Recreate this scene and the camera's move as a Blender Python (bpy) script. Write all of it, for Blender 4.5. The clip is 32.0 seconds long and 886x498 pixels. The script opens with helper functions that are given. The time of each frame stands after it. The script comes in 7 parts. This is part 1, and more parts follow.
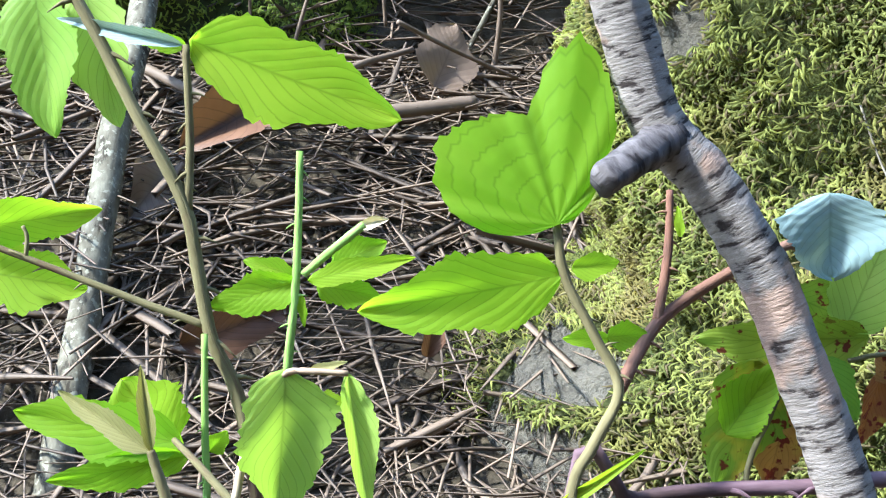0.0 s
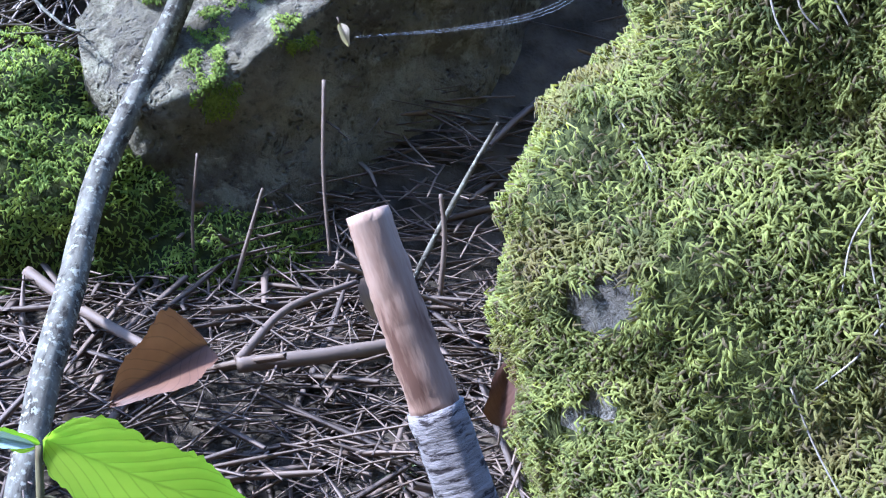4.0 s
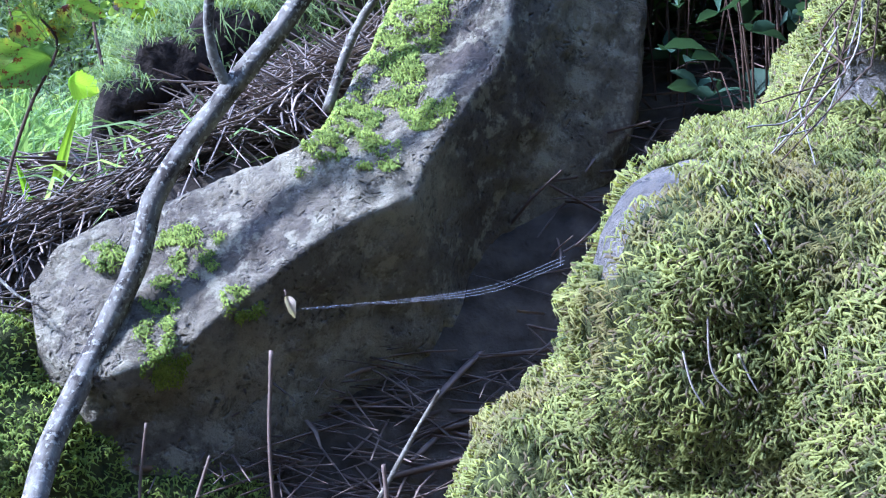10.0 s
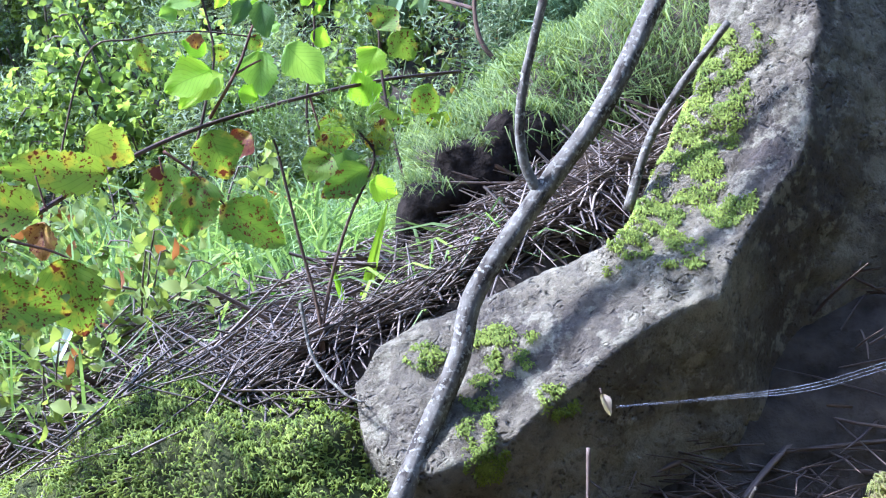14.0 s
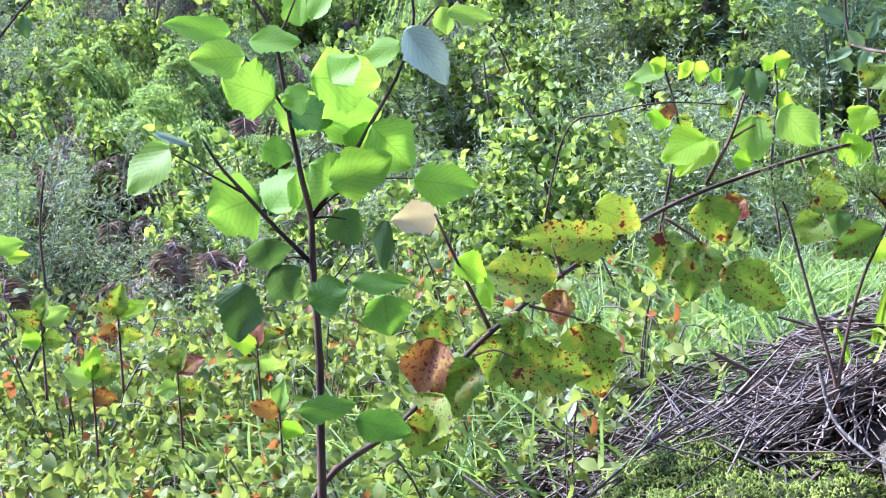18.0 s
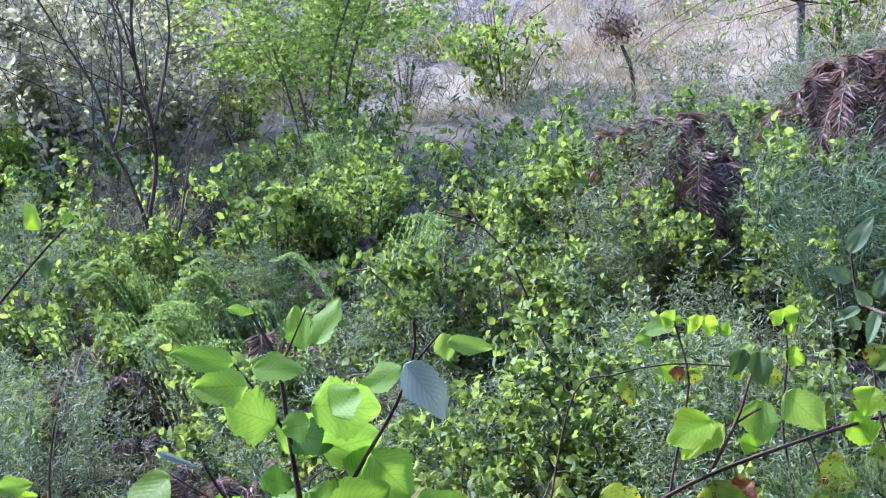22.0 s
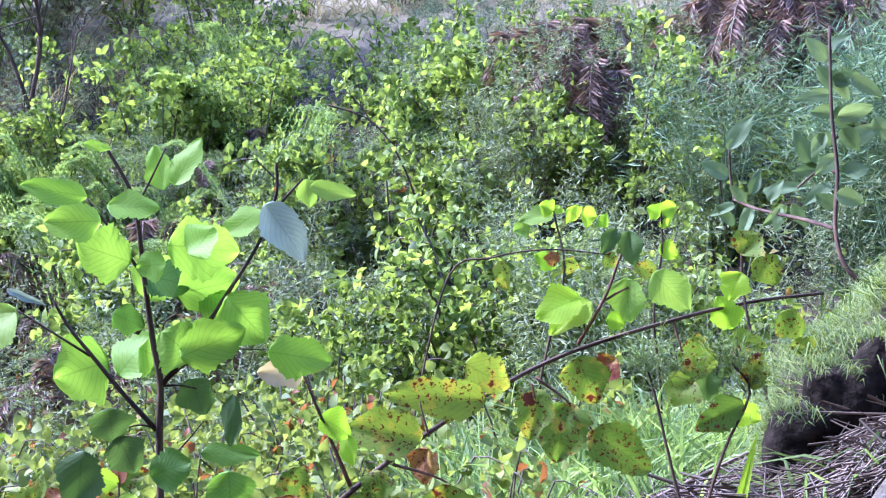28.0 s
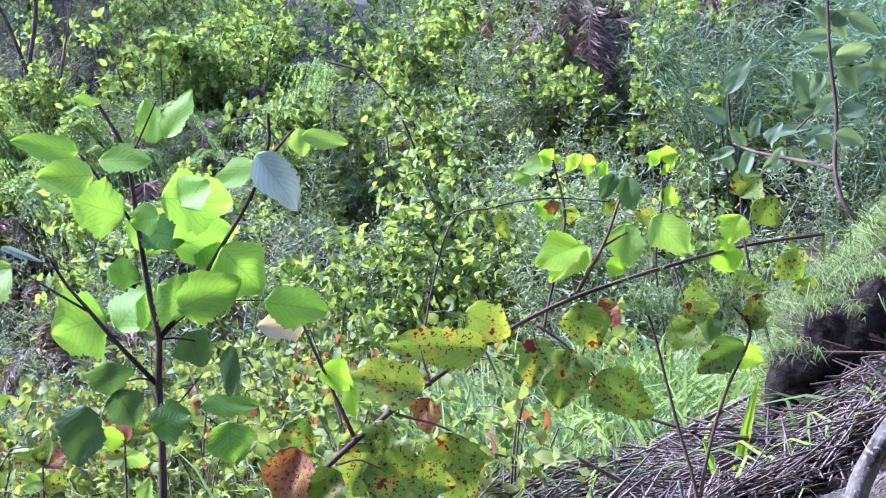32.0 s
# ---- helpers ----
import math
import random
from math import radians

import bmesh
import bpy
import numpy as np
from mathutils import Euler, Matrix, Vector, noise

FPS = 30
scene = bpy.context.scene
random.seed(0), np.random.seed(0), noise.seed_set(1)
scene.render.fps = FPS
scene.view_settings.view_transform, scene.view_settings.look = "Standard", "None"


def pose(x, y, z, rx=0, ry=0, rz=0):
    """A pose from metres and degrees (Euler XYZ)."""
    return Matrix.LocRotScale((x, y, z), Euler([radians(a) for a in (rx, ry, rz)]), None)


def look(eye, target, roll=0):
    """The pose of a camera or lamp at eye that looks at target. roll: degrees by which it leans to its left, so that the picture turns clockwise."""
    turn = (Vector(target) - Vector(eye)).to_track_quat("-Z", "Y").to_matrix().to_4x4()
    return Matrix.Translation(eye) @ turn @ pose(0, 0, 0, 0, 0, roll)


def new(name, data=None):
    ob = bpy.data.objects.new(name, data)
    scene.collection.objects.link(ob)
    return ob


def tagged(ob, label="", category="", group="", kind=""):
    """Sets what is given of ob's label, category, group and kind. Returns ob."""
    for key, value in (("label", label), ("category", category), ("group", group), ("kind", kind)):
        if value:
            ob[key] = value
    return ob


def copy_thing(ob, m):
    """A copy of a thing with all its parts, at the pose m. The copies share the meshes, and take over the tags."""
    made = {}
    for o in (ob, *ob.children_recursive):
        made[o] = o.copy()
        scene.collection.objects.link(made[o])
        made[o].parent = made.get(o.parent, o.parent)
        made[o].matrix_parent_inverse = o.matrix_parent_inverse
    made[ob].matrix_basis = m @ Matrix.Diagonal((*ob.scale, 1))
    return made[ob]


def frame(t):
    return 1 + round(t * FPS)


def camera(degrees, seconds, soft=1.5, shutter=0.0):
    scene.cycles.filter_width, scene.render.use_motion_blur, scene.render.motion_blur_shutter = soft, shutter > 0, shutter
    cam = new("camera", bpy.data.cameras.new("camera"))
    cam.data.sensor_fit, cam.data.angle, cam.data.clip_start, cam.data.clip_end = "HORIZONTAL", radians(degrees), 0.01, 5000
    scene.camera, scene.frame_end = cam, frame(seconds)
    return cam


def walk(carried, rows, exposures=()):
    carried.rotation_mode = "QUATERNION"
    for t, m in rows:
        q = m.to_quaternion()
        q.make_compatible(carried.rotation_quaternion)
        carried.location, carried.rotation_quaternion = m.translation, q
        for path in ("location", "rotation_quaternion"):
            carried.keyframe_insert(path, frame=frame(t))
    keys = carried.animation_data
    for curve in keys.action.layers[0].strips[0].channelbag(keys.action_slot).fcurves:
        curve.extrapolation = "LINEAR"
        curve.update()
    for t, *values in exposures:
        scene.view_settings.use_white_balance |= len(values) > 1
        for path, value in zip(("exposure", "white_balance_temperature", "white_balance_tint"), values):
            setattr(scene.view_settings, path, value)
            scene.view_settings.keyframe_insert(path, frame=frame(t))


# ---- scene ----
cam = camera(36.75, 32.0, soft=1.2)
EXPOSE = 2.15
PATH = [
    (0, (0.0007, -0.0264, 0.6185), (0.1105, 1.7959, -0.1983), 0.52),
    (0.5, (0.0016, -0.0239, 0.6193), (0.1256, 1.8043, -0.1821), 0.30),
    (1, (0.0054, -0.0172, 0.6282), (0.1338, 1.8171, -0.1584), -0.17),
    (1.5, (0.0050, -0.0131, 0.6355), (0.1493, 1.8324, -0.1217), 0.73),
    (2, (0.0109, -0.0068, 0.6429), (0.1546, 1.8521, -0.0809), 0.75),
    (2.5, (0.0170, -0.0021, 0.6489), (0.1635, 1.8669, -0.0478), 0.88),
    (3, (0.0209, -0.0028, 0.6629), (0.1670, 1.8773, -0.0034), 0.62),
    (3.5, (0.0308, 0.0110, 0.6691), (0.1530, 1.8987, 0.0196), -0.16),
    (5.5, (0.0372, 0.0100, 0.7011), (0.1876, 1.9173, 0.1182), 0.37),
    (6, (0.0421, 0.0118, 0.7089), (0.2021, 1.9222, 0.1393), 0.48),
    (6.5, (0.0479, 0.0123, 0.7161), (0.2187, 1.9257, 0.1596), 0.49),
    (7, (0.0487, 0.0108, 0.7279), (0.2204, 1.9289, 0.1883), 0.39),
    (7.5, (0.0495, 0.0114, 0.7352), (0.2262, 1.9317, 0.2050), 0.48),
    (8, (0.0476, 0.0099, 0.7429), (0.2384, 1.9326, 0.2265), 0.69),
    (8.5, (0.0479, 0.0087, 0.7522), (0.2469, 1.9330, 0.2449), 0.77),
    (9, (0.0473, 0.0079, 0.7650), (0.2525, 1.9342, 0.2675), 0.79),
    (9.5, (0.0426, 0.0089, 0.7743), (0.2431, 1.9399, 0.2938), 0.72),
    (10, (0.0428, 0.0082, 0.7817), (0.2367, 1.9446, 0.3203), 0.53),
    (10.5, (0.0434, 0.0086, 0.7875), (0.2295, 1.9495, 0.3420), 0.48),
    (11, (0.0391, 0.0065, 0.7958), (0.2135, 1.9512, 0.3625), 0.32),
    (11.5, (0.0336, 0.0042, 0.8028), (0.1941, 1.9523, 0.3791), 0.03),
    (12, (0.0212, 0.0037, 0.8000), (0.1351, 1.9546, 0.3748), -0.41),
    (12.5, (0.0107, 0.0021, 0.7990), (0.0545, 1.9573, 0.3804), -1.18),
    (13, (0.0016, 0.0013, 0.8022), (0.0016, 1.9576, 0.3864), -1.66),
    (13.5, (-0.0088, -0.0065, 0.8152), (-0.0743, 1.9520, 0.4152), -2.18),
    (15.5, (-0.0572, -0.0277, 0.7960), (-0.3912, 1.9321, 0.5776), -3.42),
    (16, (-0.0634, -0.0323, 0.8017), (-0.4720, 1.9137, 0.5878), -4.03),
    (16.5, (-0.0720, -0.0404, 0.8062), (-0.5700, 1.8848, 0.5936), -4.79),
    (17, (-0.0883, -0.0459, 0.8016), (-0.6650, 1.8575, 0.5912), -5.51),
    (17.5, (-0.0951, -0.0512, 0.8065), (-0.7510, 1.8264, 0.5956), -5.94),
    (18, (-0.1004, -0.0566, 0.8149), (-0.8101, 1.8022, 0.6112), -6.26),
    (18.5, (-0.1002, -0.0579, 0.8245), (-0.8228, 1.7975, 0.6352), -6.36),
    (19, (-0.0950, -0.0549, 0.8370), (-0.8176, 1.8030, 0.6768), -6.47),
    (19.5, (-0.0942, -0.0553, 0.8498), (-0.8160, 1.8065, 0.7359), -6.50),
    (20, (-0.0912, -0.0551, 0.8586), (-0.8109, 1.8095, 0.7833), -6.48),
    (20.5, (-0.0875, -0.0559, 0.8669), (-0.8098, 1.8086, 0.8231), -6.36),
    (21, (-0.0797, -0.0538, 0.8773), (-0.8019, 1.8112, 0.8664), -6.22),
    (21.5, (-0.0784, -0.0526, 0.8866), (-0.7956, 1.8141, 0.9158), -5.86),
    (22, (-0.0791, -0.0543, 0.8972), (-0.7929, 1.8125, 0.9737), -5.57),
    (22.5, (-0.0764, -0.0561, 0.9047), (-0.7853, 1.8104, 1.0223), -5.44),
    (23, (-0.0732, -0.0542, 0.9072), (-0.7740, 1.8142, 1.0398), -5.23),
    (23.5, (-0.0653, -0.0531, 0.9058), (-0.7522, 1.8199, 1.0470), -4.91),
    (24, (-0.0641, -0.0466, 0.8983), (-0.6829, 1.8514, 1.0178), -4.19),
    (24.5, (-0.0621, -0.0434, 0.8916), (-0.6291, 1.8728, 0.9740), -3.09),
    (25, (-0.0631, -0.0425, 0.8811), (-0.6230, 1.8771, 0.9221), -2.90),
    (25.5, (-0.0623, -0.0390, 0.8778), (-0.6203, 1.8815, 0.8977), -2.85),
    (27.5, (-0.0698, -0.0403, 0.8623), (-0.6404, 1.8758, 0.8087), -2.98),
    (28, (-0.0693, -0.0385, 0.8584), (-0.6427, 1.8763, 0.7898), -3.14),
    (28.5, (-0.0677, -0.0378, 0.8570), (-0.6470, 1.8747, 0.7743), -3.33),
    (29, (-0.0666, -0.0359, 0.8544), (-0.6472, 1.8757, 0.7599), -3.51),
    (29.5, (-0.0675, -0.0355, 0.8518), (-0.6484, 1.8753, 0.7459), -3.67),
    (30, (-0.0686, -0.0346, 0.8501), (-0.6519, 1.8749, 0.7337), -3.98),
    (30.5, (-0.0678, -0.0346, 0.8491), (-0.6521, 1.8740, 0.7231), -4.23),
    (31, (-0.0662, -0.0342, 0.8515), (-0.6500, 1.8741, 0.7188), -4.41),
    (31.5, (-0.0643, -0.0347, 0.8528), (-0.6486, 1.8734, 0.7192), -4.64),
    (32, (-0.0645, -0.0351, 0.8516), (-0.6486, 1.8731, 0.7190), -4.63),
]
walk(cam, [(t, look(eye, target, roll)) for t, eye, target, roll in PATH], exposures=[
    (0.0, EXPOSE + 0.85, 5450, 0), (3.5, EXPOSE + 0.65, 4700, 12), (6.0, EXPOSE + 0.65, 4450, 23), (12.5, EXPOSE + 0.66, 4600, 22), (16.0, EXPOSE + 0.75, 5000, 23), (21.0, EXPOSE + 0.62, 4850, 37), (22.0, EXPOSE + 0.15, 4850, 37),
    (23.0, EXPOSE - 1.0, 4900, 33), (23.5, EXPOSE - 1.1, 4900, 33), (24.0, EXPOSE + 0.2, 4850, 37), (24.6, EXPOSE + 0.65, 4850, 37), (32.0, EXPOSE + 0.65, 4850, 37)])

# ---- world and sun ----
SUN_TO = Vector((-0.68, 0.04, 0.74)).normalized()
world = bpy.data.worlds.new("world")
scene.world = world
world.use_nodes = True
wn = world.node_tree.nodes
wl = world.node_tree.links
sky = wn.new("ShaderNodeTexSky")
sky.sky_type = 'NISHITA'
sky.sun_disc = False
sky.sun_elevation = math.asin(SUN_TO.z)
sky.sun_rotation = math.atan2(SUN_TO.x, SUN_TO.y)
wl.new(sky.outputs[0], wn["Background"].inputs[0])
wn["Background"].inputs[1].default_value = 0.15
sun = new("sun", bpy.data.lights.new("sun", "SUN"))
sun.data.energy = 2.3
sun.data.angle = radians(5.0)
sun.data.color = (1.0, 0.96, 0.90)
sun.matrix_world = look(SUN_TO * 30, (0, 0, 0))


# ---- materials ----
def node_mat(name):
    m = bpy.data.materials.new(name)
    m.use_nodes = True
    return m, m.node_tree.nodes, m.node_tree.links, m.node_tree.nodes["Principled BSDF"]


def noise_tex(n, l, scale, detail=4.0, coord=None, rough=0.55):
    t = n.new("ShaderNodeTexNoise")
    t.inputs["Scale"].default_value = scale
    t.inputs["Detail"].default_value = detail
    t.inputs["Roughness"].default_value = rough
    if coord is not None:
        l.new(coord, t.inputs["Vector"])
    return t


def ramp(n, l, fac, stops):
    r = n.new("ShaderNodeValToRGB")
    e = r.color_ramp.elements
    while len(e) < len(stops):
        e.new(0.5)
    for el, (p, c) in zip(e, stops):
        el.position = p
        el.color = (*c, 1)
    l.new(fac, r.inputs[0])
    return r.outputs[0]


def mix(n, l, fac, a, b, mode='MIX'):
    m = n.new("ShaderNodeMix")
    m.data_type = 'RGBA'
    m.blend_type = mode
    for sock, v in ((m.inputs[0], fac), (m.inputs[6], a), (m.inputs[7], b)):
        if isinstance(v, (int, float)):
            sock.default_value = v
        elif isinstance(v, tuple):
            sock.default_value = (*v, 1)
        else:
            l.new(v, sock)
    return m.outputs[2]


def bump(n, l, height, strength, dist, bsdf):
    b = n.new("ShaderNodeBump")
    b.inputs["Strength"].default_value = strength
    b.inputs["Distance"].default_value = dist
    l.new(height, b.inputs["Height"])
    l.new(b.outputs[0], bsdf.inputs["Normal"])


def obj_coord(n):
    return n.new("ShaderNodeTexCoord").outputs["Object"]


def math_node(n, l, op, a, b=0.0):
    m = n.new("ShaderNodeMath")
    m.operation = op
    for sock, v in ((m.inputs[0], a), (m.inputs[1], b)):
        if isinstance(v, (int, float)):
            sock.default_value = v
        else:
            l.new(v, sock)
    return m.outputs[0]


def rock_material(name, dark, mid, light, pit=0.5, lichen=None):
    m, n, l, b = node_mat(name)
    co = obj_coord(n)
    big = noise_tex(n, l, 9, 6, co)
    fine = noise_tex(n, l, 140, 8, co, 0.7)
    col = ramp(n, l, big.outputs[0], [(0.3, dark), (0.5, mid), (0.68, light)])
    speck = ramp(n, l, fine.outputs[0], [(0.35, (0.35, 0.33, 0.32)), (0.5, (1, 1, 1)), (0.7, (1.25, 1.22, 1.15))])
    col = mix(n, l, 0.75, col, speck, 'MULTIPLY')
    if lichen:
        crust = noise_tex(n, l, 48, 7, co, 0.68)
        col = mix(n, l, ramp(n, l, crust.outputs[0], [(0.52, (0, 0, 0)), (0.60, (0.8, 0.8, 0.8))]), col, lichen)
    v = n.new("ShaderNodeTexVoronoi")
    v.inputs["Scale"].default_value = 120
    wob = noise_tex(n, l, 30, 3, co)
    l.new(mix(n, l, 0.06, co, wob.outputs["Color"]), v.inputs["Vector"])
    pits = ramp(n, l, v.outputs["Distance"], [(0.0, (0, 0, 0)), (0.35, (1, 1, 1))])
    gate = ramp(n, l, noise_tex(n, l, 22, 3, co).outputs[0], [(0.46, (1, 1, 1)), (0.56, (0, 0, 0))])
    pits2 = mix(n, l, gate, pits, (1, 1, 1))
    col = mix(n, l, pit, col, pits2, 'MULTIPLY')
    l.new(col, b.inputs["Base Color"])
    b.inputs["Roughness"].default_value = 0.92
    hgt = math_node(n, l, 'ADD', fine.outputs[0], math_node(n, l, 'MULTIPLY', pits2, 0.9))
    bump(n, l, hgt, 1.0, 0.016, b)
    return m


def leaf_material(name, lo, hi, trans=0.5, spots=None, veins=True, under=None, gloss=0.62, per="OBJECT", tail=None, coarse=0.0, patch=None):
    """Leaf with veins from its UV map, translucent; spots: colour of blight patches."""
    m, n, l, b = node_mat(name)
    uv = n.new("ShaderNodeTexCoord").outputs["UV"]
    co = obj_coord(n)
    rnd = n.new("ShaderNodeObjectInfo").outputs["Random"] if per == "OBJECT" else n.new("ShaderNodeNewGeometry").outputs["Random Per Island"]
    var = math_node(n, l, 'MULTIPLY', math_node(n, l, 'ADD', rnd, math_node(n, l, 'SUBTRACT', noise_tex(n, l, 60, 3, co).outputs[0], 0.5)), 1.0)
    if coarse and not veins:
        var = math_node(n, l, 'ADD', math_node(n, l, 'MULTIPLY', var, 0.55), math_node(n, l, 'MULTIPLY', math_node(n, l, 'SUBTRACT', noise_tex(n, l, coarse, 4, co).outputs[0], 0.28), 1.1))
    col = mix(n, l, var, lo, hi)
    if patch:
        col = mix(n, l, ramp(n, l, noise_tex(n, l, patch[0], 5, co).outputs[0], [(0.52, (0, 0, 0)), (0.66, (0.75, 0.75, 0.75))]), col, patch[1])
    if tail:
        at, shade = tail
        col = mix(n, l, ramp(n, l, rnd, [(at, (0, 0, 0)), (at + 0.03, (1, 1, 1))]), col, shade)
    hgt = None
    if veins:
        sep = n.new("ShaderNodeSeparateXYZ")
        l.new(uv, sep.inputs[0])
        across = math_node(n, l, 'ABSOLUTE', math_node(n, l, 'SUBTRACT', sep.outputs[1], 0.5))
        lat = math_node(n, l, 'SUBTRACT', math_node(n, l, 'MULTIPLY', sep.outputs[0], 9.0), math_node(n, l, 'MULTIPLY', across, 7.0))
        saw = math_node(n, l, 'ABSOLUTE', math_node(n, l, 'SUBTRACT', math_node(n, l, 'FRACT', lat), 0.5))
        latv = ramp(n, l, saw, [(0.0, (1, 1, 1)), (0.09, (0, 0, 0))])
        mid = ramp(n, l, across, [(0.0, (1, 1, 1)), (0.025, (0, 0, 0))])
        vein = mix(n, l, 1.0, latv, mid, 'LIGHTEN')
        col = mix(n, l, mix(n, l, 1.0, vein, (0.4, 0.4, 0.4), 'MULTIPLY'), col, tuple(c * 0.42 for c in lo))
        hgt = math_node(n, l, 'MULTIPLY', saw, 1.0)
    if spots:
        dots = n.new("ShaderNodeTexVoronoi")
        dots.inputs["Scale"].default_value = 190
        l.new(mix(n, l, 0.012, co, noise_tex(n, l, 300, 3, co).outputs["Color"]), dots.inputs["Vector"])
        worn = noise_tex(n, l, 26, 3, co)
        s2 = noise_tex(n, l, 55, 4, co)
        f1 = mix(n, l, 1.0, ramp(n, l, dots.outputs["Distance"], [(0.27, (1, 1, 1)), (0.37, (0, 0, 0))]), ramp(n, l, worn.outputs[0], [(0.37, (0, 0, 0)), (0.46, (1, 1, 1))]), 'MULTIPLY')
        f2 = ramp(n, l, s2.outputs[0], [(0.62, (0, 0, 0)), (0.66, (1, 1, 1))])
        f2y = ramp(n, l, s2.outputs[0], [(0.54, (0, 0, 0)), (0.68, (1, 1, 1))])
        col = mix(n, l, f2y, col, (0.42, 0.30, 0.03))
        col = mix(n, l, mix(n, l, 1.0, f1, f2, 'LIGHTEN'), col, spots)
    l.new(col, b.inputs["Base Color"])
    b.inputs["Roughness"].default_value = gloss
    b.inputs["Specular IOR Level"].default_value = 0.25
    if hgt is not None:
        bump(n, l, hgt, 0.18, 0.0010, b)
    tr = n.new("ShaderNodeBsdfTranslucent")
    l.new(mix(n, l, 1.0, col, (1.5, 1.5, 0.8), 'MULTIPLY'), tr.inputs[0])
    ms = n.new("ShaderNodeMixShader")
    ms.inputs[0].default_value = trans
    l.new(b.outputs[0], ms.inputs[1])
    l.new(tr.outputs[0], ms.inputs[2])
    l.new(ms.outputs[0], n["Material Output"].inputs[0])
    return m


def plain_material(name, lo, hi, scale=80, rough=0.8, relief=0.4, dist=0.001, per=""):
    m, n, l, b = node_mat(name)
    co = obj_coord(n)
    t = noise_tex(n, l, scale, 6, co)
    fac = t.outputs[0]
    if per:
        r = n.new("ShaderNodeNewGeometry").outputs["Random Per Island"] if per == "ISLAND" else n.new("ShaderNodeObjectInfo").outputs["Random"]
        fac = math_node(n, l, 'ADD', math_node(n, l, 'MULTIPLY', r, 0.7), math_node(n, l, 'MULTIPLY', fac, 0.3))
        col = mix(n, l, fac, lo, hi)
    else:
        col = ramp(n, l, fac, [(0.3, lo), (0.7, hi)])
    l.new(col, b.inputs["Base Color"])
    b.inputs["Roughness"].default_value = rough
    b.inputs["Specular IOR Level"].default_value = 0.15 if rough > 0.9 else 0.4
    bump(n, l, t.outputs[0], relief, dist, b)
    return m


def bark_material(name, lo, hi, crack, scale=55, stretch=0.25, lichen=None, patch=260, cut=0.40):
    m, n, l, b = node_mat(name)
    uv = n.new("ShaderNodeTexCoord").outputs["UV"]
    mp = n.new("ShaderNodeMapping")
    mp.inputs["Scale"].default_value = (1.0, stretch, 1.0)
    l.new(uv, mp.inputs[0])
    t = noise_tex(n, l, scale, 6, mp.outputs[0], 0.65)
    g = noise_tex(n, l, scale * 5, 5, mp.outputs[0])
    col = ramp(n, l, t.outputs[0], [(cut, crack), (cut + 0.06, lo), (0.66, hi)])
    if lichen:
        w = noise_tex(n, l, patch, 4, obj_coord(n))
        col = mix(n, l, ramp(n, l, w.outputs[0], [(0.55, (0, 0, 0)), (0.62, (1, 1, 1))]), col, lichen)
    l.new(col, b.inputs["Base Color"])
    b.inputs["Roughness"].default_value = 0.85
    b.inputs["Specular IOR Level"].default_value = 0.2
    bump(n, l, math_node(n, l, 'ADD', t.outputs[0], math_node(n, l, 'MULTIPLY', g.outputs[0], 0.3)), 0.7, 0.0012, b)
    return m


M_rock = rock_material("grey_rock", (0.08, 0.058, 0.036), (0.18, 0.146, 0.085), (0.34, 0.287, 0.168), 0.9, (0.37, 0.32, 0.195))
M_rock_pale = rock_material("pale_rock", (0.10, 0.082, 0.06), (0.19, 0.162, 0.122), (0.32, 0.28, 0.22), 0.7)
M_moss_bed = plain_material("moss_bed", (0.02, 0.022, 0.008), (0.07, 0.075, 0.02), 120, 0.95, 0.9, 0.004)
M_moss = leaf_material("moss", (0.045, 0.055, 0.014), (0.34, 0.345, 0.085), 0.38, veins=False, gloss=0.8, per="ISLAND", tail=(0.82, (0.13, 0.10, 0.05)), coarse=60, patch=(13, (0.17, 0.125, 0.045)))
M_moss_bright = leaf_material("bright_moss", (0.07, 0.11, 0.015), (0.34, 0.39, 0.065), 0.38, veins=False, gloss=0.8, per="ISLAND", coarse=60)
M_soil = plain_material("forest_soil", (0.028, 0.022, 0.015), (0.09, 0.069, 0.046), 40, 0.95, 0.9, 0.01)
n, l = M_soil.node_tree.nodes, M_soil.node_tree.links
sep = n.new("ShaderNodeSeparateXYZ")
l.new(obj_coord(n), sep.inputs[0])
turf = ramp(n, l, math_node(n, l, 'ADD', math_node(n, l, 'MULTIPLY', sep.outputs[1], 0.1), math_node(n, l, 'MULTIPLY', noise_tex(n, l, 1.2, 6).outputs[0], 0.3)), [(0.62, (0, 0, 0)), (0.78, (1, 1, 1))])
straw = ramp(n, l, noise_tex(n, l, 2.5, 8, obj_coord(n), 0.7).outputs[0], [(0.35, (0.14, 0.13, 0.07)), (0.5, (0.25, 0.215, 0.13)), (0.65, (0.36, 0.31, 0.20))])
l.new(mix(n, l, turf, n["Principled BSDF"].inputs[0].links[0].from_socket, straw), n["Principled BSDF"].inputs[0])
M_needle = plain_material("dry_needle", (0.04, 0.026, 0.018), (0.20, 0.137, 0.092), 90, 0.7, 0.3, 0.0005, "ISLAND")
M_needle_grey = plain_material("weathered_needle", (0.045, 0.034, 0.024), (0.265, 0.20, 0.142), 90, 0.7, 0.3, 0.0005, "ISLAND")
M_beige_leaf = leaf_material("beige_leaf", (0.15, 0.10, 0.07), (0.22, 0.155, 0.11), 0.15, gloss=0.6)
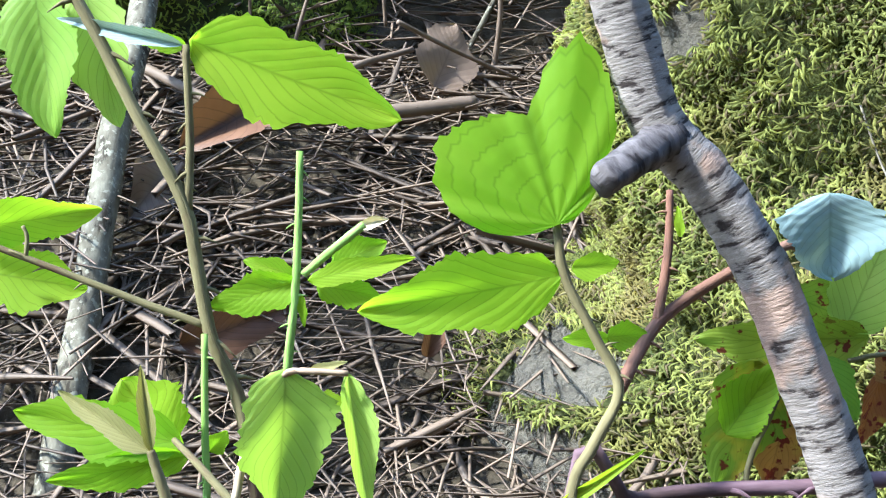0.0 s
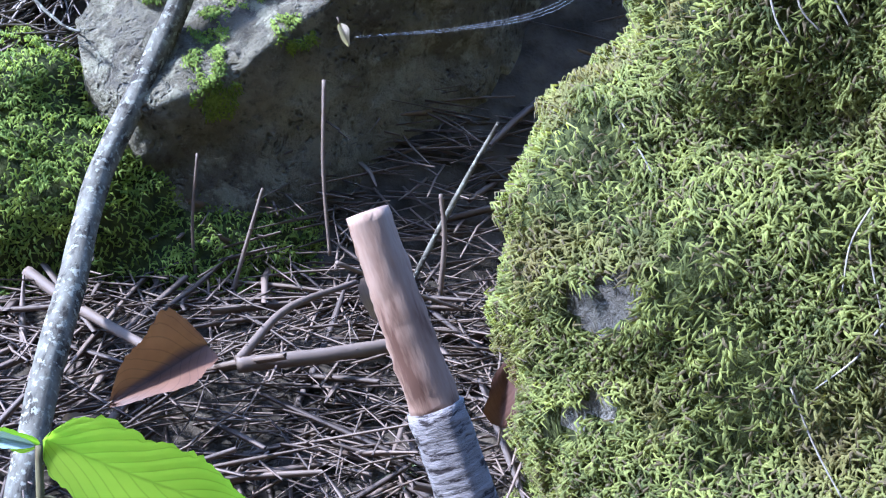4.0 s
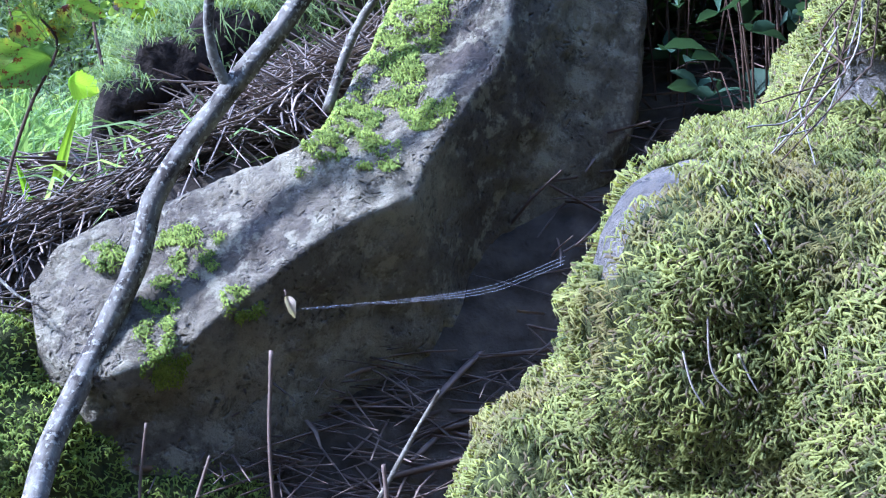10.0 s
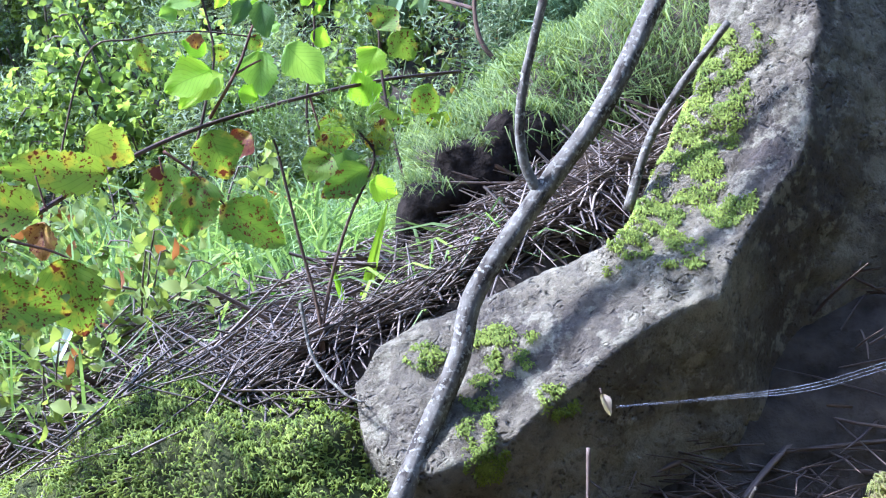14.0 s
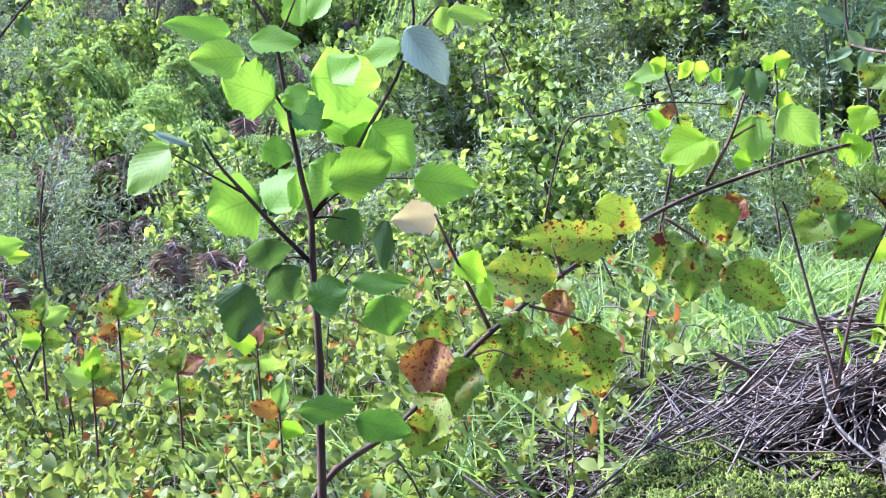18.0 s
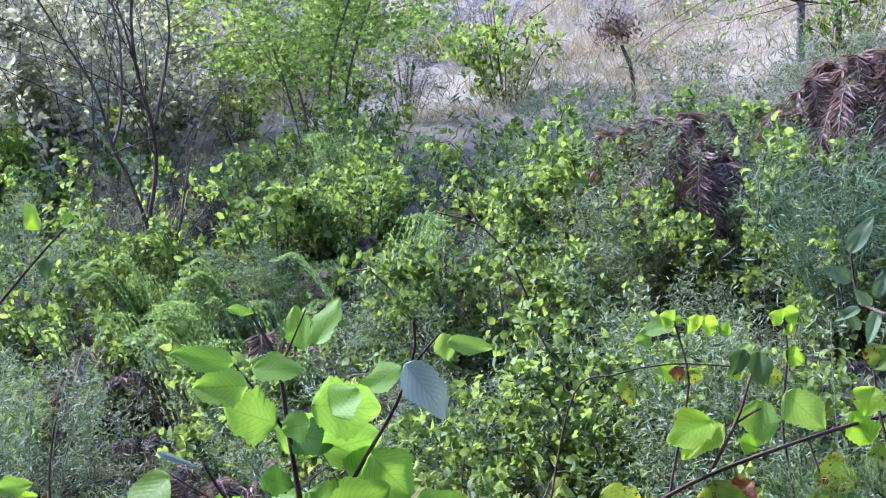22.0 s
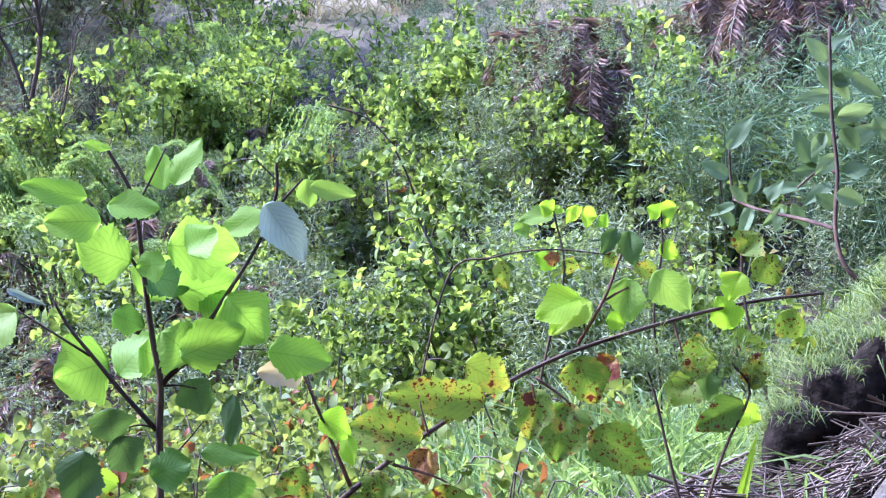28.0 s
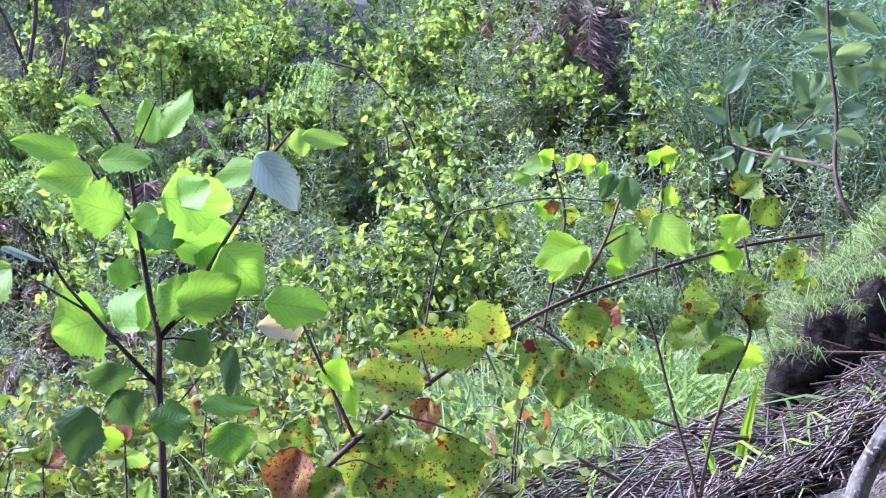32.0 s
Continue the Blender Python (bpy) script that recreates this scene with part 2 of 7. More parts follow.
M_dead_leaf = leaf_material("dead_leaf", (0.07, 0.03, 0.018), (0.15, 0.075, 0.042), 0.15, gloss=0.6)
M_stick = bark_material("grey_bark", (0.095, 0.081, 0.057), (0.18, 0.16, 0.118), (0.035, 0.027, 0.018), 90, 0.5, (0.24, 0.225, 0.17))
M_branch = bark_material("cracked_bark", (0.165, 0.138, 0.122), (0.25, 0.212, 0.19), (0.022, 0.015, 0.013), 95, 4.5, (0.30, 0.20, 0.15), 60, 0.405)
M_stub = bark_material("stub_bark", (0.06, 0.05, 0.05), (0.14, 0.12, 0.12), (0.02, 0.015, 0.015), 80, 3.6)
M_wood = bark_material("bare_wood", (0.24, 0.145, 0.095), (0.40, 0.29, 0.21), (0.10, 0.05, 0.03), 60, 0.2)
M_cane = bark_material("bramble_cane", (0.11, 0.09, 0.04), (0.20, 0.165, 0.08), (0.09, 0.05, 0.03), 80, 0.2)
M_cane_green = bark_material("green_cane", (0.16, 0.26, 0.05), (0.30, 0.42, 0.12), (0.13, 0.20, 0.05), 80, 0.2)
M_cane_dark = bark_material("dark_cane", (0.06, 0.036, 0.022), (0.14, 0.088, 0.052), (0.035, 0.02, 0.014), 80, 0.2)
M_lime = leaf_material("lime_leaf", (0.20, 0.36, 0.012), (0.33, 0.47, 0.025), 0.65)
M_green = leaf_material("green_leaf", (0.055, 0.13, 0.02), (0.14, 0.26, 0.03), 0.45)
M_dull = leaf_material("dull_leaf", (0.06, 0.11, 0.025), (0.12, 0.19, 0.05), 0.4)
M_spot = leaf_material("spotted_leaf", (0.10, 0.17, 0.02), (0.23, 0.29, 0.03), 0.5, spots=(0.085, 0.02, 0.010))
M_red = leaf_material("red_leaf", (0.15, 0.035, 0.015), (0.30, 0.15, 0.04), 0.35, spots=(0.10, 0.015, 0.01))
M_silver = leaf_material("silver_leaf", (0.20, 0.26, 0.25), (0.31, 0.38, 0.37), 0.2, gloss=0.35)
M_grass = leaf_material("grass_blade", (0.08, 0.14, 0.035), (0.31, 0.41, 0.14), 0.45, veins=False, per="ISLAND")
M_turf = leaf_material("turf_blade", (0.07, 0.11, 0.025), (0.21, 0.26, 0.07), 0.35, veins=False, per="ISLAND")
M_bush = leaf_material("bush_leaf", (0.05, 0.08, 0.018), (0.33, 0.42, 0.085), 0.45, veins=False, per="ISLAND")
M_sage = leaf_material("sage_leaf", (0.10, 0.15, 0.065), (0.22, 0.29, 0.13), 0.4)
M_broom = leaf_material("broom_twig", (0.045, 0.09, 0.04), (0.23, 0.32, 0.155), 0.2, veins=False, per="ISLAND")
M_scrub = leaf_material("dry_scrub", (0.20, 0.18, 0.165), (0.46, 0.42, 0.39), 0.2, veins=False, per="ISLAND")
M_grey_bush = leaf_material("grey_bush", (0.07, 0.095, 0.04), (0.28, 0.325, 0.16), 0.25, veins=False, per="ISLAND")
M_fern = leaf_material("fern", (0.13, 0.20, 0.05), (0.28, 0.36, 0.12), 0.45, veins=False, per="ISLAND")
M_dead_fern = leaf_material("dead_fern", (0.06, 0.036, 0.026), (0.36, 0.235, 0.165), 0.15, veins=False, per="ISLAND")
M_scrub_leaf = leaf_material("scrub_leaf", (0.20, 0.20, 0.15), (0.48, 0.47, 0.36), 0.45, veins=False, per="ISLAND")
M_straw = leaf_material("straw", (0.23, 0.185, 0.11), (0.41, 0.34, 0.22), 0.3, veins=False, per="ISLAND")
M_twig = plain_material("bush_twig", (0.05, 0.036, 0.024), (0.17, 0.125, 0.085), 60, 0.85, 0.3, 0.001)
M_lime_pale = leaf_material("pale_lime_leaf", (0.20, 0.32, 0.04), (0.33, 0.44, 0.09), 0.5)
M_lime2 = leaf_material("smooth_lime_leaf", (0.18, 0.33, 0.03), (0.27, 0.43, 0.05), 0.5)
M_bud = leaf_material("bud_leaf", (0.20, 0.18, 0.06), (0.34, 0.30, 0.12), 0.35)
M_wither = leaf_material("withered_leaf", (0.40, 0.30, 0.18), (0.62, 0.52, 0.38), 0.3, veins=False)
M_stalk = bark_material("hairy_stalk", (0.33, 0.22, 0.14), (0.45, 0.36, 0.24), (0.25, 0.15, 0.10), 90, 0.2)
M_cane_red = bark_material("red_cane", (0.13, 0.06, 0.04), (0.24, 0.13, 0.085), (0.07, 0.035, 0.025), 80, 0.2)
M_cane_purple = bark_material("purple_cane", (0.09, 0.05, 0.06), (0.17, 0.11, 0.12), (0.05, 0.03, 0.03), 60, 0.2)
M_mixed = leaf_material("mixed_leaf", (0.06, 0.10, 0.03), (0.33, 0.37, 0.08), 0.4, veins=False, per="ISLAND", tail=(0.92, (0.24, 0.09, 0.035)), coarse=14)
M_tree = leaf_material("tree_leaf", (0.10, 0.17, 0.03), (0.38, 0.48, 0.11), 0.55, veins=False, per="ISLAND")
M_white = leaf_material("white_leaf", (0.62, 0.66, 0.62), (0.78, 0.80, 0.76), 0.3, veins=False)
M_web = plain_material("web", (0.35, 0.35, 0.36), (0.5, 0.5, 0.52), 60, 0.5, 0.0)
# near-black, to paint the shade of the recess under the turf
M_recess = plain_material("recess_shade", (0.006, 0.005, 0.004), (0.035, 0.027, 0.02), 90, 0.95, 0.9, 0.006)


M_recess.node_tree.nodes["Principled BSDF"].inputs["Specular IOR Level"].default_value = 0.03

# ---- builders ----
def empty(name, at, label, category, group="", kind=""):
    e = new(name)
    e.location = at
    return tagged(e, label, category, group, kind)


def mesh_np(name, verts, faces, mat, uv=None, smooth=True):
    me = bpy.data.meshes.new(name)
    if isinstance(faces, np.ndarray):
        verts, faces = np.asarray(verts, np.float32), faces.astype(np.int32)
        me.vertices.add(len(verts))
        me.vertices.foreach_set("co", verts.ravel())
        me.loops.add(faces.size)
        me.loops.foreach_set("vertex_index", faces.ravel())
        me.polygons.add(len(faces))
        me.polygons.foreach_set("loop_start", np.arange(len(faces), dtype=np.int32) * faces.shape[1])
        me.update(calc_edges=True)
    else:
        me.from_pydata([tuple(v) for v in verts], [], [tuple(f) for f in faces])
    if smooth:
        me.polygons.foreach_set("use_smooth", [True] * len(me.polygons))
    if uv is not None:
        lay = me.uv_layers.new(name="UVMap")
        idx = np.empty(len(me.loops), np.int32)
        me.loops.foreach_get("vertex_index", idx)
        lay.data.foreach_set("uv", np.asarray(uv, np.float32)[idx].ravel())
    me.materials.append(mat)
    return me


def part(name, me, parent, label=""):
    """A mesh object under parent; its mesh is in world places when parent is at the origin's turn."""
    ob = new(name, me)
    ob.parent = parent
    if label:
        ob["label"] = label
    return ob


def part_world(name, me, parent, label=""):
    """As part(), for a mesh whose vertices are given in world places."""
    o = Vector(parent.location)
    if parent.parent:
        o += parent.parent.location
    me.transform(Matrix.Translation(-o))
    return part(name, me, parent, label)


def curve_points(pts, n):
    """n points on a smooth line through pts (Catmull-Rom)."""
    p = np.array([pts[0], *pts, pts[-1]], float)
    p[0], p[-1] = 2 * p[1] - p[2], 2 * p[-2] - p[-3]
    s = np.linspace(0, len(pts) - 1, n)
    i = np.minimum(s.astype(int), len(pts) - 2)
    u = (s - i)[:, None]
    a, b, c, d = p[i], p[i + 1], p[i + 2], p[i + 3]
    return 0.5 * (2 * b + (c - a) * u + (2 * a - 5 * b + 4 * c - d) * u ** 2 + (3 * b - a - 3 * c + d) * u ** 3)


def tube_np(pts, r0, r1, n=24, sides=10, rough=0.0, seed=0, cap=True):
    """A tapered tube along pts: vertices, faces, uv (metres around and along)."""
    rng = np.random.default_rng(seed)
    c = curve_points(pts, n) if len(pts) > 2 else np.linspace(pts[0], pts[1], n)
    t = np.gradient(c, axis=0)
    t /= np.linalg.norm(t, axis=1)[:, None] + 1e-12
    ref = np.eye(3)[np.argmin(np.abs(c[-1] - c[0]))] + np.array([0.05, 0.08, 0.03])
    u = np.cross(t, ref)
    u /= np.linalg.norm(u, axis=1)[:, None] + 1e-12
    w = np.cross(t, u)
    r = np.linspace(r0, r1, n)[:, None] * (1 + rough * rng.normal(size=(n, sides)).cumsum(0) * 0.15 + rough * rng.normal(size=(n, sides)) * 0.5)
    a = np.arange(sides) * 2 * np.pi / sides
    v = c[:, None] + r[..., None] * (np.cos(a)[None, :, None] * u[:, None] + np.sin(a)[None, :, None] * w[:, None])
    long = np.r_[0, np.cumsum(np.linalg.norm(np.diff(c, axis=0), axis=1))]
    uv = np.stack(np.broadcast_arrays((a * r0)[None, :], long[:, None]), -1).reshape(-1, 2) + rng.random(2)
    i, j = np.meshgrid(np.arange(n - 1), np.arange(sides), indexing="ij")
    k = (j + 1) % sides
    f = np.stack([i * sides + j, i * sides + k, (i + 1) * sides + k, (i + 1) * sides + j], -1).reshape(-1, 4).tolist()
    if cap:
        f.append(list(range(sides))[::-1])
        f.append([(n - 1) * sides + q for q in range(sides)])
    return v.reshape(-1, 3), f, uv


def tube(name, pts, r0, r1, mat, parent, n=24, sides=10, rough=0.06, seed=0, label=""):
    v, f, uv = tube_np(pts, r0, r1, n, sides, rough, seed)
    return part_world(name, mesh_np(name, v, f, mat, uv), parent, label)


def joined(chunks):
    """Joins (verts, faces, uv) chunks."""
    vs, fs, us, off = [], [], [], 0
    for v, f, u in chunks:
        vs.append(v)
        us.append(u)
        fs += [[q + off for q in g] for g in f]
        off += len(v)
    return np.concatenate(vs), fs, np.concatenate(us)


def fbm(p, scale, octaves=4, seed=0.0):
    out = np.zeros(len(p))
    for k in range(octaves):
        s = scale * 2 ** k
        out += np.array([noise.noise(Vector((x * s + seed, y * s + 7.1 * k, z * s - seed))) for x, y, z in p]) / 2 ** k
    return out


def super_rock(center, lobes, nu, nv, amp, scale, seed, power=3.2, blend=0.03, skew=0.0, from_y=0.0):
    """A boulder seen from its centre: the outermost of several rounded boxes, smoothly joined, with uneven relief."""
    u = np.linspace(0, 2 * np.pi, nu, endpoint=False)
    v = np.linspace(0.02, np.pi - 0.02, nv)
    U, V = np.meshgrid(u, v, indexing="ij")
    d = np.stack([np.sin(V) * np.cos(U), np.sin(V) * np.sin(U), np.cos(V)], -1).reshape(-1, 3)
    c0 = np.array(center)
    r = np.full(len(d), 1.6)
    for _ in range(60):
        p = c0 + d * r[:, None]
        s = np.zeros(len(d))
        for c, rad in lobes:
            lean = skew * np.maximum(p[:, 1:2] - from_y, 0) * (1, 0, 0)
            q = np.abs((p - lean - np.array(c)) / np.array(rad))
            g = ((q ** power).sum(1) ** (1 / power) - 1) * min(rad)
            s += np.exp(-np.clip(g, -0.3, 2) / blend)
        dist = -blend * np.log(s + 1e-30)
        r = np.maximum(r - 0.7 * dist, 0.02)
    p = c0 + d * r[:, None]
    p += d * (amp * fbm(p, scale, 5, seed))[:, None]
    i, j = np.meshgrid(np.arange(nu), np.arange(nv - 1), indexing="ij")
    k = (i + 1) % nu
    f = np.stack([i * nv + j, i * nv + j + 1, k * nv + j + 1, k * nv + j], -1).reshape(-1, 4)
    return p, f


def loft_rock(sections, nu, nv, amp, scale, seed, rounding=0.25, fine=(0.0, 1.0)):
    """A rock through cross-sections (closed rings of as many corners each), with softened corners and uneven relief."""
    s = np.array(sections, float)
    k = s.shape[1]
    a = np.linspace(0, k, nv, endpoint=False)
    i = a.astype(int)
    w = a - i
    w = np.where(w < 0.5, 0.5 * (2 * w) ** (1 - rounding), 1 - 0.5 * (2 * (1 - w)) ** (1 - rounding))
    ring = s[:, i % k] * (1 - w)[None, :, None] + s[:, (i + 1) % k] * w[None, :, None]
    p = np.stack([curve_points(ring[:, q], nu) for q in range(nv)], 1)
    for _ in range(1):
        p = 0.5 * p + 0.25 * (np.roll(p, 1, 1) + np.roll(p, -1, 1))
    mid = p.mean(1, keepdims=True)
    d = p - mid
    d /= np.linalg.norm(d, axis=-1, keepdims=True) + 1e-9
    flat = p.reshape(-1, 3)
    p = flat + d.reshape(-1, 3) * (amp * fbm(flat, scale, 4, seed) + fine[0] * np.minimum(fbm(flat, fine[1], 3, 5.0), 0.25))[:, None]
    i, j = np.meshgrid(np.arange(nu - 1), np.arange(nv), indexing="ij")
    q = (j + 1) % nv
    f = np.stack([i * nv + j, i * nv + q, (i + 1) * nv + q, (i + 1) * nv + j], -1).reshape(-1, 4).tolist()
    f.append(list(range(nv))[::-1])
    f.append([(nu - 1) * nv + t for t in range(nv)])
    return p, f


def smooth_step(a, b, x):
    t = np.clip((x - a) / (b - a), 0, 1)
    return t * t * (3 - 2 * t)


# ---- ground ----
def ground_z(x, y):
    """Height of the bare ground."""
    z = 0.35 + 0 * x
    bank = smooth_step(-0.75, -0.15, x) * (1 - smooth_step(0.5, 0.9, x)) * smooth_step(0.86, 1.08, y) * (1 - smooth_step(1.5, 2.1, y))
    z = z + 0.17 * bank + 0.16 * bank * smooth_step(-0.2, 0.15, x) * smooth_step(0.95, 1.35, y)
    back = 0.955 + 0.40 * np.clip(x + 0.16, 0, 0.16) + 1.3 * np.clip(x, 0, 0.3)
    heap = smooth_step(-0.62, -0.36, x) * (1 - smooth_step(0.13, 0.24, x)) * smooth_step(back, back + 0.05, y) * (1 - smooth_step(1.12, 1.5, y))
    z = z + heap * (np.minimum(0.545 + 0.393 * x + 0.073 * np.minimum(y, 1.2), 0.75) - z)
    z = z - 0.13 * (1 - smooth_step(0.45, 0.85, y))
    z = z + 0.10 * smooth_step(-1.2, -0.4, x) * smooth_step(0.95, 1.15, y) * (1 - bank)
    hill = np.maximum(y - 2.3, 0) + 0.3 * np.maximum(x + 0.6, 0) * smooth_step(1.2, 2.4, y)
    z = z + 0.44 * hill * smooth_step(0, 1.2, hill) + 0.02 * np.maximum(hill - 4, 0) ** 1.3
    far = smooth_step(1.5, 2.6, y)
    z = z + far * (-0.0582 * x + -0.0708 * y + -0.0042 * z + 0.0816)
    return z


def on_ground(p):
    """The points p laid on the uneven ground."""
    p = np.array(p, float)
    p[:, 2] = ground_z(p[:, 0], p[:, 1])
    flat = p * (1, 1, 0)
    near = np.exp(-((p[:, 0] + 0.5) ** 2 + (p[:, 1] - 1.5) ** 2) / 30)
    p[:, 2] += near * 0.035 * fbm(flat, 3.0, 3, 3.0) + 0.006 * near * fbm(flat, 25.0, 2, 9.0)
    return p


def grid_lines(lo, hi, step, far, grow=1.22):
    a = list(np.arange(lo, hi + 1e-6, step))
    s = step
    left, right = [a[0]], [a[-1]]
    while right[-1] < far:
        s *= grow
        right.append(right[-1] + s)
        left.append(left[-1] - s)
    return np.array(left[:0:-1] + a + right[1:])


gx, gy = grid_lines(-2.2, 0.8, 0.03, 900), grid_lines(0.2, 2.8, 0.03, 900)
GX, GY = np.meshgrid(gx, gy, indexing="ij")
GP = np.stack([GX.ravel(), GY.ravel(), ground_z(GX.ravel(), GY.ravel())], -1)
GP = on_ground(GP)
GP[:, 2] = np.minimum(GP[:, 2], 60)
ni, nj = np.meshgrid(np.arange(len(gx) - 1), np.arange(len(gy) - 1), indexing="ij")
base = ni * len(gy) + nj
GF = np.stack([base, base + len(gy), base + len(gy) + 1, base + 1], -1).reshape(-1, 4)
ground = new("ground", mesh_np("ground", GP, GF, M_soil))
tagged(ground, "dark forest soil rising into a hillside", "ground", kind="structure")

# the unseen dark wood behind and beside the camera, as the shade in the hollow tells
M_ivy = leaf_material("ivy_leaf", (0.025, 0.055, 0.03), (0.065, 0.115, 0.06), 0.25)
M_unseen_wood = plain_material("unseen_wood", (0.012, 0.018, 0.008), (0.05, 0.065, 0.03), 3, 0.95, 0.9, 0.2)
# wall added out of view to cut the skylight on the rocks' fronts
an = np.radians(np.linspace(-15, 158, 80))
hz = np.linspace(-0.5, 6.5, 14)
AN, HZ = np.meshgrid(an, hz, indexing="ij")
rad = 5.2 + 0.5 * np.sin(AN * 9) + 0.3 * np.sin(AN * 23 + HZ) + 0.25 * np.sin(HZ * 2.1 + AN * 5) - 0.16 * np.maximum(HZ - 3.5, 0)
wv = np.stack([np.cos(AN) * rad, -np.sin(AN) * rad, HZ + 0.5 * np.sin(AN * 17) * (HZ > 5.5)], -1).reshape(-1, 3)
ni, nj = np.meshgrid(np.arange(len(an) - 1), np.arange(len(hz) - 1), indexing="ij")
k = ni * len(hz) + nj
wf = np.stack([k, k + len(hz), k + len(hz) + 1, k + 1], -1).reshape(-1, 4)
wood = new("backdrop", mesh_np("backdrop", wv, wf, M_unseen_wood))
tagged(wood, "unseen dark woodland wall added to cut skylight from behind the camera", "woodland", kind="structure")

# ---- the boulders ----
boulder_v, boulder_f = super_rock((0.42, 0.78, 0.40), [
    ((0.319, 0.764, 0.071), (0.330, 0.293, 0.233)),
    ((0.358, 0.766, 0.409), (0.256, 0.245, 0.130)),
    ((0.388, 0.858, 0.522), (0.242, 0.312, 0.132)),
    ((0.539, 0.974, 0.611), (0.334, 0.269, 0.174)),
    ((0.262, 0.701, 0.609), (0.090, 0.138, 0.063)),
    ((0.392, 0.560, 0.555), (0.128, 0.125, 0.105)),
    ((0.452, 0.700, 0.247), (0.310, 0.285, 0.201)),
    ((0.194, 0.660, 0.473), (0.072, 0.053, 0.075)),
    ((0.350, 0.792, 0.712), (0.086, 0.104, 0.076)),
    ((0.205, 0.66, 0.20), (0.155, 0.13, 0.10)),
], 280, 190, 0.010, 11.0, 4.0, 3.2, 0.010, 0.55, 0.62)
boulder = tagged(new("mossy_boulder", mesh_np("mossy_boulder", boulder_v, boulder_f, M_rock_pale)), "large grey boulder thickly covered with bright green moss", "boulder")

rock_v, rock_f = loft_rock([
    [(-0.149, 0.923, 0.498), (-0.161, 0.957, 0.537), (-0.131, 1.067, 0.518), (-0.105, 1.105, 0.220), (-0.155, 0.900, 0.270), (-0.151, 0.941, 0.420)],
    [(-0.107, 0.890, 0.487), (-0.132, 0.975, 0.567), (-0.102, 1.105, 0.547), (-0.075, 1.095, 0.220), (-0.125, 0.885, 0.270), (-0.114, 0.908, 0.430)],
    [(-0.051, 0.895, 0.503), (-0.078, 0.990, 0.582), (-0.048, 1.120, 0.562), (-0.010, 1.100, 0.220), (-0.060, 0.885, 0.270), (-0.055, 0.913, 0.440)],
    [(-0.010, 0.910, 0.532), (-0.035, 1.000, 0.596), (-0.005, 1.130, 0.576), (0.045, 1.115, 0.220), (-0.005, 0.900, 0.270), (-0.008, 0.928, 0.450)],
    [(0.039, 0.925, 0.566), (0.009, 1.000, 0.614), (0.039, 1.130, 0.594), (0.094, 1.115, 0.260), (0.044, 0.955, 0.400), (0.041, 0.950, 0.483)],
    [(0.090, 0.950, 0.588), (0.040, 1.000, 0.631), (0.070, 1.130, 0.611), (0.137, 1.140, 0.260), (0.087, 0.980, 0.407), (0.088, 0.975, 0.497)],
    [(0.116, 0.960, 0.598), (0.062, 1.040, 0.655), (0.092, 1.170, 0.635), (0.182, 1.160, 0.260), (0.132, 1.000, 0.412), (0.124, 0.990, 0.505)],
    [(0.132, 0.985, 0.622), (0.078, 1.070, 0.675), (0.108, 1.200, 0.655), (0.213, 1.180, 0.260), (0.163, 1.020, 0.416), (0.148, 1.012, 0.519)],
    [(0.167, 1.020, 0.661), (0.098, 1.090, 0.705), (0.128, 1.220, 0.685), (0.243, 1.300, 0.360), (0.193, 1.060, 0.440), (0.180, 1.050, 0.550)],
    [(0.194, 1.045, 0.693), (0.116, 1.110, 0.740), (0.146, 1.240, 0.720), (0.307, 1.320, 0.450), (0.257, 1.080, 0.530), (0.226, 1.073, 0.611)],
    [(0.203, 1.070, 0.744), (0.126, 1.130, 0.766), (0.156, 1.260, 0.746), (0.361, 1.340, 0.540), (0.311, 1.100, 0.620), (0.257, 1.095, 0.682)],
    [(0.214, 1.100, 0.796), (0.134, 1.150, 0.808), (0.164, 1.280, 0.788), (0.376, 1.370, 0.640), (0.326, 1.130, 0.720), (0.270, 1.125, 0.758)],
    [(0.225, 1.140, 0.860), (0.143, 1.170, 0.864), (0.173, 1.300, 0.844), (0.398, 1.440, 0.740), (0.348, 1.200, 0.820), (0.286, 1.180, 0.840)],
], 300, 230, 0.0035, 9.0, 8.0, fine=(0.0055, 38.0))
rock = tagged(new("grey_rock", mesh_np("grey_rock", rock_v, rock_f, M_rock)), "pitted grey rock with a shaded overhang and moss patches", "rock")

low_v, low_f = super_rock((-0.25, 0.98, 0.36), [
    ((-0.24, 0.985, 0.36), (0.11, 0.10, 0.145)),
    ((-0.33, 0.97, 0.335), (0.12, 0.10, 0.145)),
    ((-0.13, 0.99, 0.30), (0.14, 0.085, 0.10)),
    ((-0.10, 0.985, 0.29), (0.12, 0.12, 0.10)),
], 130, 90, 0.018, 12.0, 2.0)
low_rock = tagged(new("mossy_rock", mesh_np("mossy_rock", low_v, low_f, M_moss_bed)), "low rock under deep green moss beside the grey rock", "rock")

# ---- sticks ----
e = empty("dead_stick", (-0.16, 0.51, 0.225), "long grey lichened dead stick leaning on the rock", "stick")
